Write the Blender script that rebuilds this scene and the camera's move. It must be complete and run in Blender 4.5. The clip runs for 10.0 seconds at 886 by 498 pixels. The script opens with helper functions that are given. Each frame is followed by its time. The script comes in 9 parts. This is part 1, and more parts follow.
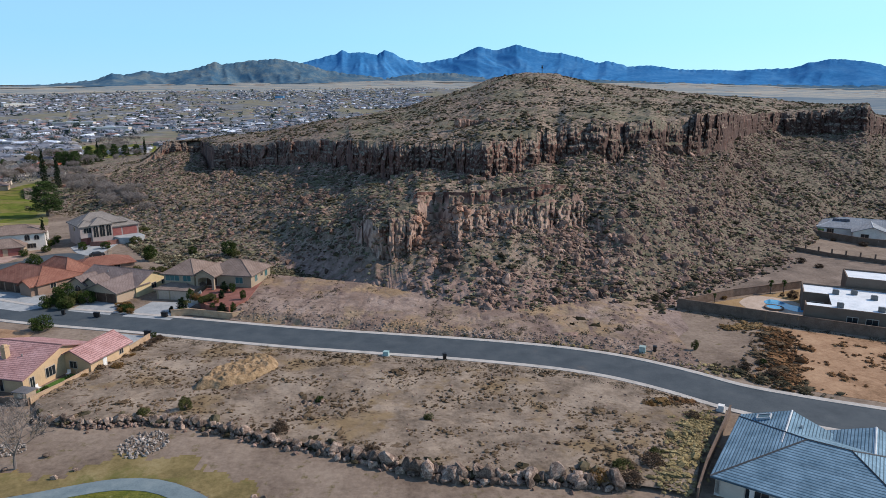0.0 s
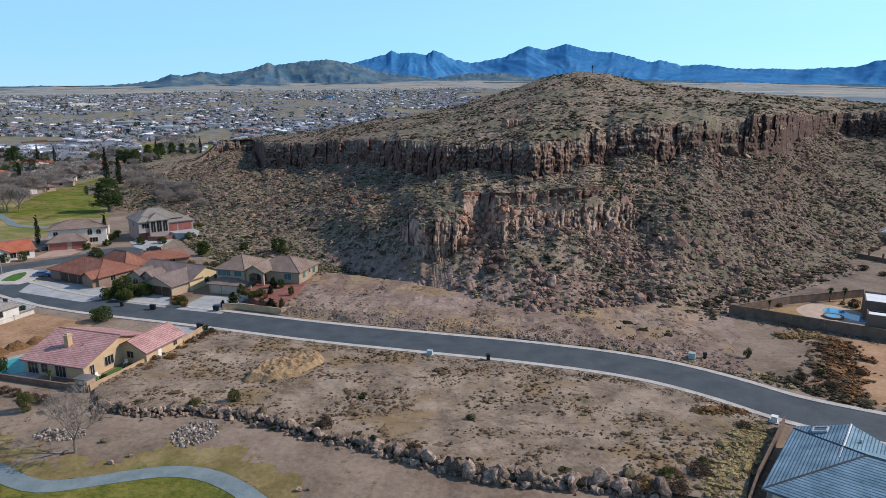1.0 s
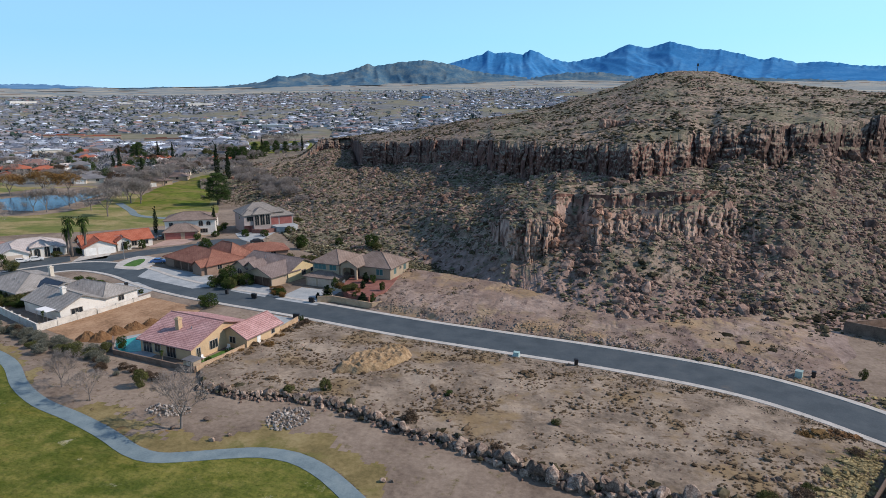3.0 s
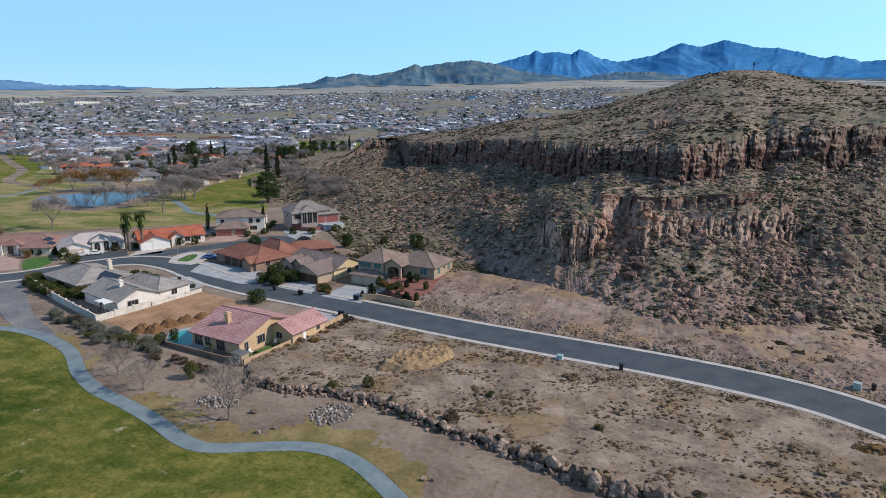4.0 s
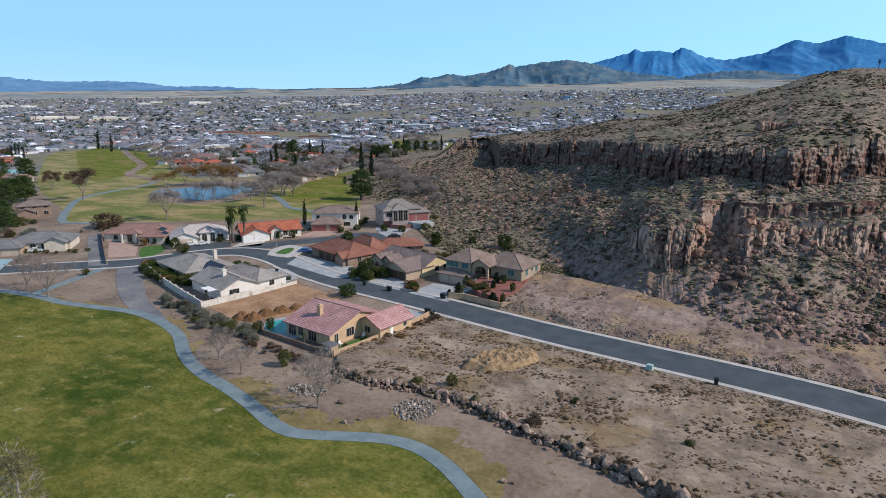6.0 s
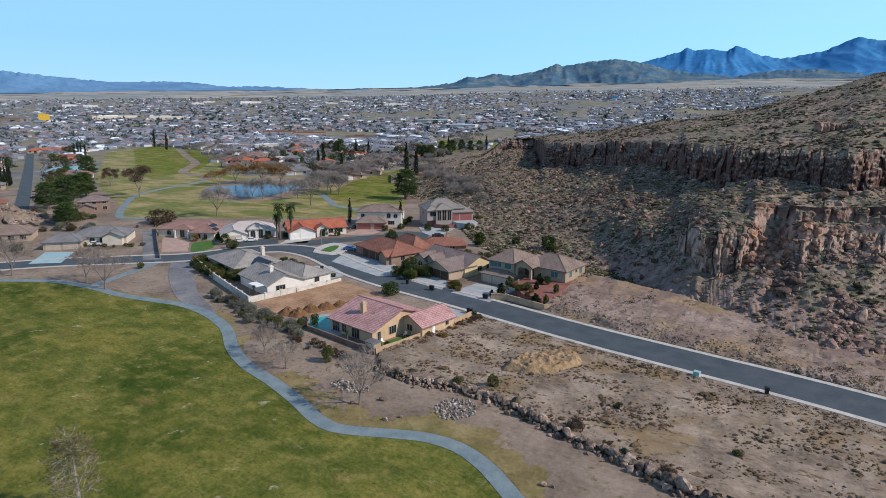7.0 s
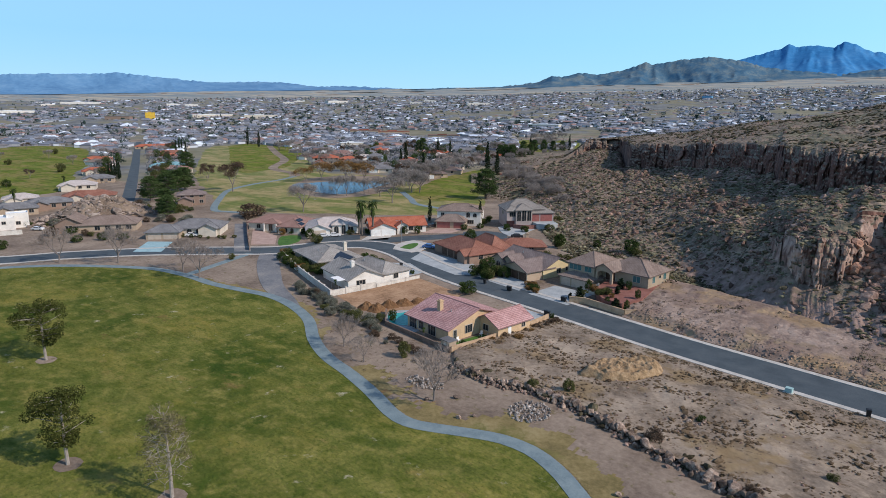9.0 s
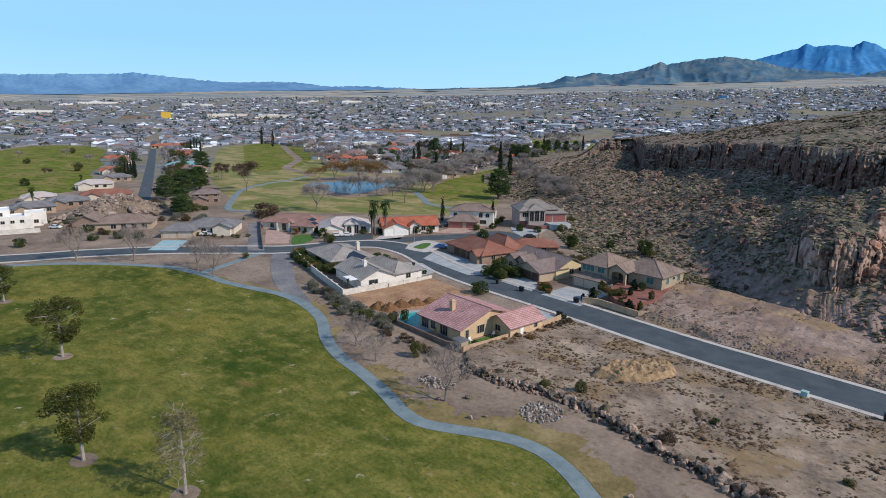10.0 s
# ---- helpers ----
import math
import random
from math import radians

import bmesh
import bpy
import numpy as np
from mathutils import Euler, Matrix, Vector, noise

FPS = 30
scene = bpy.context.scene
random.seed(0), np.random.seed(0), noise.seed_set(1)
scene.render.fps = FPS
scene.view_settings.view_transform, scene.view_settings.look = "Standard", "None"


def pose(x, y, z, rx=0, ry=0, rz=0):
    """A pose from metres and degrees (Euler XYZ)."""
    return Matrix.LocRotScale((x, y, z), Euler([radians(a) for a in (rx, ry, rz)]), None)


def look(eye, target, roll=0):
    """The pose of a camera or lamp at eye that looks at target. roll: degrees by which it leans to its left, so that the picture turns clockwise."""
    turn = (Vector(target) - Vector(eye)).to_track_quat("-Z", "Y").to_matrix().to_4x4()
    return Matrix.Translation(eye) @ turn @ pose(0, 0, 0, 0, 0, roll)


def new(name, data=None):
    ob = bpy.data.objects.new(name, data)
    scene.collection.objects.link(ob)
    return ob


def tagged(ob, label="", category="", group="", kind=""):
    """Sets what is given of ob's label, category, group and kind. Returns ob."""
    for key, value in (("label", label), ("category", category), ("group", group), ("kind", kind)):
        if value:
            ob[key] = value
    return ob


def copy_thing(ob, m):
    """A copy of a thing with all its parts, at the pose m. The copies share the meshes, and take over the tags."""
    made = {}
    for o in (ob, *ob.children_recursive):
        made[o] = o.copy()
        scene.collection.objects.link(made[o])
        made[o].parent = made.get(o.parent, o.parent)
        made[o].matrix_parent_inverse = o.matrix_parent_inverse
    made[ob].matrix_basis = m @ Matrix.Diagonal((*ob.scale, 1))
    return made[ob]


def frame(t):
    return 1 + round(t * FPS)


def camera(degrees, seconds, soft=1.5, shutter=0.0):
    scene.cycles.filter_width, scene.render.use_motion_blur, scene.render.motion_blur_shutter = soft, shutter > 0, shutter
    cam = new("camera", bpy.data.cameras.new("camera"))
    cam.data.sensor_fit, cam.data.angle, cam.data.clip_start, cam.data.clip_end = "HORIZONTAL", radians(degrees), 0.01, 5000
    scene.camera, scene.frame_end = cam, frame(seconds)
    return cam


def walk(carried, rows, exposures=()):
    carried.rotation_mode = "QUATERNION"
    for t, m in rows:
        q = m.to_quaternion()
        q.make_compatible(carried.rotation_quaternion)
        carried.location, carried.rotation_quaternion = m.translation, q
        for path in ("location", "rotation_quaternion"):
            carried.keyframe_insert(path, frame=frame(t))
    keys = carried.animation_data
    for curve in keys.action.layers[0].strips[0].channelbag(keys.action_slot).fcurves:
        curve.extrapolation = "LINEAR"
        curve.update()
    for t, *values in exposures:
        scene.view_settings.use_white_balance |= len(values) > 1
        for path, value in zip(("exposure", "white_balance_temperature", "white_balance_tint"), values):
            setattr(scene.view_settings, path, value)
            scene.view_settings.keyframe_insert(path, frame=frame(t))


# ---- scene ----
# ---- the camera: it hovers 45 m over the street and turns to its left ----
cam = camera(70.68, 10.0, soft=0.8)
EYE = 45.0
ROWS = [
    (0.0, 0.000, -12.823, -0.215), (0.5, 2.127, -12.816, -0.205), (1.0, 4.263, -12.808, -0.178),
    (1.5, 6.393, -12.803, -0.155), (2.0, 8.500, -12.802, -0.144), (2.5, 10.610, -12.799, -0.129),
    (4.0, 16.850, -12.770, -0.086), (4.5, 18.923, -12.750, -0.063), (5.0, 21.010, -12.738, -0.028),
    (5.5, 23.060, -12.738, 0.007), (7.0, 29.163, -12.760, 0.090), (7.5, 31.130, -12.785, 0.115),
    (8.0, 33.033, -12.800, 0.145), (8.5, 34.900, -12.808, 0.170), (9.0, 36.525, -12.817, 0.205),
    (9.5, 37.690, -12.825, 0.238), (10.0, 37.694, -12.825, 0.240),
]
walk(cam, [(t, pose(0, 0, EYE, 90 + pitch, 0, yaw) @ pose(0, 0, 0, 0, 0, roll)) for t, yaw, pitch, roll in ROWS],
     exposures=[(0.0, 0.05, 7030, 16), (4.5, 0.05, 6960, 15.5), (10.0, 0.04, 6890, 15.2)])

# ---- sky and sun: hazy sun from the right, a little ahead of the first view ----
SUN_AZ, SUN_EL = 78.0, 37.0          # clockwise from +y, degrees
world = bpy.data.worlds.new("sky")
scene.world = world
world.use_nodes = True
wn = world.node_tree
sky = wn.nodes.new("ShaderNodeTexSky")
sky.sky_type = "NISHITA"
sky.sun_disc = False
sky.sun_elevation, sky.sun_rotation = radians(SUN_EL), radians(SUN_AZ)
sky.altitude, sky.air_density, sky.dust_density, sky.ozone_density = 1000, 1.0, 0.15, 2.5
back = wn.nodes["Background"]
veil = wn.nodes.new("ShaderNodeMixRGB")          # a thin, even veil of high cloud
where = wn.nodes.new("ShaderNodeTexCoord")
height = wn.nodes.new("ShaderNodeSeparateXYZ")
wn.links.new(where.outputs["Generated"], height.inputs[0])
thin = wn.nodes.new("ShaderNodeMapRange")       # the veil thins out towards the zenith
thin.inputs["From Min"].default_value, thin.inputs["From Max"].default_value = 0.10, 0.42
thin.inputs["To Min"].default_value, thin.inputs["To Max"].default_value = 0.82, 0.05
wn.links.new(height.outputs[2], thin.inputs[0])
wn.links.new(thin.outputs[0], veil.inputs[0])
glow = wn.nodes.new("ShaderNodeMapRange")
glow.inputs["From Min"].default_value, glow.inputs["From Max"].default_value = -0.9, 0.6
glow.inputs["To Min"].default_value, glow.inputs["To Max"].default_value = 0.0, 1.0
wn.links.new(height.outputs[0], glow.inputs[0])
haze = wn.nodes.new("ShaderNodeMixRGB")          # brighter towards the sun
haze.inputs[1].default_value, haze.inputs[2].default_value = (1.38, 3.9, 6.6, 1), (2.35, 5.9, 7.6, 1)
wn.links.new(glow.outputs[0], haze.inputs[0])
wn.links.new(haze.outputs[0], veil.inputs[2])
wn.links.new(sky.outputs[0], veil.inputs[1])
wn.links.new(veil.outputs[0], back.inputs[0])
back.inputs[1].default_value = 0.158
sun = new("sun", bpy.data.lights.new("sun", "SUN"))
sun.data.energy, sun.data.angle, sun.data.color = 3.75, radians(1.0), (1.0, 0.93, 0.84)
a, e = radians(SUN_AZ), radians(SUN_EL)
sun.matrix_world = look((math.sin(a) * math.cos(e) * 900, math.cos(a) * math.cos(e) * 900, math.sin(e) * 900), (0, 0, 0))


# ---- noise, meshes, materials ----
def lattice(i, j, k):
    h = np.sin(i * 127.1 + j * 311.7 + k * 74.7) * 43758.5453
    return h - np.floor(h)


def vnoise(x, y, z=0.0):
    """Smooth value noise, -1 to 1, on arrays."""
    x, y, z = np.broadcast_arrays(np.asarray(x, float), y, z)
    i, j, k = np.floor(x), np.floor(y), np.floor(z)
    u, v, w = x - i, y - j, z - k
    u, v, w = (c * c * (3 - 2 * c) for c in (u, v, w))
    out = 0
    for a, wa in ((0, 1 - u), (1, u)):
        for b, wb in ((0, 1 - v), (1, v)):
            for c, wc in ((0, 1 - w), (1, w)):
                out = out + wa * wb * wc * lattice(i + a, j + b, k + c)
    return out * 2 - 1


def fractal(x, y, z=0.0, octaves=4):
    out, amp = 0, 0.5
    for n in range(octaves):
        out = out + amp * vnoise(x * 2**n + 7.3 * n, y * 2**n - 3.1 * n, np.asarray(z) * 2**n)
        amp *= 0.5
    return out


def smooth01(a):
    a = np.clip(a, 0, 1)
    return a * a * (3 - 2 * a)


def mesh_from(name, verts, faces, material, smooth=False):
    me = bpy.data.meshes.new(name)
    verts = np.asarray(verts, np.float32)
    faces = np.asarray(faces, np.int32)
    me.vertices.add(len(verts))
    me.vertices.foreach_set("co", verts.ravel())
    n, k = faces.shape
    me.loops.add(n * k)
    me.loops.foreach_set("vertex_index", faces.ravel())
    me.polygons.add(n)
    me.polygons.foreach_set("loop_start", np.arange(0, n * k, k, dtype=np.int32))
    me.polygons.foreach_set("use_smooth", np.full(n, smooth))
    me.update(calc_edges=True)
    me.validate()
    if material:
        me.materials.append(material)
    return me


def grid_faces(rows, cols):
    i = np.arange(rows - 1)[:, None] * cols + np.arange(cols - 1)[None]
    return np.stack([i, i + 1, i + 1 + cols, i + cols], -1).reshape(-1, 4)


def part(name, bm, material, parent=None, label="", smooth=False):
    """Links a bmesh as one mesh object, under a thing or a part when one is given."""
    me = bpy.data.meshes.new(name)
    bm.normal_update()
    bm.to_mesh(me)
    bm.free()
    if material:
        me.materials.append(material)
    if smooth:
        me.polygons.foreach_set("use_smooth", [True] * len(me.polygons))
    ob = new(name, me)
    ob.parent = parent
    if label:
        tagged(ob, label)
    return ob


def holder(name, m, label, category, group="", kind=""):
    ob = new(name)
    ob.empty_display_size = 0.5
    ob.matrix_world = m
    return tagged(ob, label, category, group, kind)


def surface(name, colours, scale=1.0, fine=8.0, rough=0.9, bump=0.3, bump_scale=None, island=0.0, each=0.0, metal=0.0,
            spec=0.3, stretch=(1, 1, 1), mixes=None, local=False, depth=0.05):
    """A matt surface: two noises at different sizes pick among the colours; a third gives relief."""
    m = bpy.data.materials.new(name)
    m.use_nodes = True
    nt = m.node_tree
    N, Lk = nt.nodes, nt.links
    bsdf = N["Principled BSDF"]
    bsdf.inputs["Roughness"].default_value = rough
    bsdf.inputs["Metallic"].default_value = metal
    bsdf.inputs["Specular IOR Level"].default_value = spec
    if local:
        src = N.new("ShaderNodeTexCoord").outputs["Object"]
    else:
        src = N.new("ShaderNodeNewGeometry").outputs["Position"]
    mp = N.new("ShaderNodeMapping")
    mp.inputs["Scale"].default_value = stretch
    Lk.new(src, mp.inputs[0])
    big = N.new("ShaderNodeTexNoise")
    big.inputs["Scale"].default_value, big.inputs["Detail"].default_value = scale, 5
    big.inputs["Roughness"].default_value = 0.62
    Lk.new(mp.outputs[0], big.inputs["Vector"])
    small = N.new("ShaderNodeTexNoise")
    small.inputs["Scale"].default_value, small.inputs["Detail"].default_value = scale * fine, 4
    small.inputs["Roughness"].default_value = 0.7
    Lk.new(mp.outputs[0], small.inputs["Vector"])
    mix = N.new("ShaderNodeMath")
    mix.operation = "MULTIPLY_ADD"
    Lk.new(small.outputs[0], mix.inputs[0])
    mix.inputs[1].default_value = 0.6
    half = N.new("ShaderNodeMath")
    half.operation = "MULTIPLY_ADD"
    Lk.new(big.outputs[0], half.inputs[0])
    half.inputs[1].default_value, half.inputs[2].default_value = 1.0, -0.3
    Lk.new(half.outputs[0], mix.inputs[2])
    ramp = N.new("ShaderNodeValToRGB")
    Lk.new(mix.outputs[0], ramp.inputs[0])
    els = ramp.color_ramp.elements
    n = len(colours)
    while len(els) < n:
        els.new(0.5)
    for k, c in enumerate(colours):
        els[k].position = 0.3 + 0.4 * k / max(1, n - 1)
        els[k].color = (*c, 1)
    colour = ramp.outputs[0]
    if island or each:
        hsv = N.new("ShaderNodeHueSaturation")
        if island:
            rnd = N.new("ShaderNodeNewGeometry").outputs["Random Per Island"]
        else:
            rnd = N.new("ShaderNodeObjectInfo").outputs["Random"]
        amount = island or each
        mr = N.new("ShaderNodeMapRange")
        mr.inputs["To Min"].default_value, mr.inputs["To Max"].default_value = 1 - amount, 1 + amount
        Lk.new(rnd, mr.inputs[0])
        Lk.new(mr.outputs[0], hsv.inputs["Value"])
        Lk.new(colour, hsv.inputs["Color"])
        colour = hsv.outputs[0]
    Lk.new(colour, bsdf.inputs["Base Color"])
    if bump:
        bn = N.new("ShaderNodeTexNoise")
        bn.inputs["Scale"].default_value, bn.inputs["Detail"].default_value = bump_scale or scale * fine, 6
        Lk.new(mp.outputs[0], bn.inputs["Vector"])
        bp = N.new("ShaderNodeBump")
        bp.inputs["Strength"].default_value, bp.inputs["Distance"].default_value = bump, depth
        Lk.new(bn.outputs[0], bp.inputs["Height"])
        Lk.new(bp.outputs[0], bsdf.inputs["Normal"])
    return m


def mixed_in(mat, colours, scale, lo, hi, seed=0.0, stretch=(1, 1, 1), slope=None):
    """Lays a second colouring over a surface, in patches given by a noise, or on faces whose normal's z lies above slope."""
    nt = mat.node_tree
    N, Lk = nt.nodes, nt.links
    bsdf = N["Principled BSDF"]
    old = bsdf.inputs["Base Color"].links[0].from_socket
    geo = N.new("ShaderNodeNewGeometry")
    mp = N.new("ShaderNodeMapping")
    mp.inputs["Location"].default_value = (seed, seed * 1.7, 0)
    mp.inputs["Scale"].default_value = stretch
    Lk.new(geo.outputs["Position"], mp.inputs[0])
    no = N.new("ShaderNodeTexNoise")
    no.inputs["Scale"].default_value, no.inputs["Detail"].default_value = scale, 6
    no.inputs["Roughness"].default_value = 0.65
    Lk.new(mp.outputs[0], no.inputs["Vector"])
    fac = N.new("ShaderNodeMapRange")
    fac.interpolation_type = "SMOOTHSTEP"
    fac.inputs["From Min"].default_value, fac.inputs["From Max"].default_value = lo, hi
    Lk.new(no.outputs[0], fac.inputs[0])
    f = fac.outputs[0]
    if slope:
        sp = N.new("ShaderNodeSeparateXYZ")
        Lk.new(geo.outputs["Normal"], sp.inputs[0])
        s = N.new("ShaderNodeMapRange")
        s.inputs["From Min"].default_value, s.inputs["From Max"].default_value = slope
        Lk.new(sp.outputs[2], s.inputs[0])
        mu = N.new("ShaderNodeMath")
        mu.operation = "MULTIPLY"
        Lk.new(f, mu.inputs[0])
        Lk.new(s.outputs[0], mu.inputs[1])
        f = mu.outputs[0]
    n2 = N.new("ShaderNodeTexNoise")
    n2.inputs["Scale"].default_value, n2.inputs["Detail"].default_value = scale * 6, 4
    Lk.new(mp.outputs[0], n2.inputs["Vector"])
    ramp = N.new("ShaderNodeValToRGB")
    els = ramp.color_ramp.elements
    els[0].position, els[1].position = 0.35, 0.65
    els[0].color, els[1].color = (*colours[0], 1), (*colours[1], 1)
    Lk.new(n2.outputs[0], ramp.inputs[0])
    mx = N.new("ShaderNodeMixRGB")
    Lk.new(f, mx.inputs[0])
    Lk.new(old, mx.inputs[1])
    Lk.new(ramp.outputs[0], mx.inputs[2])
    Lk.new(mx.outputs[0], bsdf.inputs["Base Color"])
    return mat


def layered(mat, colours, z0, z1, wide, deep, slope):
    """A layer of its own colour between two heights, within a stretch of the plan, on faces of some steepness."""
    nt = mat.node_tree
    N, Lk = nt.nodes, nt.links
    bsdf = N["Principled BSDF"]
    old = bsdf.inputs["Base Color"].links[0].from_socket
    geo = N.new("ShaderNodeNewGeometry")
    sp, sn = N.new("ShaderNodeSeparateXYZ"), N.new("ShaderNodeSeparateXYZ")
    Lk.new(geo.outputs["Position"], sp.inputs[0])
    Lk.new(geo.outputs["Normal"], sn.inputs[0])
    parts = []
    for sock, lo, hi in ((sp.outputs[2], z0, z0 + 2.5), (sp.outputs[2], z1, z1 - 2.5), (sn.outputs[2], *slope), (sp.outputs[0], wide[1], wide[1] - 12), (sp.outputs[0], wide[0], wide[0] + 10), (sp.outputs[1], deep, deep - 10)):
        mr = N.new("ShaderNodeMapRange")
        mr.inputs["From Min"].default_value, mr.inputs["From Max"].default_value = lo, hi
        Lk.new(sock, mr.inputs[0])
        parts.append(mr.outputs[0])
    no = N.new("ShaderNodeTexNoise")
    no.inputs["Scale"].default_value, no.inputs["Detail"].default_value = 0.5, 6
    mp = N.new("ShaderNodeMapping")
    mp.inputs["Scale"].default_value = (1, 1, 0.25)
    Lk.new(geo.outputs["Position"], mp.inputs[0])
    Lk.new(mp.outputs[0], no.inputs["Vector"])
    keep = N.new("ShaderNodeMapRange")
    keep.inputs["From Min"].default_value, keep.inputs["From Max"].default_value = 0.3, 0.48
    Lk.new(no.outputs[0], keep.inputs[0])
    f = keep.outputs[0]
    for p in parts:
        mu = N.new("ShaderNodeMath")
        mu.operation = "MULTIPLY"
        Lk.new(f, mu.inputs[0])
        Lk.new(p, mu.inputs[1])
        f = mu.outputs[0]
    ramp = N.new("ShaderNodeValToRGB")
    ramp.color_ramp.elements[0].color, ramp.color_ramp.elements[1].color = (*colours[0], 1), (*colours[1], 1)
    ramp.color_ramp.elements[0].position, ramp.color_ramp.elements[1].position = 0.4, 0.65
    Lk.new(no.outputs[0], ramp.inputs[0])
    mx = N.new("ShaderNodeMixRGB")
    Lk.new(f, mx.inputs[0])
    Lk.new(old, mx.inputs[1])
    Lk.new(ramp.outputs[0], mx.inputs[2])
    Lk.new(mx.outputs[0], bsdf.inputs["Base Color"])


DIRT = surface("desert_soil", [(0.125, 0.092, 0.07), (0.225, 0.172, 0.132), (0.31, 0.245, 0.19)], 0.08, 14, 0.95, 0.5, 1.2, depth=0.15)
mixed_in(DIRT, [(0.10, 0.082, 0.045), (0.2, 0.155, 0.085)], 0.5, 0.56, 0.68, 3.0)
LOTSOIL = surface("lot_soil", [(0.128, 0.0979, 0.0726), (0.246, 0.192, 0.145), (0.359, 0.29, 0.223)], 0.14, 9, 0.95, 0.6, 1.6, depth=0.15)
mixed_in(LOTSOIL, [(0.19, 0.13, 0.07), (0.27, 0.195, 0.11)], 0.07, 0.52, 0.64, 17.0)
mixed_in(LOTSOIL, [(0.09, 0.065, 0.042), (0.17, 0.115, 0.07)], 0.5, 0.57, 0.65, 9.0, (1, 1.8, 1))
LAWN = surface("lawn", [(0.0571, 0.0768, 0.018), (0.13, 0.143, 0.0328), (0.218, 0.203, 0.0583)], 0.10, 14, 0.95, 0.9, 1.3, depth=0.3, stretch=(0.9, 1.3, 1), spec=0.03)
mixed_in(LAWN, [(0.259, 0.207, 0.0583), (0.177, 0.166, 0.0318)], 0.045, 0.42, 0.72, 21.0, (1, 2.2, 1))
mixed_in(LAWN, [(0.312, 0.223, 0.0901), (0.229, 0.177, 0.053)], 0.10, 0.57, 0.76, 41.0, (1, 1.6, 1))
mixed_in(LAWN, [(0.0842, 0.108, 0.0234), (0.14, 0.154, 0.0372)], 0.55, 0.42, 0.75, 51.0, (0.8, 1.3, 1))
mixed_in(LAWN, [(0.0312, 0.0602, 0.0106), (0.0571, 0.0883, 0.0159)], 0.035, 0.46, 0.64, 77.0)
mixed_in(LAWN, [(0.415, 0.384, 0.275), (0.28, 0.259, 0.138)], 0.3, 0.62, 0.70, 90.0)
mixed_in(LAWN, [(0.0392, 0.0607, 0.0111), (0.0842, 0.101, 0.0179)], 1.6, 0.50, 0.72, 33.0, (0.8, 1.3, 1))
mixed_in(LAWN, [(0.207, 0.192, 0.0477), (0.259, 0.223, 0.0742)], 0.3, 0.44, 0.76, 44.0, (0.85, 1.2, 1))
mixed_in(LAWN, [(0.0491, 0.0742, 0.0125), (0.0842, 0.105, 0.0179)], 0.26, 0.46, 0.74, 57.0, (0.85, 1.2, 1))
mixed_in(LAWN, [(0.155, 0.109, 0.0424), (0.207, 0.161, 0.053)], 0.06, 0.60, 0.72, 133.0, (1, 2, 1))
ROUGH_GRASS = surface("dormant_grass", [(0.18, 0.157, 0.0545), (0.283, 0.232, 0.0968), (0.373, 0.295, 0.152)], 0.1, 10, 0.95, 0.4, 3.0, depth=0.08)
mixed_in(ROUGH_GRASS, [(0.102, 0.132, 0.0275), (0.168, 0.18, 0.044)], 0.035, 0.42, 0.58, 5.0, (1, 2.5, 1))
VERGE = surface("dry_verge", [(0.138, 0.109, 0.0427), (0.224, 0.172, 0.0741), (0.287, 0.23, 0.114)], 0.14, 10, 0.95, 0.5, 2.5, depth=0.1)
mixed_in(VERGE, [(0.20, 0.10, 0.04), (0.26, 0.15, 0.06)], 0.09, 0.58, 0.68, 45.0)
mixed_in(VERGE, [(0.10, 0.105, 0.025), (0.15, 0.14, 0.04)], 0.12, 0.52, 0.66, 15.0)
ASPHALT = surface("asphalt", [(0.046, 0.062, 0.074), (0.062, 0.081, 0.095), (0.082, 0.10, 0.112)], 0.25, 20, 0.85, 0.15, 30, depth=0.01)
mixed_in(ASPHALT, [(0.20, 0.165, 0.135), (0.12, 0.105, 0.095)], 0.075, 0.58, 0.74, 13.0)
CONCRETE = surface("concrete", [(0.36, 0.34, 0.31), (0.46, 0.44, 0.41), (0.55, 0.52, 0.48)], 0.5, 9, 0.9, 0.15, 20, depth=0.01)
PATHMIX = surface("path_paving", [(0.126, 0.176, 0.197), (0.167, 0.225, 0.245), (0.214, 0.27, 0.281)], 0.4, 12, 0.9, 0.15, 25, depth=0.01)
HILLROCK = surface("hill_rock", [(0.046, 0.022, 0.018), (0.138, 0.067, 0.052), (0.27, 0.15, 0.117)], 0.28, 5, 0.95, 1.0, 0.9, stretch=(1, 1, 0.28), depth=0.5)
mixed_in(HILLROCK, [(0.32, 0.21, 0.165), (0.20, 0.122, 0.094)], 0.05, 0.57, 0.68, 31.0, (1, 1, 0.6), slope=(0.6, 0.3))
mixed_in(HILLROCK, [(0.045, 0.026, 0.023), (0.11, 0.06, 0.048)], 0.13, 0.48, 0.60, 13.0, (1, 1, 0.35), slope=(0.62, 0.35))
mixed_in(HILLROCK, [(0.195, 0.142, 0.107), (0.35, 0.267, 0.204)], 0.12, 0.05, 0.1, 2.0, slope=(0.46, 0.68))
mixed_in(HILLROCK, [(0.20, 0.135, 0.105), (0.29, 0.20, 0.155)], 0.045, 0.53, 0.66, 41.0, slope=(0.5, 0.72))
mixed_in(HILLROCK, [(0.035, 0.034, 0.022), (0.085, 0.076, 0.048)], 0.5, 0.49, 0.57, 8.0, slope=(0.5, 0.72))
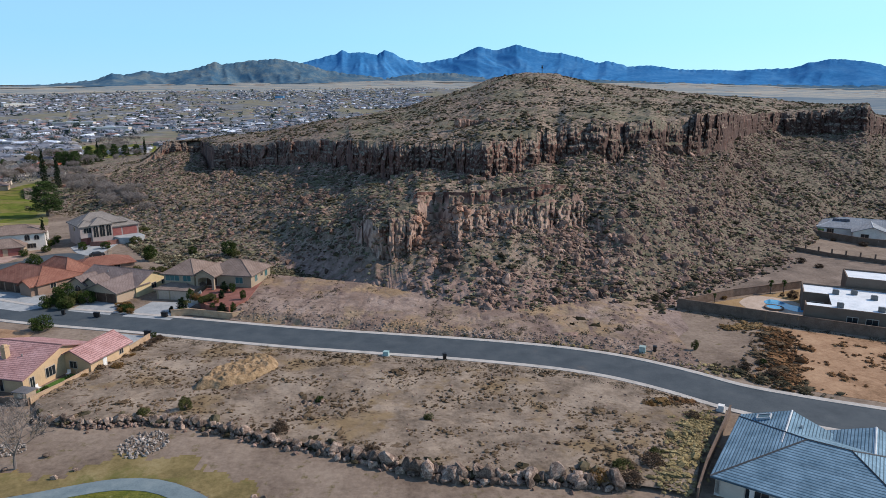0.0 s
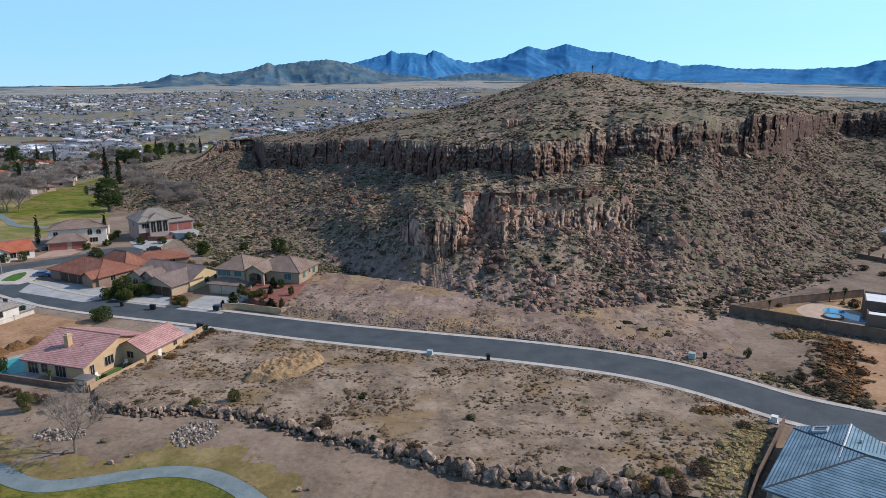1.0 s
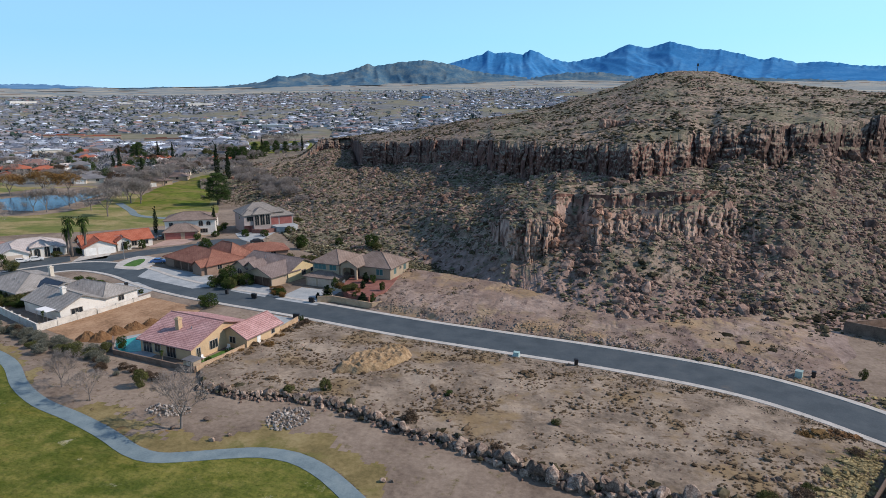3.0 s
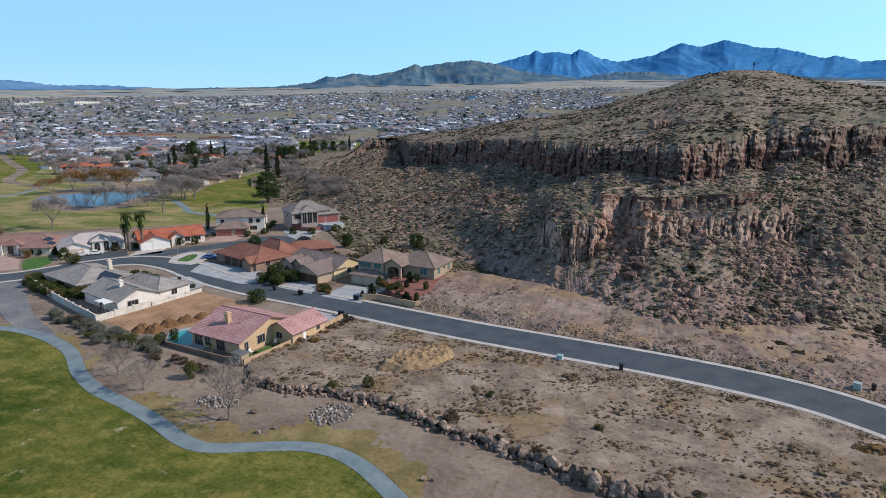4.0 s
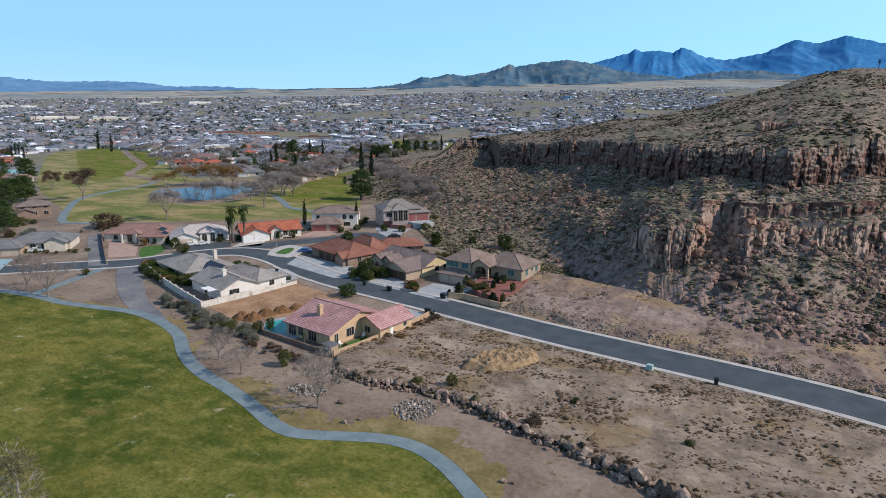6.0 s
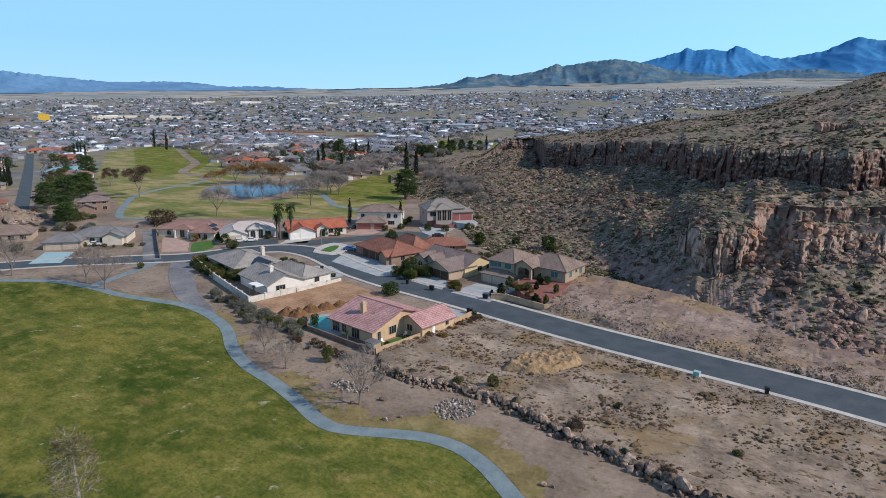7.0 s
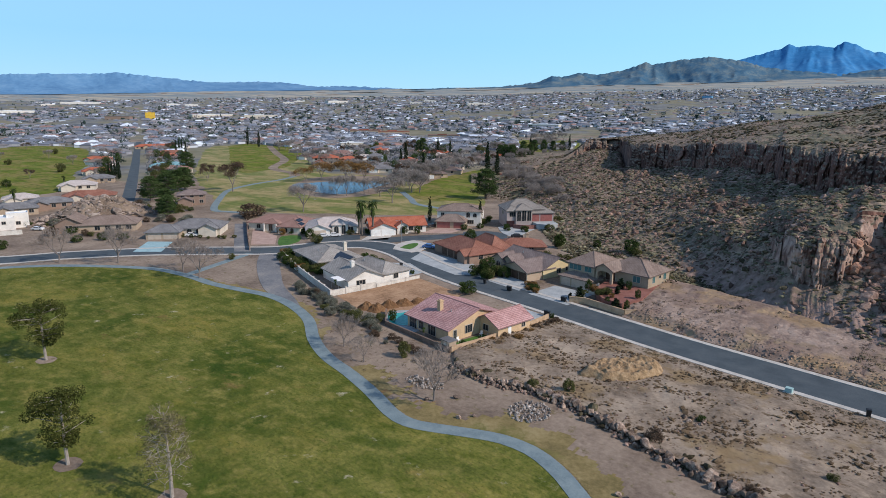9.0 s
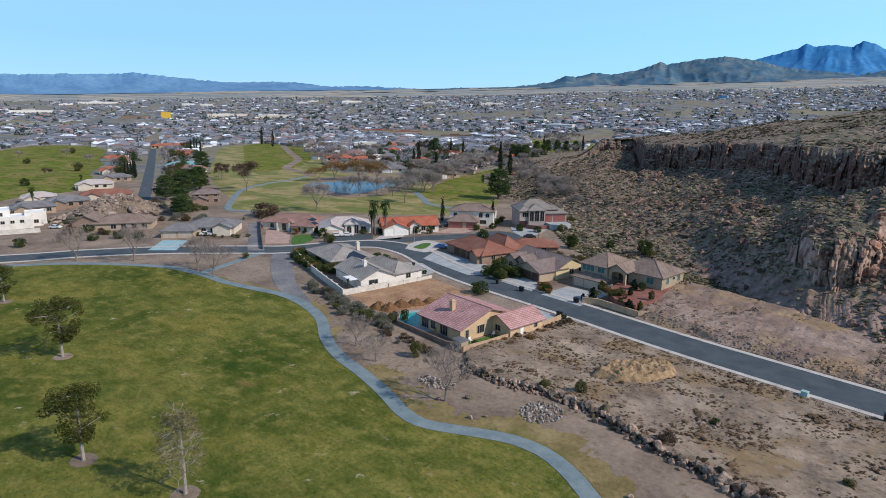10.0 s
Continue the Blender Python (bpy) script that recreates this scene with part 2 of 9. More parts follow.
mixed_in(HILLROCK, [(0.115, 0.108, 0.07), (0.19, 0.172, 0.115)], 0.035, 0.45, 0.62, 61.0, slope=(0.6, 0.85))
layered(HILLROCK, [(0.25, 0.16, 0.13), (0.48, 0.35, 0.285)], 4.0, 20.5, (-32, 58), 186, (0.7, 0.45))
layered(HILLROCK, [(0.05, 0.03, 0.026), (0.12, 0.07, 0.056)], 14.0, 60.0, (40, 400), 999, (0.72, 0.5))
layered(HILLROCK, [(0.095, 0.079, 0.056), (0.205, 0.168, 0.122)], -3.0, 32.0, (44, 400), 999, (0.45, 0.65))
layered(HILLROCK, [(0.13, 0.097, 0.075), (0.26, 0.20, 0.155)], 2.0, 40.0, (-220, -48), 999, (0.45, 0.65))
layered(HILLROCK, [(0.19, 0.126, 0.104), (0.33, 0.235, 0.195)], -3.0, 7.0, (-62, 40), 186, (0.3, 0.5))
# the blue of distance haze is painted into these three base colours
MOUNTAIN = surface("hazed_mountain", [(0.027, 0.165, 0.378), (0.0432, 0.205, 0.443), (0.072, 0.25, 0.486)], 0.006, 6, 1.0, 0.0, spec=0.0)
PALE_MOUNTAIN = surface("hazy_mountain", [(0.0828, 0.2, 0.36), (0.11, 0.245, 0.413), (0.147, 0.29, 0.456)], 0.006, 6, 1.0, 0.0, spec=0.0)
FOOTHILL = surface("hazed_foothill", [(0.0351, 0.108, 0.19), (0.078, 0.149, 0.21), (0.172, 0.216, 0.23)], 0.01, 7, 1.0, 0.0, spec=0.0)


# ---- the ground: one sheet to the horizon, rising slowly over the far valley ----
def valley(r, a=0.3):
    """Height of the valley floor: level near by, rising towards the mountains, most of all straight ahead."""
    rise = np.interp(np.degrees(a), [-45, -32, -22, -14, 2, 14, 23, 33, 44, 54, 61, 69, 85], [0.9, 1.1, 1.6, 1.8, 2.15, 1.96, 1.8, 1.44, 1.19, 1.05, 0.83, 0.61, 0.5])
    return (EYE + 3900 * np.tan(np.radians(rise))) * np.clip((np.asarray(r, float) - 900) / 3000, 0, 1.25) ** 1.15


az = np.radians(np.concatenate([np.arange(-50, 85, 0.5), np.arange(85, 310.1, 5)]))
rad = np.concatenate([[0.01], np.geomspace(8, 4950, 110)])
A, R = np.meshgrid(az, rad)
gv = np.stack([-np.sin(A) * R, np.cos(A) * R, valley(R, A) + np.where(R > 1300, 6 * fractal(A * 40, R / 500), 0)], -1).reshape(-1, 3)
gf = grid_faces(len(rad), len(az))[:, ::-1]
# greys shifted towards blue: haze over the town put into the colour
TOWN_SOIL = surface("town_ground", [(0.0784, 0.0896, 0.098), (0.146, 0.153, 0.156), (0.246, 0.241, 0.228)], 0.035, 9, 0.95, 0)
mixed_in(TOWN_SOIL, [(0.15, 0.145, 0.09), (0.23, 0.205, 0.14)], 0.008, 0.42, 0.54, 6.0)
tagged(new("ground", mesh_from("ground", gv, gf, DIRT, True)), "pale tan desert valley floor stretching to the horizon", "ground", kind="structure")


ta = np.radians(np.arange(-9, 84, 0.5))
tr = np.geomspace(1, 7.6, 60)
TA, TR = np.meshgrid(ta, tr)
start = np.where(np.degrees(TA) < 30, 690, 430) * (1 + 0.05 * vnoise(TA * 30, 1.0))
TR = np.minimum(start * TR, 2900 * (1 + 0.08 * vnoise(TA * 25, 3.0)))
tv = np.stack([-np.sin(TA) * TR, np.cos(TA) * TR, valley(TR, TA) + 0.02 + np.where(TR > 1300, 6 * fractal(TA * 40, TR / 500) + 1.2, 0)], -1).reshape(-1, 3)
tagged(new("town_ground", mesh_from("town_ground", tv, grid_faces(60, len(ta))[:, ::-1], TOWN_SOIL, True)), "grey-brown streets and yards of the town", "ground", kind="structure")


# tan grass, with the blue of distance haze mixed into its darker colours
GRASSLAND = surface("hazed_dry_grassland", [(0.121, 0.189, 0.23), (0.257, 0.268, 0.252), (0.486, 0.415, 0.308)], 0.006, 8, 0.95, 0, stretch=(0.35, 1.6, 1))
ga, gr = np.meshgrid(np.radians(np.arange(-44, 84, 0.5)), np.linspace(2500, 4600, 40))
gv = np.stack([-np.sin(ga) * gr, np.cos(ga) * gr, valley(gr, ga) + 6 * fractal(ga * 40, gr / 500) + 0.6], -1).reshape(-1, 3)
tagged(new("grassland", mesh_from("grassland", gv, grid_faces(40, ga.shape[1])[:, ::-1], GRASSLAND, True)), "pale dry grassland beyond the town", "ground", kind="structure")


# blue-grey base colours imitate haze lying over the plain
PLAIN = surface("haze_tinted_plain", [(0.075, 0.135, 0.185), (0.125, 0.175, 0.21), (0.21, 0.235, 0.235)], 0.006, 8, 0.95, 0, stretch=(0.35, 1.6, 1))
pa, pr = np.meshgrid(np.radians(np.arange(-46, -6, 0.5)), np.geomspace(640, 2700, 40))
pv = np.stack([-np.sin(pa) * pr, np.cos(pa) * pr, valley(pr, pa) + np.where(pr > 1300, 6 * fractal(pa * 40, pr / 500), 0) + 0.4 + 1.2 * smooth01((pr - 2000) / 500)], -1).reshape(-1, 3)
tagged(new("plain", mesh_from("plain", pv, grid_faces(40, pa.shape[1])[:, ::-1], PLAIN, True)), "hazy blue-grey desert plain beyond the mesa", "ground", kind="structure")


def ridge(name, knots, foot, crest, seed, material, label, rough):
    """A mountain range: crest elevations in degrees over bearings, with spurs and gullies running down to the valley."""
    ka, ke = np.array(knots).T
    cols = np.radians(np.arange(ka.min(), ka.max(), 0.09))
    s = np.linspace(0, 1, 44)
    A, S = np.meshgrid(cols, s)
    order = np.argsort(ka)
    el = np.interp(np.degrees(A), ka[order], ke[order])
    Rr = foot + (crest - foot) * S
    top = EYE + crest * np.tan(np.radians(el))
    zf = valley(foot, A) + 2
    gx, gy = A * crest / 260, Rr / 260
    gx = gx + 0.8 * vnoise(gx * 0.7 + seed, gy * 0.7)
    spur = np.abs(vnoise(gx * 0.8 + seed, gy * 0.45 + seed)) * 1.0 + 0.5 * np.abs(vnoise(gx * 2.1 + seed, gy * 1.1)) + 0.25 * np.abs(vnoise(gx * 4.3, gy * 2.6 + seed))
    prof = S ** 1.25
    Z = zf + (top - zf) * prof * (1 - rough * spur * (1 - S) * 1.5)
    Z += (top - zf) * 0.04 * fractal(gx * 5, gy * 5, 0, 3) * S * (1.1 - S)
    Z += (crest * 0.0016) * fractal(A * 260, S * 0 + seed, 0, 3) * (S > 0.9)
    V = np.stack([-np.sin(A) * Rr, np.cos(A) * Rr, Z], -1).reshape(-1, 3)
    ob = new(name, mesh_from(name, V, grid_faces(len(s), len(cols)), material, True))
    return tagged(ob, label, "mountains", kind="structure")


# ---- far mountains ----
MOUNTAINS = [
    (-45, 2.0), (-39, 2.4), (-36, 2.6), (-34.3, 2.82), (-32.6, 3.21), (-30.8, 3.4), (-29.4, 3.17), (-28.2, 2.83), (-26.3, 2.84), (-24.3, 2.77), (-20, 2.96),
    (-17.7, 3.33), (-15.9, 3.27), (-14.2, 3.81), (-13.5, 3.6), (-10.7, 4.44), (-8.7, 4.61), (-6.5, 5.25), (-4.8, 4.76), (-3.1, 5.1), (-0.9, 4.17),
    (1.8, 3.75), (3.4, 4.1), (4.3, 4.57), (5.1, 4.82), (5.7, 4.4), (6.6, 4.63), (8.3, 4.61), (8.75, 4.85), (9.2, 4.5), (10.4, 4.19), (12.3, 3.7), (14.7, 3.5), (17.6, 3.0),
    (20.2, 2.7), (24, 2.3), (27, 2.0),
]
FOOTHILLS = [
    (-45, 1.2), (-30, 1.5), (-20, 1.9), (-12, 2.3), (-8, 2.7), (-4, 2.5), (-1, 2.9), (2, 2.9), (5, 2.5), (8, 2.8), (10, 3.1), (12.3, 3.75), (14.4, 4.04), (16.7, 3.82), (18.7, 3.5), (19.3, 3.69), (21, 3.12), (23.2, 2.73), (24.6, 2.92), (26.2, 2.58), (27, 2.67),
    (28.2, 2.14), (30.2, 1.89), (31.6, 1.74), (35, 1.58), (35.9, 1.67), (37.8, 1.56), (39.6, 1.45), (42, 1.2), (45, 1.0),
]
WEST_RANGE = [
    (33, 1.2), (37, 1.35), (41, 1.6), (45, 1.75), (48, 1.7), (50, 2.0), (52.5, 2.05), (56, 1.9), (58.5, 2.1), (61, 2.35), (63.3, 2.55), (65, 2.4),
    (68, 2.35), (71, 2.2), (74, 2.3), (80, 2.0), (85, 1.8),
]
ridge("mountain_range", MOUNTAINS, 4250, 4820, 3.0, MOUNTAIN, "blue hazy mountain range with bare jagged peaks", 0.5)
ridge("foothills", FOOTHILLS, 3900, 4350, 11.0, FOOTHILL, "brown and grey folded foothills, blue with haze, below the mountains", 0.95)
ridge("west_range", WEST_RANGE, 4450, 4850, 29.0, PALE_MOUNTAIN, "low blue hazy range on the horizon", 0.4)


# ---- the mesa: talus slope, a lower rock band, the upper cliff, a plateau and its rounded summit ----
def curve(knots, at, soft=1.0):
    k = np.array(sorted(knots))
    v = np.interp(at, k[:, 0], k[:, 1])
    w = max(1, int(soft / (at[1] - at[0])))
    ker = np.hanning(2 * w + 3)
    ker /= ker.sum()
    return np.convolve(np.pad(v, w + 1, mode="edge"), ker, "valid")


def level(r, el):
    return EYE + r * np.tan(np.radians(el))


HC = np.arange(-44, 34, 0.064)          # bearings to the left of +y, degrees
foot = curve([(34, 380), (31, 320), (29.5, 280), (27, 228), (24.3, 202), (19.7, 189), (15.9, 179), (11.8, 169), (8.8, 156), (4.6, 142), (1.3, 134), (-3.6, 129), (-8.4, 130),
              (-12, 134), (-16.7, 143), (-20.9, 159), (-25.8, 187), (-29.8, 214), (-31.3, 238), (-32.5, 268), (-35, 285), (-46, 300)], HC)
rcb = curve([(34, 410), (31.5, 395), (28, 420), (25.6, 445), (23.7, 462), (20.7, 455), (20.2, 366), (17.3, 345), (13.5, 308), (9.9, 276), (8.6, 262), (8.2, 246), (6, 232), (4.5, 222), (3.2, 218), (1.9, 212), (-1, 202), (-3.8, 189), (-6, 197),
             (-8.4, 203), (-10.6, 212), (-12, 212), (-15.2, 214), (-16.1, 222), (-19, 236), (-21.3, 252), (-23.9, 276), (-25.4, 330), (-27.8, 388), (-31, 392), (-33.8, 385), (-34.6, 410), (-38, 450), (-46, 480)], HC, 0.4)
ecb = curve([(34, -6.2), (31, -6.0), (28, -5.3), (25.8, -4.7), (23.7, -3.7), (22.5, -3.64), (20.9, -3.78), (20.4, -5.03), (19.1, -5.09), (16.7, -5.07), (14.3, -4.94), (11.9, -4.8), (8.8, -4.95), (8.4, -5.72), (6.4, -6.2), (4.8, -6.35),
             (2.8, -5.6), (0.7, -5.55), (-0.85, -5.66), (-2.9, -6.17), (-4, -6.58), (-5.5, -5.75), (-7, -5.54), (-8.5, -4.92), (-10.3, -5.0), (-11, -4.1), (-13.4, -4.07), (-15.4, -4.92), (-16.3, -3.83), (-18.1, -3.22),
             (-19.6, -3.87), (-20.5, -3.95), (-22, -3.44), (-23.9, -3.0), (-25.6, -2.36), (-26.8, -1.99), (-29.6, -2.3), (-32.5, -1.9), (-34.2, -2.12), (-36, -2.4), (-46, -2.8)], HC, 0.3)
ect = curve([(34, -6.1), (31, -5.9), (28, -5.15), (25.8, -4.5), (24.2, -3.6), (23.6, -2.87), (22.5, -2.71), (20.9, -2.74), (20.4, -3.33), (18.9, -3.17), (16.6, -3.22), (14.2, -3.17), (11.8, -3.11), (8.3, -3.06), (6.3, -3.28),
             (2.7, -3.21), (0.7, -3.32), (-0.85, -3.53), (-2.9, -3.63), (-3.9, -3.63), (-5.45, -3.33), (-7, -2.93), (-8.45, -2.42), (-10.2, -2.42), (-10.9, -1.83), (-13.3, -1.72), (-15.2, -1.81), (-16.2, -1.61), (-18, -1.13),
             (-19.4, -1.6), (-20.3, -1.26), (-21.8, -0.66), (-23.7, -0.66), (-25.4, -0.74), (-27.8, -0.65), (-29.4, -0.65), (-30.9, -0.35), (-32.3, -0.06), (-33.7, 0.02), (-34, -0.88), (-36, -1.4), (-46, -2.0)], HC, 0.2)
rsk = curve([(34, 440), (31.5, 425), (28, 455), (24.1, 505), (20, 490), (17.3, 450), (13.5, 420), (9.9, 405), (6, 400), (1.9, 405), (-3.6, 420), (-8.4, 430), (-21.3, 440), (-27, 490), (-46, 560)], HC)
esk = curve([(34, -6.0), (31.8, -5.8), (30.6, -5.6), (29.4, -5.1), (27.7, -4.8), (25.6, -4.41), (24.2, -3.3), (23.6, -2.8), (22, -2.62), (18.8, -2.32), (15.1, -1.99), (11.2, -1.21), (6.7, -0.65), (3.2, -0.02), (0.15, 0.95),
             (-2.4, 1.67), (-4.85, 2.52), (-6.6, 2.84), (-8.3, 2.88), (-10, 2.76), (-11.7, 2.31), (-14.6, 1.81), (-17.8, 1.4), (-22.3, 0.89), (-26.5, 0.54), (-30.5, 0.1), (-33.6, 0.06), (-34, -0.7), (-46, -1.2)], HC, 0.3)
# the lower band, and where it fades into the slope
rtb = curve([(12, 186), (8, 170), (6.5, 162), (5, 159), (3, 161), (1.8, 166), (0.5, 170), (-1.4, 159), (-3, 165), (-5, 167), (-8, 168), (-12, 178), (-15, 190), (-18, 198)], HC, 0.4)
ett = curve([(14, -9.4), (10, -9.23), (8.5, -9.43), (7, -9.83), (6, -10.31), (4.4, -10.08), (2.8, -10.0), (1.8, -10.17), (0.5, -9.87), (-1.4, -9.46), (-3, -9.25), (-4.5, -9.24), (-7.1, -9.0), (-8.6, -8.67), (-11.2, -8.41), (-13.7, -8.19),
             (-15.1, -8.39), (-18, -8.7)], HC, 0.4)
etb = curve([(14, -9.6), (11, -9.9), (10, -10.25), (8.6, -11.32), (7.1, -12.39), (6, -13.71), (4.5, -13.91), (2.9, -12.85), (1.8, -11.3), (0.5, -10.7), (-0.7, -11.3), (-1.4, -12.3), (-2.2, -11.2), (-3, -10.8), (-4.5, -10.68), (-7.1, -10.44), (-8.7, -10.71),
             (-11.2, -10.69), (-13.7, -10.3), (-15.2, -9.74), (-18, -9.0)], HC, 0.4)
band = smooth01((HC + 16.5) / 4) * smooth01((10.0 - HC) / 4.0)


def columns(arc, z, typical, seed):
    """Upright rock columns of uneven width along a face: number, place across (0 to 1) and width of each."""
    rng = np.random.default_rng(seed)
    wide = np.clip(typical * np.exp(rng.normal(0, 0.6, 900)), 0.35 * typical, 2.6 * typical)
    edge = arc.min() - 2 + np.concatenate([[0], np.cumsum(wide)])
    u = arc + 0.26 * typical * vnoise(arc / (0.9 * typical) + seed, z / 5.0) + 0.10 * typical * vnoise(arc / (0.4 * typical), z / 2.2 + seed)
    k = np.clip(np.searchsorted(edge, u) - 1, 0, 899)
    return k, (u - edge[k]) / wide[k], wide[k]


step = np.radians(HC[1] - HC[0])
arc_cliff = np.concatenate([[0], np.cumsum(np.hypot(step * rcb[1:], np.diff(rcb) * 0.6))])          # metres along the cliff
arc_band = np.radians(HC) * 162
k_top, _, w_top = columns(arc_cliff, np.zeros_like(HC), 4.4, 5)
uneven = lattice(k_top, 3.0, 1.0)
zcb = level(rcb, ecb) + 1.3 * vnoise(arc_cliff / 8, 1.5) + 0.8 * vnoise(arc_cliff / 3, 4.5)
rim_z = level(rcb + 2, ect) + 0.9 * vnoise(arc_cliff / 16, 7.5) + 0.4
zct = np.maximum(rim_z - 3.2 * uneven ** 2.6, zcb + 0.6)
zsk = level(rsk, esk)
k_low, _, _ = columns(arc_band, np.zeros_like(HC), 2.7, 9)
swell = 0.14 * smooth01((HC - 4) / 5)          # the left flank is fuller low down
even = np.hanning(107)[1:-1] / np.hanning(107).sum()
r_even, z_even = (np.convolve(np.pad(k, 52, mode="edge"), even, "valid") for k in (rcb, zcb))
share = 0.36 - 0.18 * np.exp(-((HC - 10.5) / 4.0) ** 2)
srb, srt = foot + (r_even - foot) * share, foot + (r_even - foot) * (share + 0.04)
szb, szt = z_even * (0.33 + swell), z_even * (0.37 + swell)
rb, rt = srb + (rtb - srb) * band, srt + (rtb + 2.6 - srt) * band
zb = szb + (level(rtb, etb) - szb) * band
zt = np.maximum(szt + (level(rtb + 2, ett) - 0.9 * lattice(k_low, 5.0, 2.0) ** 2 - szt) * band, zb + 0.3)
# the ledge of joined blocks above the band
ledge = smooth01((3.3 - HC) / 1.1) * smooth01((HC + 12.5) / 4)
el_ledge = curve([(5, -8.1), (2.6, -8.1), (-2.9, -8.2), (-8.3, -7.66), (-9.1, -7.3), (-11.1, -6.8), (-13, -6.6)], HC, 0.5)
k_ledge, _, _ = columns(arc_band, np.zeros_like(HC), 2.7, 14)
r_ledge = np.maximum(172.0, rt + 5.5) + 0.6 * vnoise(arc_band / 6, 3.3)
rl = rt + 0.4 * (np.minimum(r_even, rcb - 4) - rt)
zl = zt + 0.4 * (z_even - zt)
bench = smooth01((8.5 - HC) / 5.5) * smooth01((HC + 14.5) / 5)          # the slope comes up to the ledge on both sides
rl = rl + (r_ledge - rl) * bench
zlb = zl + (level(r_ledge, el_ledge - 0.55) - zl) * bench
zlt = zlb + 0.1 + (level(r_ledge, el_ledge + 0.55) - level(r_ledge, el_ledge - 0.55) - 0.5 * lattice(k_ledge, 5.0, 2.0) ** 2) * ledge
zero = np.zeros_like(HC)
# rows of the sheet: (count, radius and height at the start) of each stretch
stops = [(62, foot - 4, zero - 0.6), (44, rb, zb), (20, rt, zt), (20, rl, zlb), (44, rl + 1.0, zlt), (58, rcb, zcb), (84, rcb + 3.2, zct), (24, rsk, zsk), (2, rsk + 260, zero - 2)]
Rr, Zz = [], []
for n, ((count, r0, z0), (_, r1, z1)) in enumerate(zip(stops, stops[1:])):
    for q in np.linspace(0, 1, count, endpoint=False):
        ease = q ** 1.3 if n == 0 else q
        Rr.append(r0 + (r1 - r0) * q)
        Zz.append(z0 + (z1 - z0) * ease if n != 6 else rim_z + (zsk - rim_z) * q + (zct - rim_z) * max(0.0, 1 - 25 * q))
Rr, Zz = np.array(Rr), np.array(Zz)
Ah = np.broadcast_to(np.radians(HC), Rr.shape)
row_n = np.concatenate([np.full(c, n) for n, (c, _, _) in enumerate(stops[:-1])])[:, None]
first = np.cumsum([0] + [c for c, _, _ in stops])
idx = np.arange(len(Rr))[:, None].astype(float)


def rock_face(lo, hi, arc, typical, seed, z_top, deep, bays):
    """How far a face stands out: rounded columns parted by clefts, cut by joints, rounding off at the top."""
    z = Zz[lo:hi + 1]
    A = np.broadcast_to(arc, z.shape)
    k, c, w = columns(A, z, typical, seed)
    k2, c2, _ = columns(A + 0.3 * vnoise(A / 3, z / 4), z, typical * 0.36, seed + 1)
    below = np.maximum(z_top[None] - z, 0)
    out = deep * (np.minimum(0.5 + 0.34 * w, 2.6) * (np.clip(1 - np.abs(2 * c - 1) ** 2.6, 0, 1) ** 0.55 - 0.7))
    out = out + deep * 0.45 * (np.clip(1 - np.abs(2 * c2 - 1) ** 2.4, 0, 1) ** 0.6 - 0.6) * (0.6 + 0.8 * lattice(k, 2.0, seed))
    out = out + deep * 2.0 * (lattice(k, 7.0, seed) - 0.5)
    round_ = np.minimum(1.2 + 0.55 * w + 1.5 * lattice(k, 12.0, seed), 5.0)
    t = np.clip(1 - below / round_, 0, 1)
    out = out - round_ * 0.9 * (1 - np.sqrt(1 - 0.98 * t * t))
    up = np.clip((z - z[0]) / np.maximum(z_top[None] - z[0], 0.5), 0, 1)
    shelf = 0.3 + 0.5 * lattice(k, 15.0, seed)          # a lower front lobe with a shelf on it, on every other column
    out = out - deep * 2.0 * (lattice(k, 17.0, seed) > 0.45) * smooth01((up - shelf) / 0.09)
    bed = z / (3.0 + 3.5 * lattice(k, 4.0, seed)) + 3.0 * lattice(k, 9.0, seed) + 0.12 * vnoise(A / 1.5, z)
    joint = np.abs(2 * (bed - np.floor(bed)) - 1)
    out = out - 0.22 * deep * lattice(k, 11.0, seed) * smooth01((joint - 0.84) / 0.14) + deep * 0.4 * (lattice(k, np.floor(bed), 6.0) - 0.5)
    out = out + bays[None] + 2.3 * deep * fractal(A / 3.2 + seed, z / 3.6, 0, 4) + 0.9 * deep * np.abs(vnoise(A / 0.9, z / 1.5, seed)) + 0.5 * deep * vnoise(A / 0.45, z / 0.8, seed + 3.0)
    return out


out = np.zeros_like(Rr)
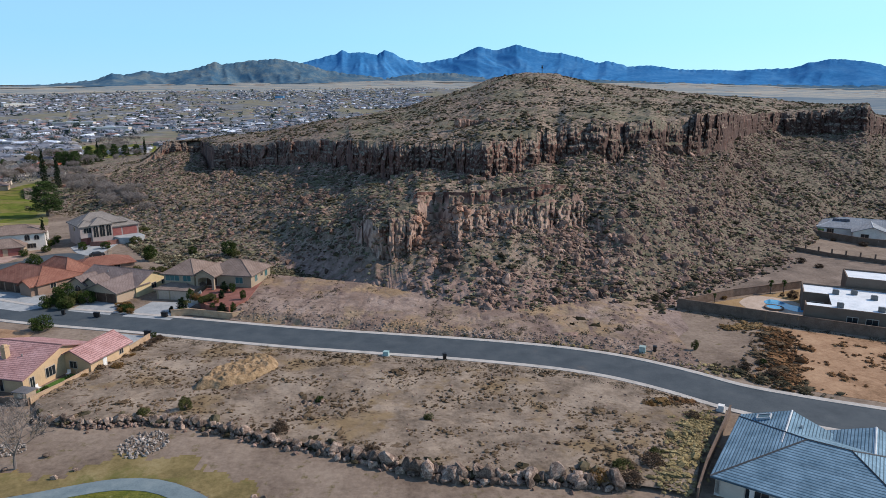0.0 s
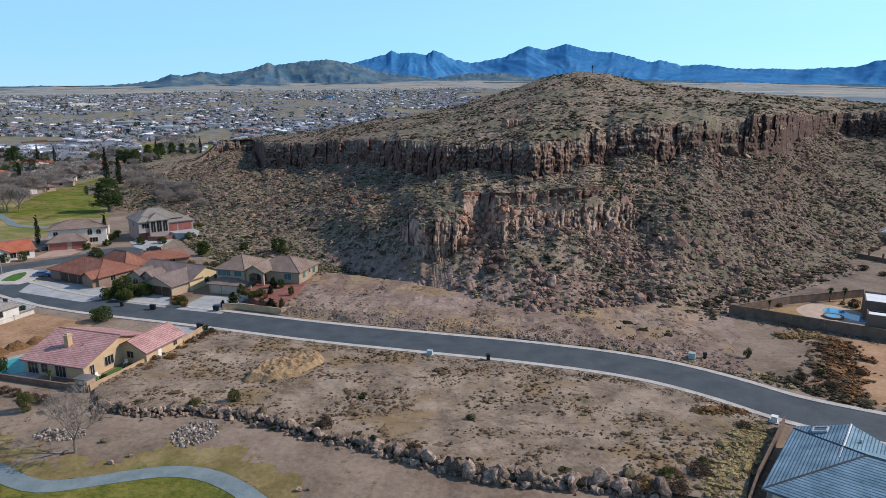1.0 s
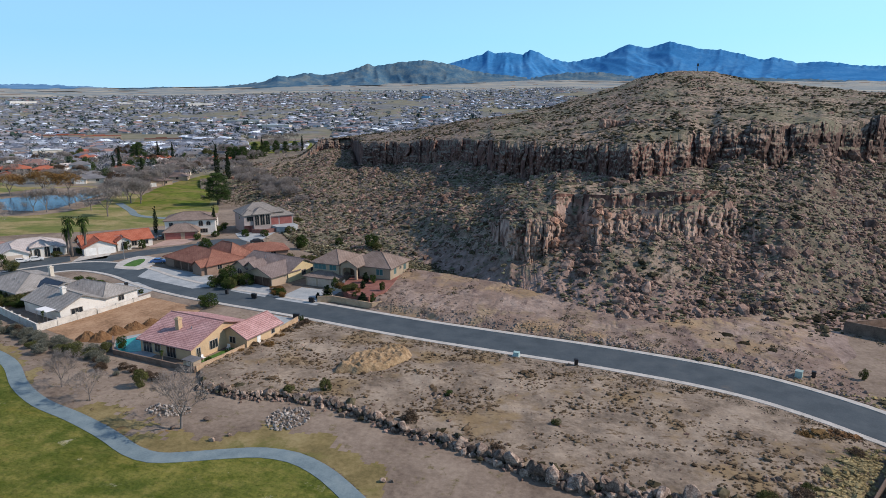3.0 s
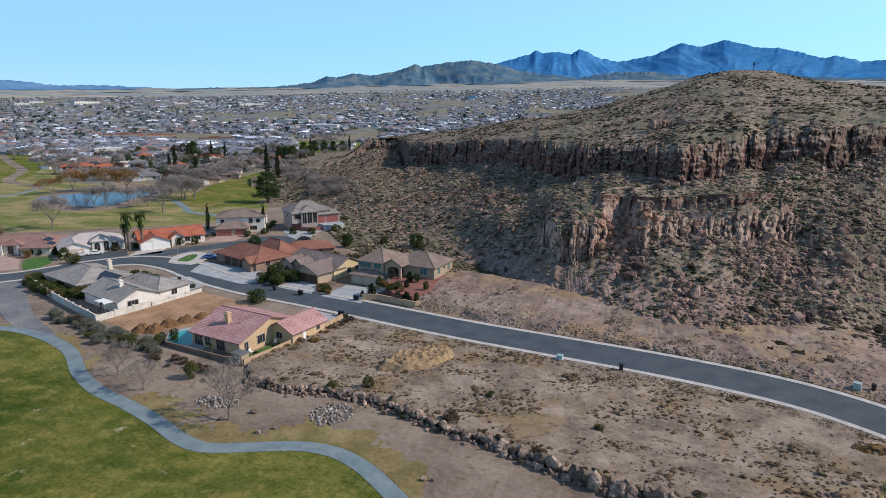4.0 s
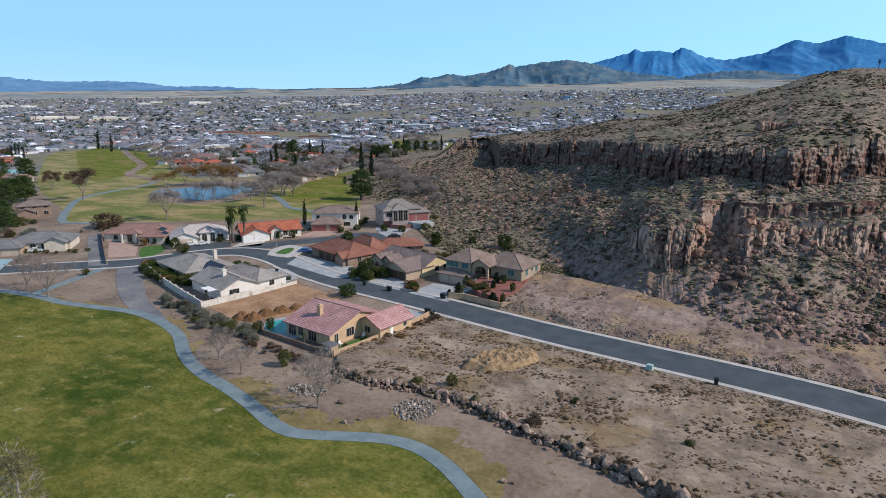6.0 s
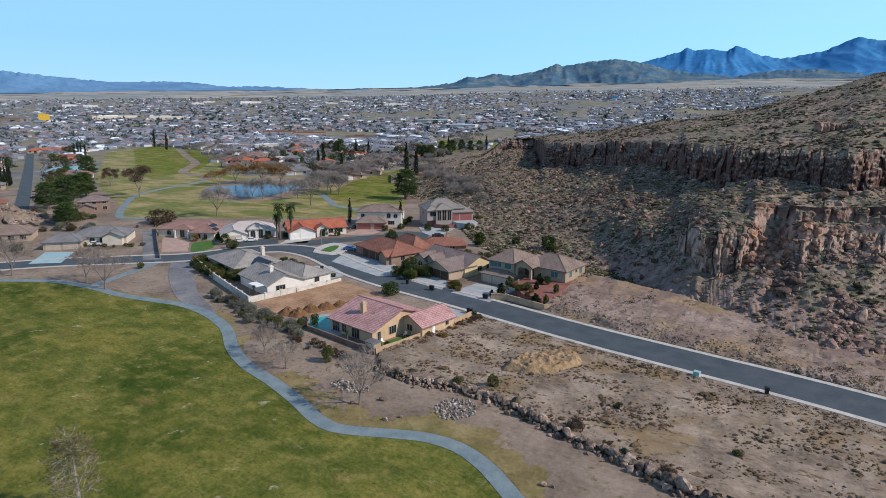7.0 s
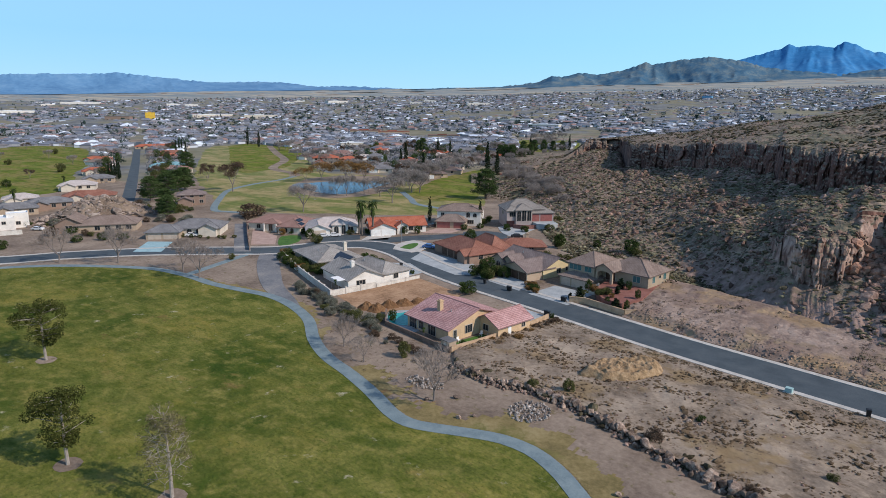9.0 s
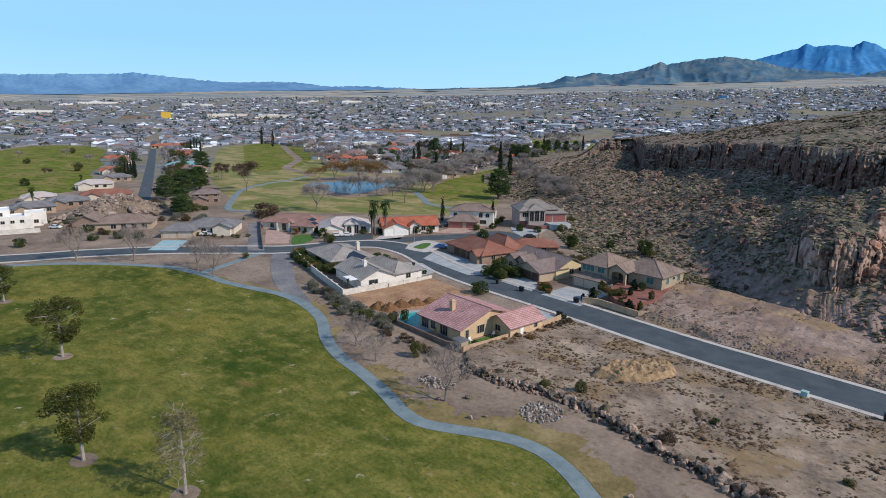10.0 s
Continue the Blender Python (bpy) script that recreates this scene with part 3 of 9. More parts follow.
for lo, hi, arc, typical, seed, zz_, deep, w, bays, span in (
        (first[1], first[2], arc_band, 2.7, 9, zt, 1.15, band, 1.2 * vnoise(arc_band / 9, 2.5), (-2.2, 9)),
        (first[3], first[4], arc_band, 2.7, 14, zlt, 0.55, ledge, 0.3 * vnoise(arc_band / 5, 6.5), (-1.2, 0.6)),
        (first[5], first[6], arc_cliff, 4.4, 5, zct, 1.0, np.minimum(1, np.maximum(zct - zcb, 0) / 5), vnoise(arc_cliff / 27, 5.5) * 3.0 + vnoise(arc_cliff / 11, 2.5) * 2.0, (-99, 99))):
    face = np.clip(rock_face(lo, hi, arc, typical, seed, zz_, deep, bays), *span) * w[None]
    out[lo:hi + 1] = face
    apron = 24 if lo == first[1] else 9          # rows over which the slope meets the face
    soft_ends = [np.convolve(np.pad(k, 10, mode="edge"), np.hanning(23)[1:-1] / np.hanning(23).sum(), "valid") for k in (face[0], face[-1])]
    for n in range(1, apron):
        sharp = max(0.0, 1 - n / 4)
        out[lo - n] += (face[0] * sharp + soft_ends[0] * (1 - sharp)) * (1 - n / apron)
        if n < 9:
            out[hi + n] += (face[-1] * sharp + soft_ends[1] * (1 - sharp)) * (1 - n / 9.0)
near = np.zeros_like(Rr)
for lo, hi, w in ((first[1], first[2], band[None]), (first[3], first[4], ledge[None]), (first[5], first[6], np.ones_like(HC)[None])):
    near = np.maximum(near, w * np.clip(1 - np.maximum(lo - idx, idx - hi) / 7.0, 0, 1))
Rr = Rr - out
hgt = np.interp(idx, [0, 10, 60, first[6], first[7], len(Rr)], [0, 0.5, 1, 1, 0.7, 0.4])
X, Y = -np.sin(Ah) * Rr, np.cos(Ah) * Rr
crag = np.where(row_n >= 6, 0.3, 0.75) * np.clip(fractal(X / 17, Y / 17, 21.0, 3) + 0.02, 0, 1)          # patches where bedrock breaks through
terrace = fractal(X / 30, Y / 30, 4.0, 3) * 3 + Zz / 4.2          # broken ledges along the contours
tread = terrace - np.floor(terrace)
Zz = Zz + hgt * (1 - near) * (0.9 * fractal(X / 14, Y / 14, 0, 3) + 0.7 * np.abs(fractal(X / 5, Y / 5, 3.0, 2)) + 0.4 * vnoise(X / 2.4, Y / 2.4, 9)
                              + crag * (2.6 * np.abs(vnoise(X / 3.6, Y / 3.6, 5.0)) + 1.6 * (smooth01(tread / 0.25) - tread)))
deg = np.degrees(Ah)
wash = smooth01((15 - deg) / 3) * smooth01((deg + 12) / 4) * (1 - smooth01((Zz - np.interp(deg, [-12, -6, 2, 6, 11, 15], [2.0, 1.6, 3.0, 7.5, 6.0, 2.0])) / 1.5)) * (1 - near)
across = Ah * Rr + 1.5 * vnoise(X / 7, Y / 7, 3.0)
Zz = Zz + wash * (0.36 * np.abs(vnoise(across / 1.5, Rr / 16)) + 0.26 * np.abs(vnoise(across / 0.7, Rr / 9, 2.0)))          # rills
HILL_X, HILL_Y, HILL_Z = X, Y, Zz
hill = new("hill", mesh_from("hill", np.stack([X, Y, Zz], -1).reshape(-1, 3), grid_faces(*X.shape)[:, ::-1], HILLROCK))
tagged(hill, "reddish brown desert mesa with fluted cliffs and scrubby talus slopes", "hill", kind="structure")
P4 = np.stack([X, Y, Zz], -1)
HILL_AREA = np.linalg.norm(np.cross(P4[1:, :-1] - P4[:-1, :-1], P4[:-1, 1:] - P4[:-1, :-1]), axis=-1)          # of each face of the sheet
HILL_FLAT = np.abs(np.cross(P4[1:, :-1] - P4[:-1, :-1], P4[:-1, 1:] - P4[:-1, :-1])[..., 2]) / HILL_AREA


# ---- flat strips and plots ----
def along(points, step=2.0):
    """A smooth line through the points (Catmull-Rom), sampled about every step metres."""
    p = np.array(points, float)
    p = np.vstack([2 * p[0] - p[1], p, 2 * p[-1] - p[-2]])
    out = []
    for a, b, c, d in zip(p, p[1:], p[2:], p[3:]):
        n = max(2, int(np.hypot(*(c - b)) / step))
        for t in np.linspace(0, 1, n, endpoint=False):
            out.append(0.5 * (2 * b + (c - a) * t + (2 * a - 5 * b + 4 * c - d) * t * t + (3 * b - a - 3 * c + d) * t**3))
    out.append(p[-2])
    return np.array(out)


def strip(name, line, left, right, z, material, label, category, thick=0.12, ragged=0.0):
    """A slab that follows a line, from left to right metres beside it."""
    d = np.gradient(line, axis=0)
    d /= np.linalg.norm(d, axis=1)[:, None]
    nrm = np.stack([-d[:, 1], d[:, 0]], -1)
    prof = [(left, z - thick), (left, z), ((left + right) / 2, z), (right, z), (right, z - thick)]
    rag = 1 + ragged * (vnoise(line[:, 0] / 5, line[:, 1] / 5) + 0.6 * vnoise(line[:, 0] / 1.7, line[:, 1] / 1.7))
    turn = np.convolve(np.pad(np.gradient(np.unwrap(np.arctan2(d[:, 1], d[:, 0]))) / np.linalg.norm(np.gradient(line, axis=0), axis=1), 6, mode="edge"), np.ones(13) / 13, "valid")
    if ragged:          # narrower on the inside of a bend
        rag = np.minimum(rag, 0.45 / np.maximum(turn, 1e-4) / max(abs(left), 0.1))
        rag = np.convolve(np.pad(rag, 7, mode="edge"), np.hanning(17)[1:-1] / np.hanning(17).sum(), "valid")
    V = np.stack([np.c_[line + nrm * (np.maximum(o * rag, right + 0.2) if o == left and ragged else np.full(len(line), o))[:, None], np.full(len(line), h)] for o, h in prof], 1).reshape(-1, 3)
    ob = new(name, mesh_from(name, V, grid_faces(len(line), len(prof)), material))
    return tagged(ob, label, category, kind="structure")


def plot(name, outline, z, material, label, category, thick=0.15, soft=True, kind="structure", ragged=0.0):
    """A flat piece of ground with a rounded outline and a small edge."""
    pts = along(list(outline) + [outline[0]], 3.0)[:-1] if soft else np.array(outline, float)
    if ragged:
        pts = along(list(outline) + [outline[0]], 1.6)[:-1]
        pts = pts + ragged * np.stack([vnoise(pts[:, 0] / 11, pts[:, 1] / 11, 1.0), vnoise(pts[:, 0] / 11, pts[:, 1] / 11, 5.0)], -1) + 0.35 * ragged * np.stack([vnoise(pts[:, 0] / 3, pts[:, 1] / 3, 2.0), vnoise(pts[:, 0] / 3, pts[:, 1] / 3, 7.0)], -1)
    bm = bmesh.new()
    lo = [bm.verts.new((x, y, z - thick)) for x, y in pts]
    hi = [bm.verts.new((x, y, z)) for x, y in pts]
    f = bm.faces.new(hi)
    for k in range(len(pts)):
        j = (k + 1) % len(pts)
        bm.faces.new((lo[k], lo[j], hi[j], hi[k]))
    bmesh.ops.triangulate(bm, faces=[f])
    bmesh.ops.recalc_face_normals(bm, faces=bm.faces)
    return tagged(part(name, bm, material), label, category, kind=kind)


STREET = along([(-330, -60), (-250, 20), (-215.8, 62.6), (-204, 81.6), (-188, 100.4), (-172, 114), (-160, 124), (-153, 137), (-146, 146), (-138, 149.5), (-124.8, 147.0),
                (-108.2, 139.0), (-90, 132.7), (-62.4, 126.4), (-34.3, 119.3), (-13.8, 115.2), (1.6, 112.3), (12.2, 109.9), (22.3, 107), (31.5, 102.9), (39.4, 97.3),
                (46.2, 91.3), (53, 87.5), (63, 83), (90, 72), (140, 55), (220, 30)])
strip("road", STREET, 4.6, -4.6, 0.05, ASPHALT, "smooth dark grey asphalt residential street with dusty patches", "road")
strip("kerb", STREET, 5.75, 4.6, 0.13, CONCRETE, "pale concrete kerb and gutter along the street", "kerb")
strip("kerb", STREET, -4.6, -5.75, 0.13, CONCRETE, "pale concrete kerb and gutter along the street", "kerb")
PATH = along([(-330, -120), (-240, 8), (-207.2, 57), (-192.6, 74), (-170.7, 87.5), (-155.1, 90.3), (-141.1, 89.8), (-130.5, 90.9), (-120.6, 92), (-110, 90.1), (-99.6, 85.7),
              (-90, 78.6), (-81.4, 74), (-72.7, 71.2), (-64.4, 68), (-57.8, 64.9), (-53.6, 64), (-50, 64.9), (-44.1, 67.1), (-40.1, 68.2), (-35.6, 68),
              (-31.3, 66.2), (-27, 63.2), (-20, 57), (-10, 46), (5, 30), (30, 10)])
strip("golf_path", PATH, 1.25, -1.25, 0.09, PATHMIX, "pale blue-grey paved golf cart path winding along the lawn", "path")


# ---- building kit ----
class Shape:
    """Collects faces, with a flat map of metres on each for tiles."""

    def __init__(self):
        self.v, self.f, self.uv = [], [], []

    def face(self, pts, uv=None):
        n = len(self.v)
        self.v += [tuple(p) for p in pts]
        self.f.append(tuple(range(n, n + len(pts))))
        self.uv += uv or [(0, 0)] * len(pts)
        return self

    def slope(self, pts):
        """A roof plane: its first edge is the eave."""
        p = [Vector(q) for q in pts]
        e = (p[1] - p[0]).normalized()
        nrm = (p[1] - p[0]).cross(p[-1] - p[0]).normalized()
        up = nrm.cross(e)
        return self.face(pts, [((q - p[0]).dot(e), (q - p[0]).dot(up)) for q in p])

    def box(self, x0, x1, y0, y1, z0, z1):
        c = [(x, y, z) for z in (z0, z1) for y in (y0, y1) for x in (x0, x1)]
        for q in ((0, 2, 3, 1), (4, 5, 7, 6), (0, 1, 5, 4), (1, 3, 7, 5), (3, 2, 6, 7), (2, 0, 4, 6)):
            self.face([c[k] for k in q])
        return self

    def tube(self, x, y, z0, z1, r0, r1, n=8, cap=True):
        lo = [(x + r0 * math.cos(k * math.tau / n), y + r0 * math.sin(k * math.tau / n), z0) for k in range(n)]
        hi = [(x + r1 * math.cos(k * math.tau / n), y + r1 * math.sin(k * math.tau / n), z1) for k in range(n)]
        for k in range(n):
            j = (k + 1) % n
            self.face((lo[k], lo[j], hi[j], hi[k]))
        if cap:
            self.face(hi)
        return self

    def mesh(self, name, material):
        me = bpy.data.meshes.new(name)
        me.from_pydata(self.v, [], self.f)
        layer = me.uv_layers.new(name="metres")
        layer.data.foreach_set("uv", [c for q in self.uv for c in q])
        if material:
            me.materials.append(material)
        return me

    def put(self, name, material, parent=None, m=None, label=""):
        ob = new(name, self.mesh(name, material))
        ob.parent = parent
        if m is not None:
            ob.matrix_basis = m
        if label:
            tagged(ob, label)
        return ob


def tiled(name, dark, light, row=0.36, col=0.9, ribs=0.5):
    """Roof tiles in courses, on the metres map."""
    m = surface(name, [dark, tuple((p + q) / 2 for p, q in zip(dark, light)), light], 0.35, 9, 0.85, 0.0)
    nt = m.node_tree
    N, Lk = nt.nodes, nt.links
    bsdf = N["Principled BSDF"]
    bsdf.inputs["Specular IOR Level"].default_value = 0.1
    old = bsdf.inputs["Base Color"].links[0].from_socket
    uv = N.new("ShaderNodeUVMap")
    br = N.new("ShaderNodeTexBrick")
    br.inputs["Scale"].default_value = 1.0
    br.inputs["Brick Width"].default_value, br.inputs["Row Height"].default_value = col, row
    br.inputs["Mortar Size"].default_value, br.inputs["Mortar Smooth"].default_value = 0.08, 0.5
    br.inputs["Color1"].default_value, br.inputs["Color2"].default_value = (1, 1, 1, 1), (0.8, 0.8, 0.8, 1)
    br.inputs["Mortar"].default_value = (0.36, 0.36, 0.36, 1)
    Lk.new(uv.outputs[0], br.inputs["Vector"])
    mx = N.new("ShaderNodeMixRGB")
    mx.blend_type = "MULTIPLY"
    mx.inputs[0].default_value = ribs
    Lk.new(old, mx.inputs[1])
    Lk.new(br.outputs[0], mx.inputs[2])
    Lk.new(mx.outputs[0], bsdf.inputs["Base Color"])
    bp = N.new("ShaderNodeBump")
    bp.inputs["Strength"].default_value, bp.inputs["Distance"].default_value = 0.5, 0.05
    bp.invert = True
    Lk.new(br.outputs[1], bp.inputs["Height"])
    Lk.new(bp.outputs[0], bsdf.inputs["Normal"])
    return m


def stucco(name, c):
    return surface(name, [tuple(k * 0.82 for k in c), c, tuple(min(0.9, k * 1.08) for k in c)], 0.4, 10, 0.92, 0.2, 25, depth=0.01)


def gloss(name, c, rough=0.1, metal=0.0, spec=0.5):
    m = bpy.data.materials.new(name)
    m.use_nodes = True
    b = m.node_tree.nodes["Principled BSDF"]
    b.inputs["Base Color"].default_value = (*c, 1)
    b.inputs["Roughness"].default_value, b.inputs["Metallic"].default_value = rough, metal
    b.inputs["Specular IOR Level"].default_value = spec
    return m


WINDOW_GLASS = gloss("window_glass", (0.02, 0.025, 0.03), 0.08)
TINTED_GLASS = gloss("tinted_glass", (0.05, 0.15, 0.16), 0.15)
WINDOW_FRAME = surface("beige_window_frame", [(0.30, 0.265, 0.23), (0.38, 0.34, 0.30), (0.45, 0.41, 0.365)], 0.6, 8, 0.7, 0.05, 20)
WHITE_PAINT = surface("white_paint", [(0.66, 0.66, 0.64), (0.76, 0.76, 0.74), (0.80, 0.80, 0.78)], 0.6, 8, 0.6, 0.05, 20)
DARK_WOOD = surface("dark_brown_door", [(0.05, 0.028, 0.02), (0.085, 0.05, 0.035), (0.12, 0.07, 0.05)], 0.8, 12, 0.6, 0.1, 20)
RED_DOOR = surface("dull_red_door", [(0.25, 0.085, 0.08), (0.31, 0.11, 0.10), (0.36, 0.14, 0.12)], 0.8, 12, 0.7, 0.1, 20)
TAN_DOOR = surface("beige_door", [(0.42, 0.34, 0.28), (0.5, 0.42, 0.35), (0.55, 0.47, 0.4)], 0.8, 12, 0.7, 0.1, 20)
SOLAR = gloss("solar_cells", (0.008, 0.009, 0.015), 0.15)
PALE_BLOCK = surface("white_block_wall", [(0.46, 0.43, 0.39), (0.58, 0.55, 0.50), (0.66, 0.63, 0.58)], 0.7, 8, 0.9, 0.3, 6)
TAN_BLOCK = surface("tan_block_wall", [(0.36, 0.24, 0.15), (0.46, 0.32, 0.21), (0.53, 0.38, 0.26)], 0.7, 8, 0.9, 0.3, 6)
UMBER_BLOCK = surface("umber_block_wall", [(0.11, 0.078, 0.06), (0.155, 0.11, 0.086), (0.20, 0.145, 0.115)], 0.7, 8, 0.9, 0.3, 6)
BROWN_BLOCK = surface("brown_block_wall", [(0.14, 0.095, 0.07), (0.21, 0.145, 0.11), (0.27, 0.19, 0.15)], 0.7, 8, 0.9, 0.3, 6)
RED_BLOCK = surface("red_block_wall", [(0.15, 0.07, 0.06), (0.22, 0.105, 0.09), (0.28, 0.15, 0.125)], 0.7, 8, 0.9, 0.3, 6)
BLACK_PLASTIC = gloss("black_plastic", (0.012, 0.012, 0.014), 0.45)
UNIT_GREY = gloss("dark_grey_enamel", (0.12, 0.125, 0.13), 0.5)
METAL = gloss("grey_metal", (0.45, 0.46, 0.47), 0.4, 0.8)
POOL_WATER = surface("pool_water", [(0.01, 0.26, 0.25), (0.02, 0.34, 0.32), (0.05, 0.42, 0.40)], 0.4, 6, 0.2, 0.05, 2.0, spec=0.12)
BLUE_WATER = surface("blue_pool_water", [(0.04, 0.22, 0.42), (0.06, 0.30, 0.52), (0.10, 0.38, 0.58)], 0.4, 6, 0.06, 0.05, 2.0)
DRIVE = surface("driveway_concrete", [(0.26, 0.29, 0.305), (0.345, 0.375, 0.39), (0.43, 0.455, 0.46)], 0.35, 9, 0.9, 0.15, 15, depth=0.01)
RED_PAVER = surface("red_pavers", [(0.17, 0.07, 0.055), (0.24, 0.10, 0.08), (0.30, 0.14, 0.11)], 0.4, 10, 0.9, 0.3, 5, depth=0.02)
PINK_PAVER = surface("pink_pavers", [(0.34, 0.23, 0.19), (0.41, 0.29, 0.245), (0.47, 0.34, 0.29)], 0.4, 10, 0.9, 0.3, 5, depth=0.02)


def roof_shape(L, W, z, rise, kind, over=0.55, thick=0.22):
    a, b = L / 2 + over, W / 2 + over
    drop = rise * over / (W / 2)
    z0, z1 = z - drop, z + rise
    s = Shape()
    if kind == "hip":
        k = max(0.05, a - b)
        r0, r1 = (-k, 0, z1), (k, 0, z1)
    else:
        r0, r1 = (-a, 0, z1), (a, 0, z1)
    c = [(-a, -b, z0), (a, -b, z0), (a, b, z0), (-a, b, z0)]
    s.slope([c[0], c[1], r1, r0])
    s.slope([c[2], c[3], r0, r1])
    if kind == "hip":
        s.slope([c[1], c[2], r1])
        s.slope([c[3], c[0], r0])
        s.face([(x, y, q - thick) for x, y, q in reversed(c)])
        for k in range(4):
            p, q = c[k], c[(k + 1) % 4]
            s.face([(p[0], p[1], p[2] - thick), (q[0], q[1], q[2] - thick), q, p])
    else:
        lo = [(x, y, q - thick) for x, y, q in c]
        l0, l1 = (-a, 0, z1 - thick), (a, 0, z1 - thick)
        s.face([lo[1], lo[0], l0, l1]).face([lo[3], lo[2], l1, l0])
        s.face([lo[0], lo[1], c[1], c[0]]).face([lo[2], lo[3], c[3], c[2]])
        s.face([lo[1], l1, r1, c[1]]).face([l1, lo[2], c[2], r1]).face([lo[3], l0, r0, c[3]]).face([l0, lo[0], c[0], r0])
    return s


def cap_shape(L, W, z, rise, kind, over=0.55):
    """Rounded cap tiles along ridge and hips."""
    a, b = L / 2 + over, W / 2 + over
    z0, z1 = z - rise * over / (W / 2), z + rise
    lines = []
    if kind == "hip":
        k = max(0.05, a - b)
        r0, r1 = Vector((-k, 0, z1)), Vector((k, 0, z1))
        lines = [(r0, r1), (Vector((-a, -b, z0)), r0), (Vector((-a, b, z0)), r0), (Vector((a, -b, z0)), r1), (Vector((a, b, z0)), r1)]
    else:
        lines = [(Vector((-a, 0, z1)), Vector((a, 0, z1)))]
    s = Shape()
    for p, q in lines:
        d = (q - p).normalized()
        side = d.cross(Vector((0, 0, 1))).normalized() * 0.14
        up = Vector((0, 0, 0.10))
        for u, w in ((p - side, p + up), (p + up, p + side)):
            s.face([u + Vector((0, 0, 0.0)), w, w + (q - p), u + (q - p)])
    return s


SIDES = {"F": (0, 0, -1), "R": (90, 1, 0), "B": (180, 0, 1), "L": (270, -1, 0)}


def on_side(side, L, W, at, z):
    turn, sx, sy = SIDES[side]
    return pose(sx * L / 2, sy * W / 2, 0, 0, 0, turn) @ pose(at, 0, z)


def outline(w, h, arch):
    pts = [(-w / 2, 0), (w / 2, 0)]
    if arch:
        r = w / 2
        pts += [(r * math.cos(k * math.pi / 8), h - r + r * math.sin(k * math.pi / 8)) for k in range(9)]
    else:
        pts += [(w / 2, h), (-w / 2, h)]
    return pts


def window(parent, m, w, h, glass=None, frame_mat=None, arch=False, bars=1):
    out, t = outline(w + 0.24, h + 0.2, arch), 0.07
    inn = [(x, y + 0.08) for x, y in outline(w, h, arch)]
    s = Shape()
    n = len(out)
    for k in range(n):
        j = (k + 1) % n
        s.face([(out[k][0], -t, out[k][1]), (out[j][0], -t, out[j][1]), (inn[j][0], -t, inn[j][1]), (inn[k][0], -t, inn[k][1])])
        s.face([(out[j][0], -t, out[j][1]), (out[k][0], -t, out[k][1]), (out[k][0], 0.02, out[k][1]), (out[j][0], 0.02, out[j][1])])
        s.face([(inn[k][0], -t, inn[k][1]), (inn[j][0], -t, inn[j][1]), (inn[j][0], 0, inn[j][1]), (inn[k][0], 0, inn[k][1])])
    for b in range(bars):
        x = -w / 2 + w * (b + 1) / (bars + 1)
        s.box(x - 0.03, x + 0.03, -0.05, 0, 0.08, h)
    fr = s.put("window", frame_mat or WINDOW_FRAME, parent, m)
    Shape().face([(x, -0.02, y) for x, y in inn]).put("pane", glass or WINDOW_GLASS, fr)
    return fr


def garage_door(parent, m, w, h, mat):
    s = Shape()
    rows, cols = 4, max(2, int(w / 0.65))
    s.box(-w / 2 - 0.12, w / 2 + 0.12, -0.04, 0.02, 0, h + 0.12)
    for r in range(rows):
        for c in range(cols):
            x0, z0 = -w / 2 + c * w / cols, r * h / rows
            s.box(x0 + 0.03, x0 + w / cols - 0.03, -0.07, -0.04, z0 + 0.03, z0 + h / rows - 0.03)
    return s.put("garage_door", mat, parent, m)


def door(parent, m, w, h, mat):
    s = Shape().box(-w / 2, w / 2, -0.05, 0.02, 0, h).box(-w / 2 + 0.12, w / 2 - 0.12, -0.08, -0.05, 0.2, h * 0.45).box(-w / 2 + 0.12, w / 2 - 0.12, -0.08, -0.05, h * 0.52, h - 0.15)
    d = s.put("door", mat, parent, m)
    Shape().tube(w / 2 - 0.1, -0.1, 1.0, 1.1, 0.03, 0.03, 6).put("handle", METAL, d)
    return d


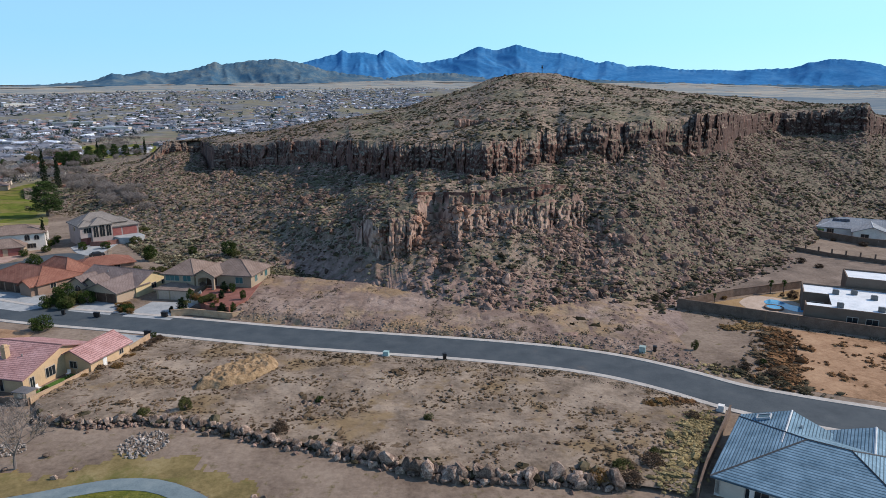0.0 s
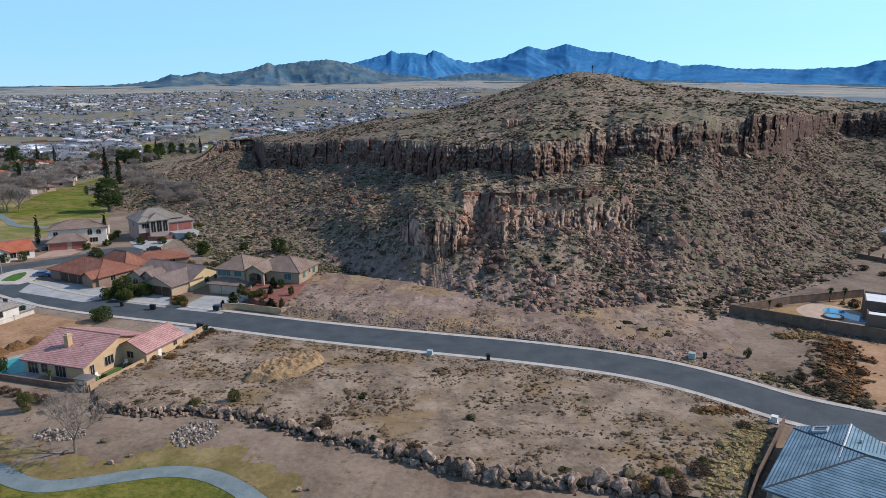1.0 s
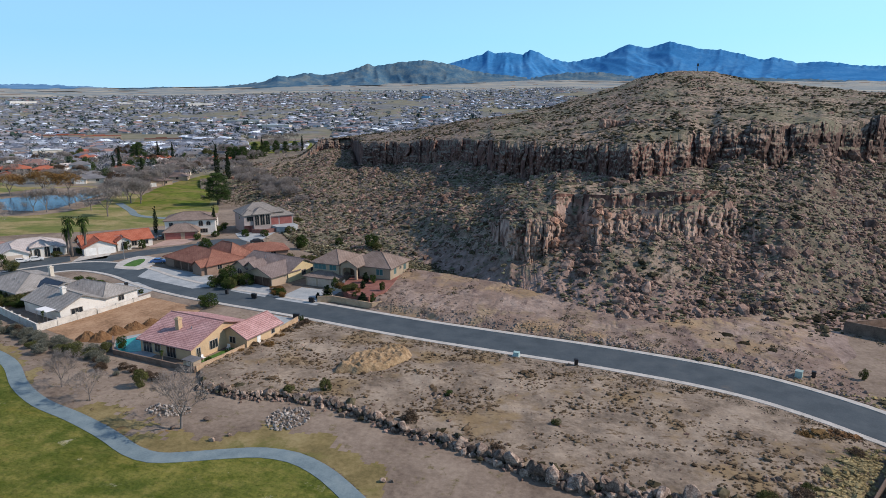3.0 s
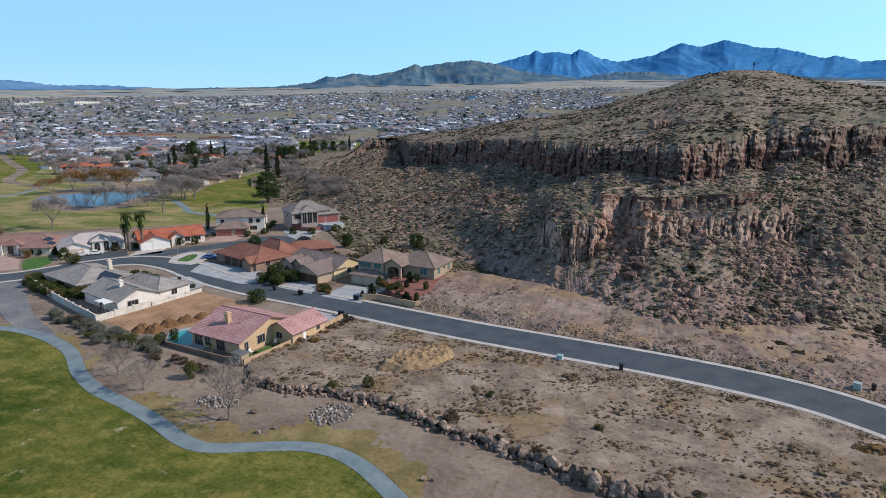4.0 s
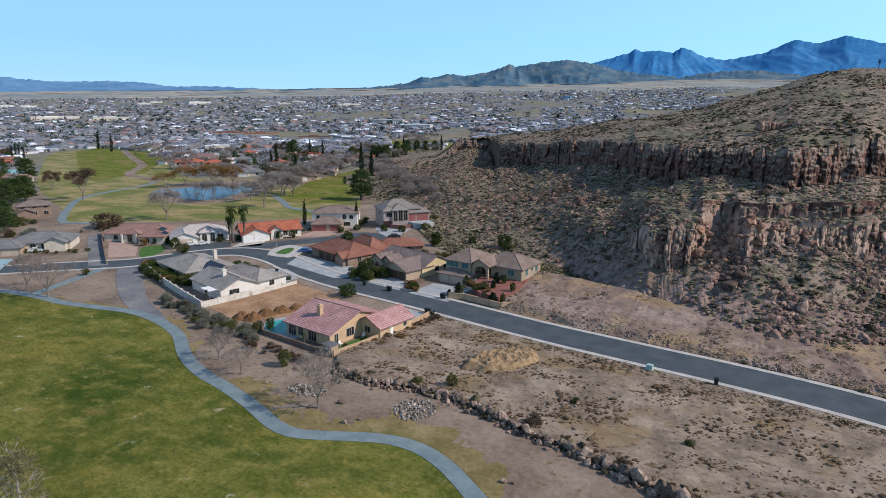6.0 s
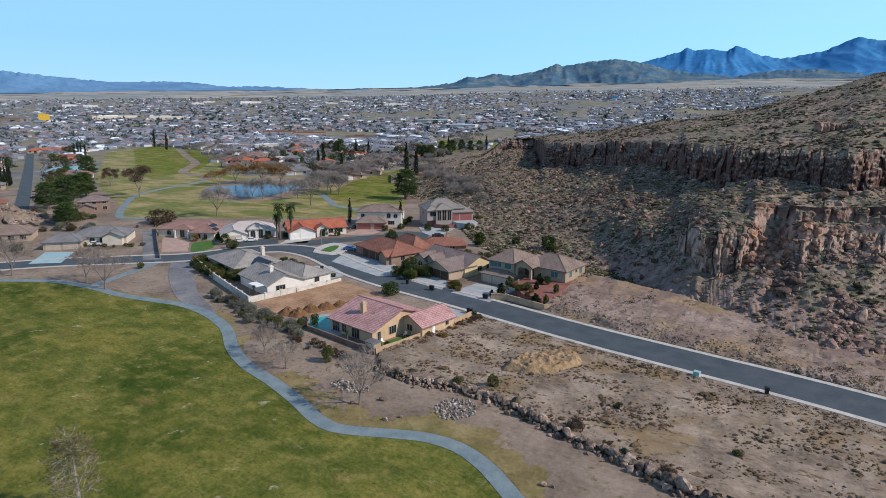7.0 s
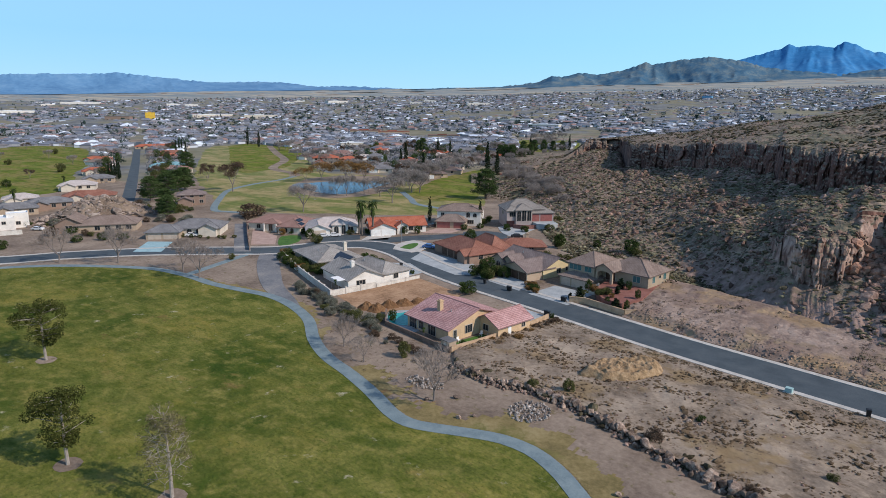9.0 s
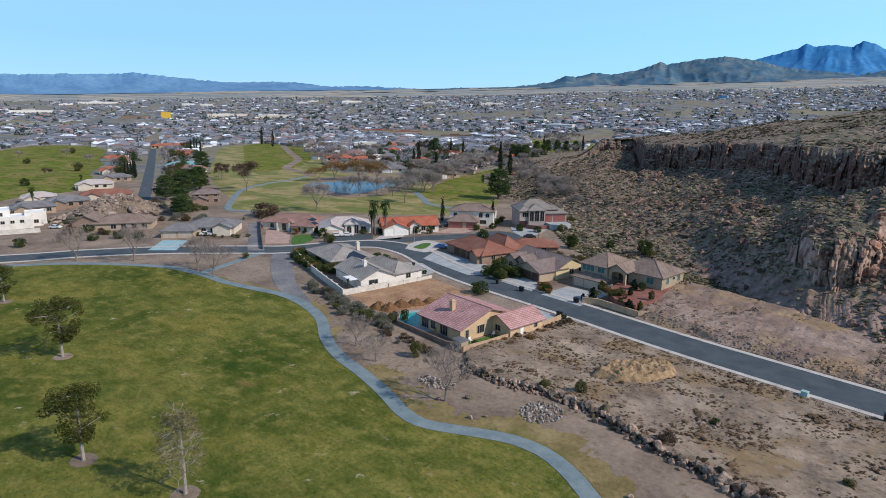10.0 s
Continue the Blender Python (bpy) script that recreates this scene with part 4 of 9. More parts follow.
def house(label, x, y, turn, wings, wall, roof, caps=None, group="houses", z=0.0):
    """Wings: dict of at=(x, y), turn, size=(L, W), base, eave, rise, roof kind, and fittings on its sides."""
    h = holder("house", pose(x, y, z, 0, 0, turn), label, "house", group)
    for w in wings:
        (L, W), kind = w["size"], w.get("kind", "hip")
        base, eave, rise = w.get("base", 0.0), w.get("eave", 2.8), w.get("rise", 2.0)
        m = pose(*w.get("at", (0, 0)), 0, 0, 0, w.get("turn", 0))
        s = Shape().box(-L / 2, L / 2, -W / 2, W / 2, base - 0.3, eave)
        if kind == "gable":
            s.face([(L / 2, -W / 2, eave), (L / 2, W / 2, eave), (L / 2, 0, eave + rise)])
            s.face([(-L / 2, W / 2, eave), (-L / 2, -W / 2, eave), (-L / 2, 0, eave + rise)])
        if kind == "flat":
            bare = w.get("bare", "")          # sides without a parapet
            inset = [0.0 if k in bare else 0.25 for k in "LRFB"]
            for side, (a, b, c, d) in zip("LRFB", ((-L / 2, -L / 2 + 0.25, -W / 2, W / 2), (L / 2 - 0.25, L / 2, -W / 2, W / 2), (-L / 2 + inset[0], L / 2 - inset[1], -W / 2, -W / 2 + 0.25), (-L / 2 + inset[0], L / 2 - inset[1], W / 2 - 0.25, W / 2))):
                if side not in bare:
                    s.box(a, b, c, d, eave, eave + 0.45)
        s.put("wall", w.get("wall", wall), h, m)
        if kind == "flat":
            Shape().box(-L / 2 + inset[0], L / 2 - inset[1], -W / 2 + inset[2], W / 2 - inset[3], eave, eave + 0.08).put("roof", w.get("roof", roof), h, m)
        else:
            rf = roof_shape(L, W, eave, rise, kind).put("roof", w.get("roof", roof), h, m)
            if caps:
                cap_shape(L, W, eave, rise, kind).put("ridge_cap", w.get("caps", caps), rf)
        for item in w.get("fit", ()):
            what, side, at, *rest = item if item[0] in ("w", "g", "d", "panel") else (item[0], "F", *item[1:])
            if what == "w":
                ww, hh, zz = rest[:3]
                opt = rest[3] if len(rest) > 3 else {}
                window(h, m @ on_side(side, L, W, at, base + zz), ww, hh, **opt)
            elif what == "g":
                garage_door(h, m @ on_side(side, L, W, at, base), rest[0], rest[1], rest[2])
            elif what == "d":
                door(h, m @ on_side(side, L, W, at, base), rest[0], rest[1], rest[2])
            elif what == "panel":
                # solar panels on a slope: side F or B, along x, along slope
                n, up = rest[0], rest[1]
                tilt = math.degrees(math.atan2(rise, W / 2))
                mm = m @ pose(at, 0, eave + rise, 0, 0, 0 if side == "F" else 180) @ pose(0, 0, 0, tilt, 0, 0)
                for k in range(n):
                    Shape().box(k * 1.05 - n * 0.52, k * 1.05 - n * 0.52 + 1.0, -up - 1.7, -up, 0.12, 0.17).put("solar_panel", SOLAR, h, mm)
            elif what == "chimney":
                yy, top, mat = rest
                s = Shape().box(-0.45, 0.45, -0.45, 0.45, eave - 0.5, top).box(-0.58, 0.58, -0.58, 0.58, top, top + 0.16).box(-0.3, 0.3, -0.3, 0.3, top + 0.16, top + 0.4)
                s.put("chimney", mat, h, m @ pose(at, yy, 0))
            elif what == "vent":
                yy, = rest
                zz = eave + rise * (1 - abs(yy) / (W / 2))
                Shape().tube(0, 0, zz - 0.3, zz + 0.45, 0.12, 0.12, 8).put("roof_vent", METAL, h, m @ pose(at, yy, 0))
            elif what == "post":
                yy, hh, mat = rest
                Shape().box(-0.25, 0.25, -0.25, 0.25, base, base + hh).box(-0.32, 0.32, -0.32, 0.32, base + hh - 0.3, base + hh).box(-0.32, 0.32, -0.32, 0.32, base, base + 0.3).put("column", mat, h, m @ pose(at, yy, 0))
            elif what == "unit":
                yy, zz = rest
                Shape().box(-0.6, 0.6, -0.5, 0.5, zz, zz + 0.9).box(-0.45, 0.45, -0.35, 0.35, zz + 0.9, zz + 1.0).put("roof_unit", UNIT_GREY if "flat white" in label else METAL, h, m @ pose(at, yy, 0))
    return h


ROOF_PINK = tiled("pink_roof_tile", (0.418, 0.224, 0.215), (0.627, 0.385, 0.373), 0.44, 1.6, 0.7)
ROOF_PALEGREY = tiled("pale_grey_roof_tile", (0.28, 0.262, 0.245), (0.43, 0.405, 0.38))
ROOF_RED = tiled("red_roof_tile", (0.25, 0.105, 0.077), (0.36, 0.175, 0.13))
ROOF_ORANGE = tiled("orange_roof_tile", (0.40, 0.11, 0.065), (0.54, 0.19, 0.12))
ROOF_BROWN = tiled("brown_roof_tile", (0.22, 0.165, 0.14), (0.33, 0.255, 0.22))
ROOF_TAUPE = tiled("taupe_roof_tile", (0.20, 0.155, 0.145), (0.30, 0.24, 0.225))
ROOF_GREY = tiled("grey_roof_tile", (0.17, 0.17, 0.18), (0.27, 0.27, 0.28))
ROOF_SLATE = tiled("slate_roof_tile", (0.27, 0.30, 0.33), (0.40, 0.44, 0.48))
ROOF_BLUEGREY = tiled("blue_grey_roof_tile", (0.129, 0.234, 0.312), (0.273, 0.436, 0.552), 0.40, 60.0, 0.95)
ROOF_ROSE = tiled("rose_roof_tile", (0.28, 0.165, 0.14), (0.38, 0.24, 0.21))
ROOF_WHITE = tiled("pale_roof_tile", (0.483, 0.426, 0.403), (0.632, 0.571, 0.549))
ROOF_FOAM = surface("white_roof_coating", [(0.62, 0.68, 0.72), (0.74, 0.80, 0.84), (0.82, 0.86, 0.88)], 0.4, 6, 0.6, 0.1, 4)
CAP_DARK = surface("dark_ridge_tile", [(0.05, 0.055, 0.06), (0.08, 0.085, 0.09), (0.11, 0.11, 0.12)], 0.5, 8, 0.9, 0)
W_PEACH, W_TAN = stucco("peach_stucco", (0.55, 0.39, 0.245)), stucco("tan_stucco", (0.40, 0.31, 0.23))
W_YELLOW, W_BROWN = stucco("yellow_stucco", (0.55, 0.45, 0.27)), stucco("brown_stucco", (0.27, 0.19, 0.15))
W_WHITE, W_MAROON = stucco("white_stucco", (0.68, 0.65, 0.61)), stucco("mauve_stucco", (0.36, 0.25, 0.235))
W_CREAM = stucco("cream_stucco", (0.58, 0.52, 0.44))
GREENW = {"glass": TINTED_GLASS}
ARCH = {"arch": True, "bars": 1}
B2 = {"bars": 2}

# pink-roofed house beside the vacant lot
house("peach stucco house with pink tiled roof beside a vacant lot", -72.2, 102.4, -12.7, [
    dict(size=(13.0, 16.0), eave=2.8, rise=2.7, kind="gable", fit=[
        ("w", "R", -2.6, 1.9, 1.6, 0.8, B2), ("w", "R", -6.3, 0.8, 1.9, 0.2), ("w", "F", 1.5, 2.2, 2.0, 0.1, B2), ("w", "F", -2.0, 1.4, 1.6, 0.5),
        ("chimney", -0.6, -4.0, 6.0, W_PEACH), ("vent", 2.2, -3.5), ("w", "F", -4.6, 2.2, 2.1, 0.1, B2)]),
    dict(size=(9.5, 7.0), at=(8.2, 5.3), turn=90, eave=2.8, rise=1.7, kind="gable", wall=W_PEACH, fit=[
        ("d", "F", -1.5, 0.95, 2.1, WHITE_PAINT), ("w", "F", 2.6, 0.9, 0.9, 1.1), ("w", "L", 0, 1.4, 1.2, 1.0), ("g", "R", 0, 4.9, 2.2, WHITE_PAINT)]),
], W_PEACH, ROOF_PINK, ROOF_PINK)

# split-level house with the arched porch
W_KHAKI = stucco("khaki_stucco", (0.35, 0.285, 0.21))
split_house = house("tan split level house with arched porch and brown roof", -60.0, 146.0, -10.5, [
    dict(size=(9.2, 7.0), at=(-4.2, 0.6), eave=2.7, rise=1.2, fit=[
        ("g", "F", -2.7, 2.5, 2.2, TAN_DOOR), ("g", "F", 1.5, 4.6, 2.2, TAN_DOOR)]),
    dict(size=(7.9, 11.0), at=(-4.25, 5.2), eave=5.9, rise=2.4, fit=[
        ("w", "F", -1.7, 3.6, 1.4, 3.9, {**GREENW, "bars": 2}), ("w", "F", 2.2, 2.0, 1.4, 3.9, GREENW), ("w", "L", 0, 1.6, 1.3, 3.9, GREENW)]),
    dict(size=(13.0, 10.5), at=(6.2, 8.6), base=2.0, eave=5.3, rise=2.5, fit=[
        # the dark arched pane stands in for the shade inside the porch
        ("w", "F", -3.9, 2.8, 3.0, 0.05, {"arch": True, "glass": DARK_WOOD}), ("w", "F", 3.4, 1.9, 1.5, 0.9, GREENW), ("w", "R", -2.6, 1.2, 1.5, 0.9, GREENW), ("w", "R", 2.8, 1.2, 1.5, 0.9, GREENW), ("w", "R", 0.4, 0.9, 0.7, 1.6)]),
    dict(size=(7.4, 5.0), at=(2.3, 3.8), turn=90, base=5.3, eave=5.7, rise=1.4, kind="gable"),
], W_KHAKI, ROOF_BROWN, ROOF_BROWN)
arch = Shape()          # the porch front: two broad columns carrying a shallow arch
for x0, x1 in ((-0.1, 0.5), (4.1, 4.7)):
    arch.box(x0, x1, 0.15, 0.7, 1.9, 4.2)
for k in range(12):
    xa, xb = 0.5 + 0.3 * k, 0.8 + 0.3 * k
    za, zb = (4.2 + 0.75 * math.sqrt(max(0, 1 - ((q - 2.3) / 1.8) ** 2)) for q in (xa, xb))
    arch.face([(xa, 0.2, za), (xb, 0.2, zb), (xb, 0.2, 5.02), (xa, 0.2, 5.02)])
    arch.face([(xb, 0.65, zb), (xa, 0.65, za), (xa, 0.65, 5.02), (xb, 0.65, 5.02)])
    arch.face([(xa, 0.65, za), (xb, 0.65, zb), (xb, 0.2, zb), (xa, 0.2, za)])
for x0, x1 in ((-0.1, 0.5), (4.1, 4.7)):
    arch.box(x0, x1, 0.2, 0.65, 4.2, 5.0)
arch.put("porch_arch", W_TAN, split_house)
for k in range(10):
    Shape().box(0.9 + 0.24 * k, 1.14 + 0.24 * k, -4.9, -3.3, -0.1, 0.2 * (k + 1)).put("stair_step", CONCRETE, split_house)
for y0 in (-5.05, -3.28):
    rail = Shape()
    for k in range(10):
        rail.box(0.9 + 0.24 * k, 1.13 + 0.24 * k, y0, y0 + 0.13, -0.1, 0.2 * (k + 1) + 0.75)
    rail.put("stair_wall", W_CREAM, split_house)

# taupe gabled house with three brown doors
house("tan house with taupe gables and three brown garage doors", -82.0, 149.5, -19.0, [
    dict(size=(18.5, 11.5), at=(-1.0, 4.6), eave=2.9, rise=2.5, kind="gable", wall=W_YELLOW, fit=[("w", "R", 0, 1.4, 1.3, 0.9), ("w", "R", 3.2, 1.0, 1.0, 1.2), ("vent", -3, -2), ("vent", 2.5, -3)]),
    dict(size=(9.5, 9.5), at=(3.2, -1.9), turn=90, eave=2.9, rise=1.9, kind="gable", fit=[
        ("g", "L", -3.0, 2.6, 2.2, DARK_WOOD), ("g", "L", 0.0, 2.6, 2.2, DARK_WOOD), ("g", "L", 3.0, 2.6, 2.2, DARK_WOOD)]),
    dict(size=(5.0, 5.5), at=(-7.4, -1.2), turn=90, eave=3.0, rise=1.6, kind="gable", fit=[("w", "L", 0, 1.8, 1.9, 0.4, ARCH)]),
    dict(size=(4.0, 3.6), at=(-3.2, -1.6), turn=90, eave=3.6, rise=1.2, kind="gable", fit=[("d", "L", 0, 1.2, 2.3, DARK_WOOD)]),
], W_TAN, ROOF_TAUPE, ROOF_TAUPE)

# red-roofed house on the bend
house("long brown house with red hip roof and dark garage doors", -106.6, 157.0, -23.2, [
    dict(size=(20.5, 12.0), eave=2.9, rise=2.7, fit=[
        ("g", "F", -4.2, 3.0, 2.3, DARK_WOOD), ("g", "F", -0.4, 3.0, 2.3, DARK_WOOD), ("g", "F", 3.2, 2.8, 2.3, DARK_WOOD), ("g", "F", 7.4, 3.0, 2.3, DARK_WOOD), ("w", "R", -2, 1.4, 1.2, 1.0), ("w", "L", 0, 1.4, 1.2, 1.0)]),
    dict(size=(5.5, 4.0), at=(7.6, -4.6), turn=90, eave=2.9, rise=1.2, kind="gable"),
    dict(size=(13.0, 8.0), at=(1.0, 7.5), eave=2.9, rise=3.2),
], W_BROWN, ROOF_RED, ROOF_RED)
house("low house with an orange-red tiled roof behind the street front", -96.5, 171.5, 38.0, [
    dict(size=(15.0, 9.0), eave=2.7, rise=1.7, fit=[("chimney", 2.5, 1.5, 5.3, W_TAN), ("w", "F", -3, 1.5, 1.2, 0.9), ("w", "F", 3, 1.5, 1.2, 0.9)]),
    dict(size=(8.0, 6.0), at=(-6.5, -4.0), turn=90, eave=2.7, rise=1.3)], W_BROWN, ROOF_RED)

W_MAUVE = stucco("grey_mauve_stucco", (0.36, 0.30, 0.29))
# two-storey mauve house at the foot of the hill
ROOF_STONE = tiled("stone_grey_roof_tile", (0.23, 0.21, 0.195), (0.34, 0.315, 0.295))
house("large mauve house with three arched windows and red doors", -119.8, 213.2, 45.0, [
    dict(size=(15.0, 11.0), eave=7.1, rise=3.0, wall=W_MAUVE, fit=[("g", "F", -5.0, 4.0, 2.3, RED_DOOR), ("w", "L", 1.0, 1.6, 1.4, 4.4)]),
    dict(size=(5.0, 6.4), at=(-0.9, -5.2), turn=90, eave=7.2, rise=1.9, kind="hip", wall=W_MAUVE, fit=[
        ("w", "L", -2.0, 1.5, 3.8, 2.6, ARCH), ("w", "L", 0, 1.6, 4.2, 2.6, ARCH), ("w", "L", 2.0, 1.5, 3.8, 2.6, ARCH)]),
    dict(size=(9.0, 8.0), at=(6.6, -2.6), base=2.2, eave=5.8, rise=2.2, wall=W_MAUVE, fit=[("g", "F", -2.6, 2.6, 2.6, RED_DOOR), ("g", "F", 1.6, 4.4, 2.6, RED_DOOR)]),
    dict(size=(8.6, 7.6), at=(6.6, -2.6), eave=2.0, kind="flat", wall=W_MAROON),
    dict(size=(3.5, 4.5), at=(-5.2, -5.2), turn=90, base=3.0, eave=7.0, rise=1.5, wall=W_MAUVE, fit=[("w", "L", 0, 2.2, 1.7, 1.2, B2)]),
], W_MAROON, ROOF_STONE, ROOF_STONE)

house("cream house with arched upper windows and red garage doors", -141.5, 199.5, 27.0, [
    dict(size=(17.0, 11.5), at=(2.0, 0.5), eave=5.9, rise=2.0, fit=[("w", "F", 3.6, 1.3, 1.9, 3.3, ARCH), ("w", "F", 6.2, 1.3, 1.5, 3.4, ARCH), ("w", "F", 4.5, 2.4, 1.4, 0.8, B2), ("w", "F", -6.4, 1.2, 1.2, 3.6)]),
    dict(size=(11.0, 7.0), at=(-0.5, -7.6), eave=2.9, rise=2.0, wall=W_TAN, fit=[("g", "F", -2.6, 4.8, 2.3, RED_DOOR), ("g", "F", 3.0, 3.2, 2.3, RED_DOOR)]),
], W_WHITE, ROOF_BROWN, ROOF_BROWN)

house("white house with bright orange tiled roof and pale garage", -150.0, 172.6, 51.0, [
    dict(size=(20.5, 11.0), at=(0.5, 1.2), eave=2.9, rise=2.2, kind="gable", fit=[("w", "F", 4.6, 1.5, 1.5, 0.7), ("w", "F", 8.2, 1.3, 1.3, 0.8)]),
    dict(size=(9.0, 9.0), at=(-5.6, -3.6), turn=90, eave=2.8, rise=1.9, kind="gable", fit=[("g", "L", 1.8, 4.6, 2.2, WHITE_PAINT), ("g", "L", -2.6, 2.8, 2.2, WHITE_PAINT)]),
    dict(size=(3.0, 4.0), at=(1.6, -5.2), turn=90, eave=3.4, rise=1.2, kind="gable", fit=[("w", "L", 0, 1.6, 2.6, 0.2, ARCH)]),
], W_WHITE, ROOF_ORANGE, ROOF_ORANGE)
house("white stucco house with pale roof and tall arched entry", -168.2, 158.0, 51.0, [
    dict(size=(18.0, 12.0), eave=3.0, rise=2.4, fit=[("w", "F", 6.2, 2.0, 2.2, 0.5, ARCH)]),
    dict(size=(8.5, 8.0), at=(-5.4, -5.6), turn=90, eave=2.8, rise=1.8, kind="gable", fit=[("g", "L", 0, 4.8, 2.2, TAN_DOOR)]),
    dict(size=(4.0, 5.5), at=(2.4, -5.4), turn=90, eave=4.0, rise=1.5, kind="hip", fit=[("w", "L", 1.2, 1.3, 3.2, 0.2, ARCH), ("w", "L", -1.4, 1.5, 2.6, 0.4, ARCH)]),
], W_WHITE, ROOF_WHITE, ROOF_WHITE)
house("sprawling cream house with rose tiled hip roofs and roof solar panels", -187.5, 151.0, 25.0, [
    dict(size=(22.0, 11.0), eave=3.0, rise=2.2, fit=[("w", "F", -7.0, 1.4, 1.6, 0.6, ARCH), ("w", "F", -4.6, 1.4, 1.6, 0.6, ARCH)]),
    dict(size=(10.0, 8.5), at=(7.4, -5.4), turn=90, eave=2.9, rise=2.0, fit=[("w", "L", -1.2, 1.1, 1.7, 0.4, ARCH), ("w", "L", 1.2, 1.1, 1.7, 0.4, ARCH), ("panel", "F", 0.5, 4, 1.0), ("panel", "F", -1.8, 3, 3.0)]),
    dict(size=(3.6, 6.0), at=(-1.2, -5.6), turn=90, eave=3.3, rise=1.3, fit=[("w", "L", 0, 1.5, 2.4, 0.2, {"glass": DARK_WOOD}), ("post", -2.4, -2.4, 3.0, W_WHITE), ("post", -2.4, 2.4, 3.0, W_WHITE)]),
], W_CREAM, ROOF_ROSE, ROOF_ROSE)
house("cream house with dark grey hip roof and arched porch", -204.5, 126.5, 42.0, [
    dict(size=(18.0, 12.0), eave=3.0, rise=2.3, fit=[("w", "F", -4.5, 1.6, 2.2, 0.3, ARCH), ("w", "F", -1.5, 1.6, 2.2, 0.3, ARCH), ("w", "F", 2.0, 2.2, 1.8, 0.5, B2)]),
    dict(size=(11.0, 8.0), at=(-9.0, -7.4), eave=2.8, rise=1.9, wall=W_TAN, fit=[("g", "F", -2.6, 4.2, 2.2, TAN_DOOR), ("g", "F", 2.6, 4.2, 2.2, TAN_DOOR)]),
    dict(size=(4.0, 6.0), at=(5.2, -6.2), turn=90, eave=3.2, rise=1.5, kind="gable"),
], W_CREAM, ROOF_GREY, ROOF_GREY)
house("low brown house with a taupe hip roof below the rock outcrop", -237.0, 110.5, 52.0, [
    dict(size=(20.0, 11.0), eave=2.9, rise=2.3, fit=[("w", "F", k, 1.7, 1.5, 0.6) for k in (-3, 0.5, 4, 7.5)]),
    dict(size=(11.0, 9.0), at=(-12.5, 1.0), turn=90, eave=3.4, rise=2.4, kind="gable", wall=W_BROWN, fit=[("w", "L", 0, 2.2, 1.4, 1.0)]),
], W_TAN, ROOF_BROWN, ROOF_BROWN)

# the grey-roofed house inside the bend
house("white house with grey roofs and dark solar panels", -124.0, 118.0, -19.5, [
    dict(size=(18.0, 13.0), at=(-12.0, 2.2), eave=2.9, rise=2.2, roof=ROOF_PALEGREY, wall=W_TAN, fit=[("chimney", 4.0, 4.0, 6.0, W_CREAM), ("vent", 1.0, -3.0), ("vent", 4.0, -3.4)]),
    dict(size=(15.5, 10.0), at=(11.0, -0.6), eave=2.9, rise=2.1, kind="gable", fit=[("w", "R", -1.5, 2.4, 2.0, 0.2, B2), ("chimney", 2.0, -1.0, 5.8, W_WHITE)]),
    dict(size=(17.0, 9.0), at=(9.0, 7.6), turn=8, eave=2.9, rise=1.8, kind="hip", fit=[("w", "R", 0, 1.4, 1.2, 0.9), ("vent", -3, -2)]),
    dict(size=(8.5, 8.0), at=(-1.5, 4.0), eave=2.7, rise=1.5, kind="gable", fit=[("panel", "F", 0.0, 8, 0.3), ("panel", "F", 0.0, 8, 2.05)]),
], W_WHITE, ROOF_PALEGREY, ROOF_PALEGREY)

# grey-roofed house near the camera
CAP_PALE = surface("pale_metal_flashing", [(0.40, 0.44, 0.47), (0.50, 0.54, 0.57), (0.58, 0.62, 0.64)], 0.5, 8, 0.6, 0)
near_house = house("house with ribbed blue grey roof and covered patio", 45.4, 66.6, -35.0, [
    dict(size=(21.0, 16.5), eave=2.8, rise=3.2, fit=[("w", "L", 0, 1.6, 1.3, 1.0), ("w", "F", -6, 2.4, 2.1, 0.1, B2), ("post", -10.2, -8.0, 2.5, W_WHITE), ("post", -6.5, -8.4, 2.5, W_WHITE), ("post", -2.5, -8.4, 2.5, W_WHITE)]),
    dict(size=(9.0, 11.2), at=(-4.8, 4.5), turn=90, eave=2.8, rise=2.17, kind="gable", caps=CAP_PALE, fit=[("vent", 1.5, -1.5)]),
    dict(size=(9.6, 10.0), at=(4.6, 5.6), turn=90, eave=2.8, rise=1.95, kind="gable", caps=CAP_PALE, fit=[("w", "R", 0, 2.0, 1.2, 0.9, B2)]),
], W_CREAM, ROOF_BLUEGREY, CAP_DARK)
light = Shape().box(-0.9, 0.9, -0.75, -0.6, 0.05, 0.32).box(-0.9, 0.9, 0.6, 0.75, 0.05, 0.32).box(-0.9, -0.75, -0.6, 0.6, 0.05, 0.32).box(0.75, 0.9, -0.6, 0.6, 0.05, 0.32).put("skylight", CAP_PALE, near_house, pose(-7.8, 7.7, 3.8, 0, -21.2, 0))
Shape().box(-0.75, 0.75, -0.6, 0.6, 0.1, 0.24).put("pane", gloss("dark_skylight_glass", (0.03, 0.04, 0.05), 0.08), light)
W_UMBER = stucco("umber_stucco", (0.17, 0.125, 0.098))
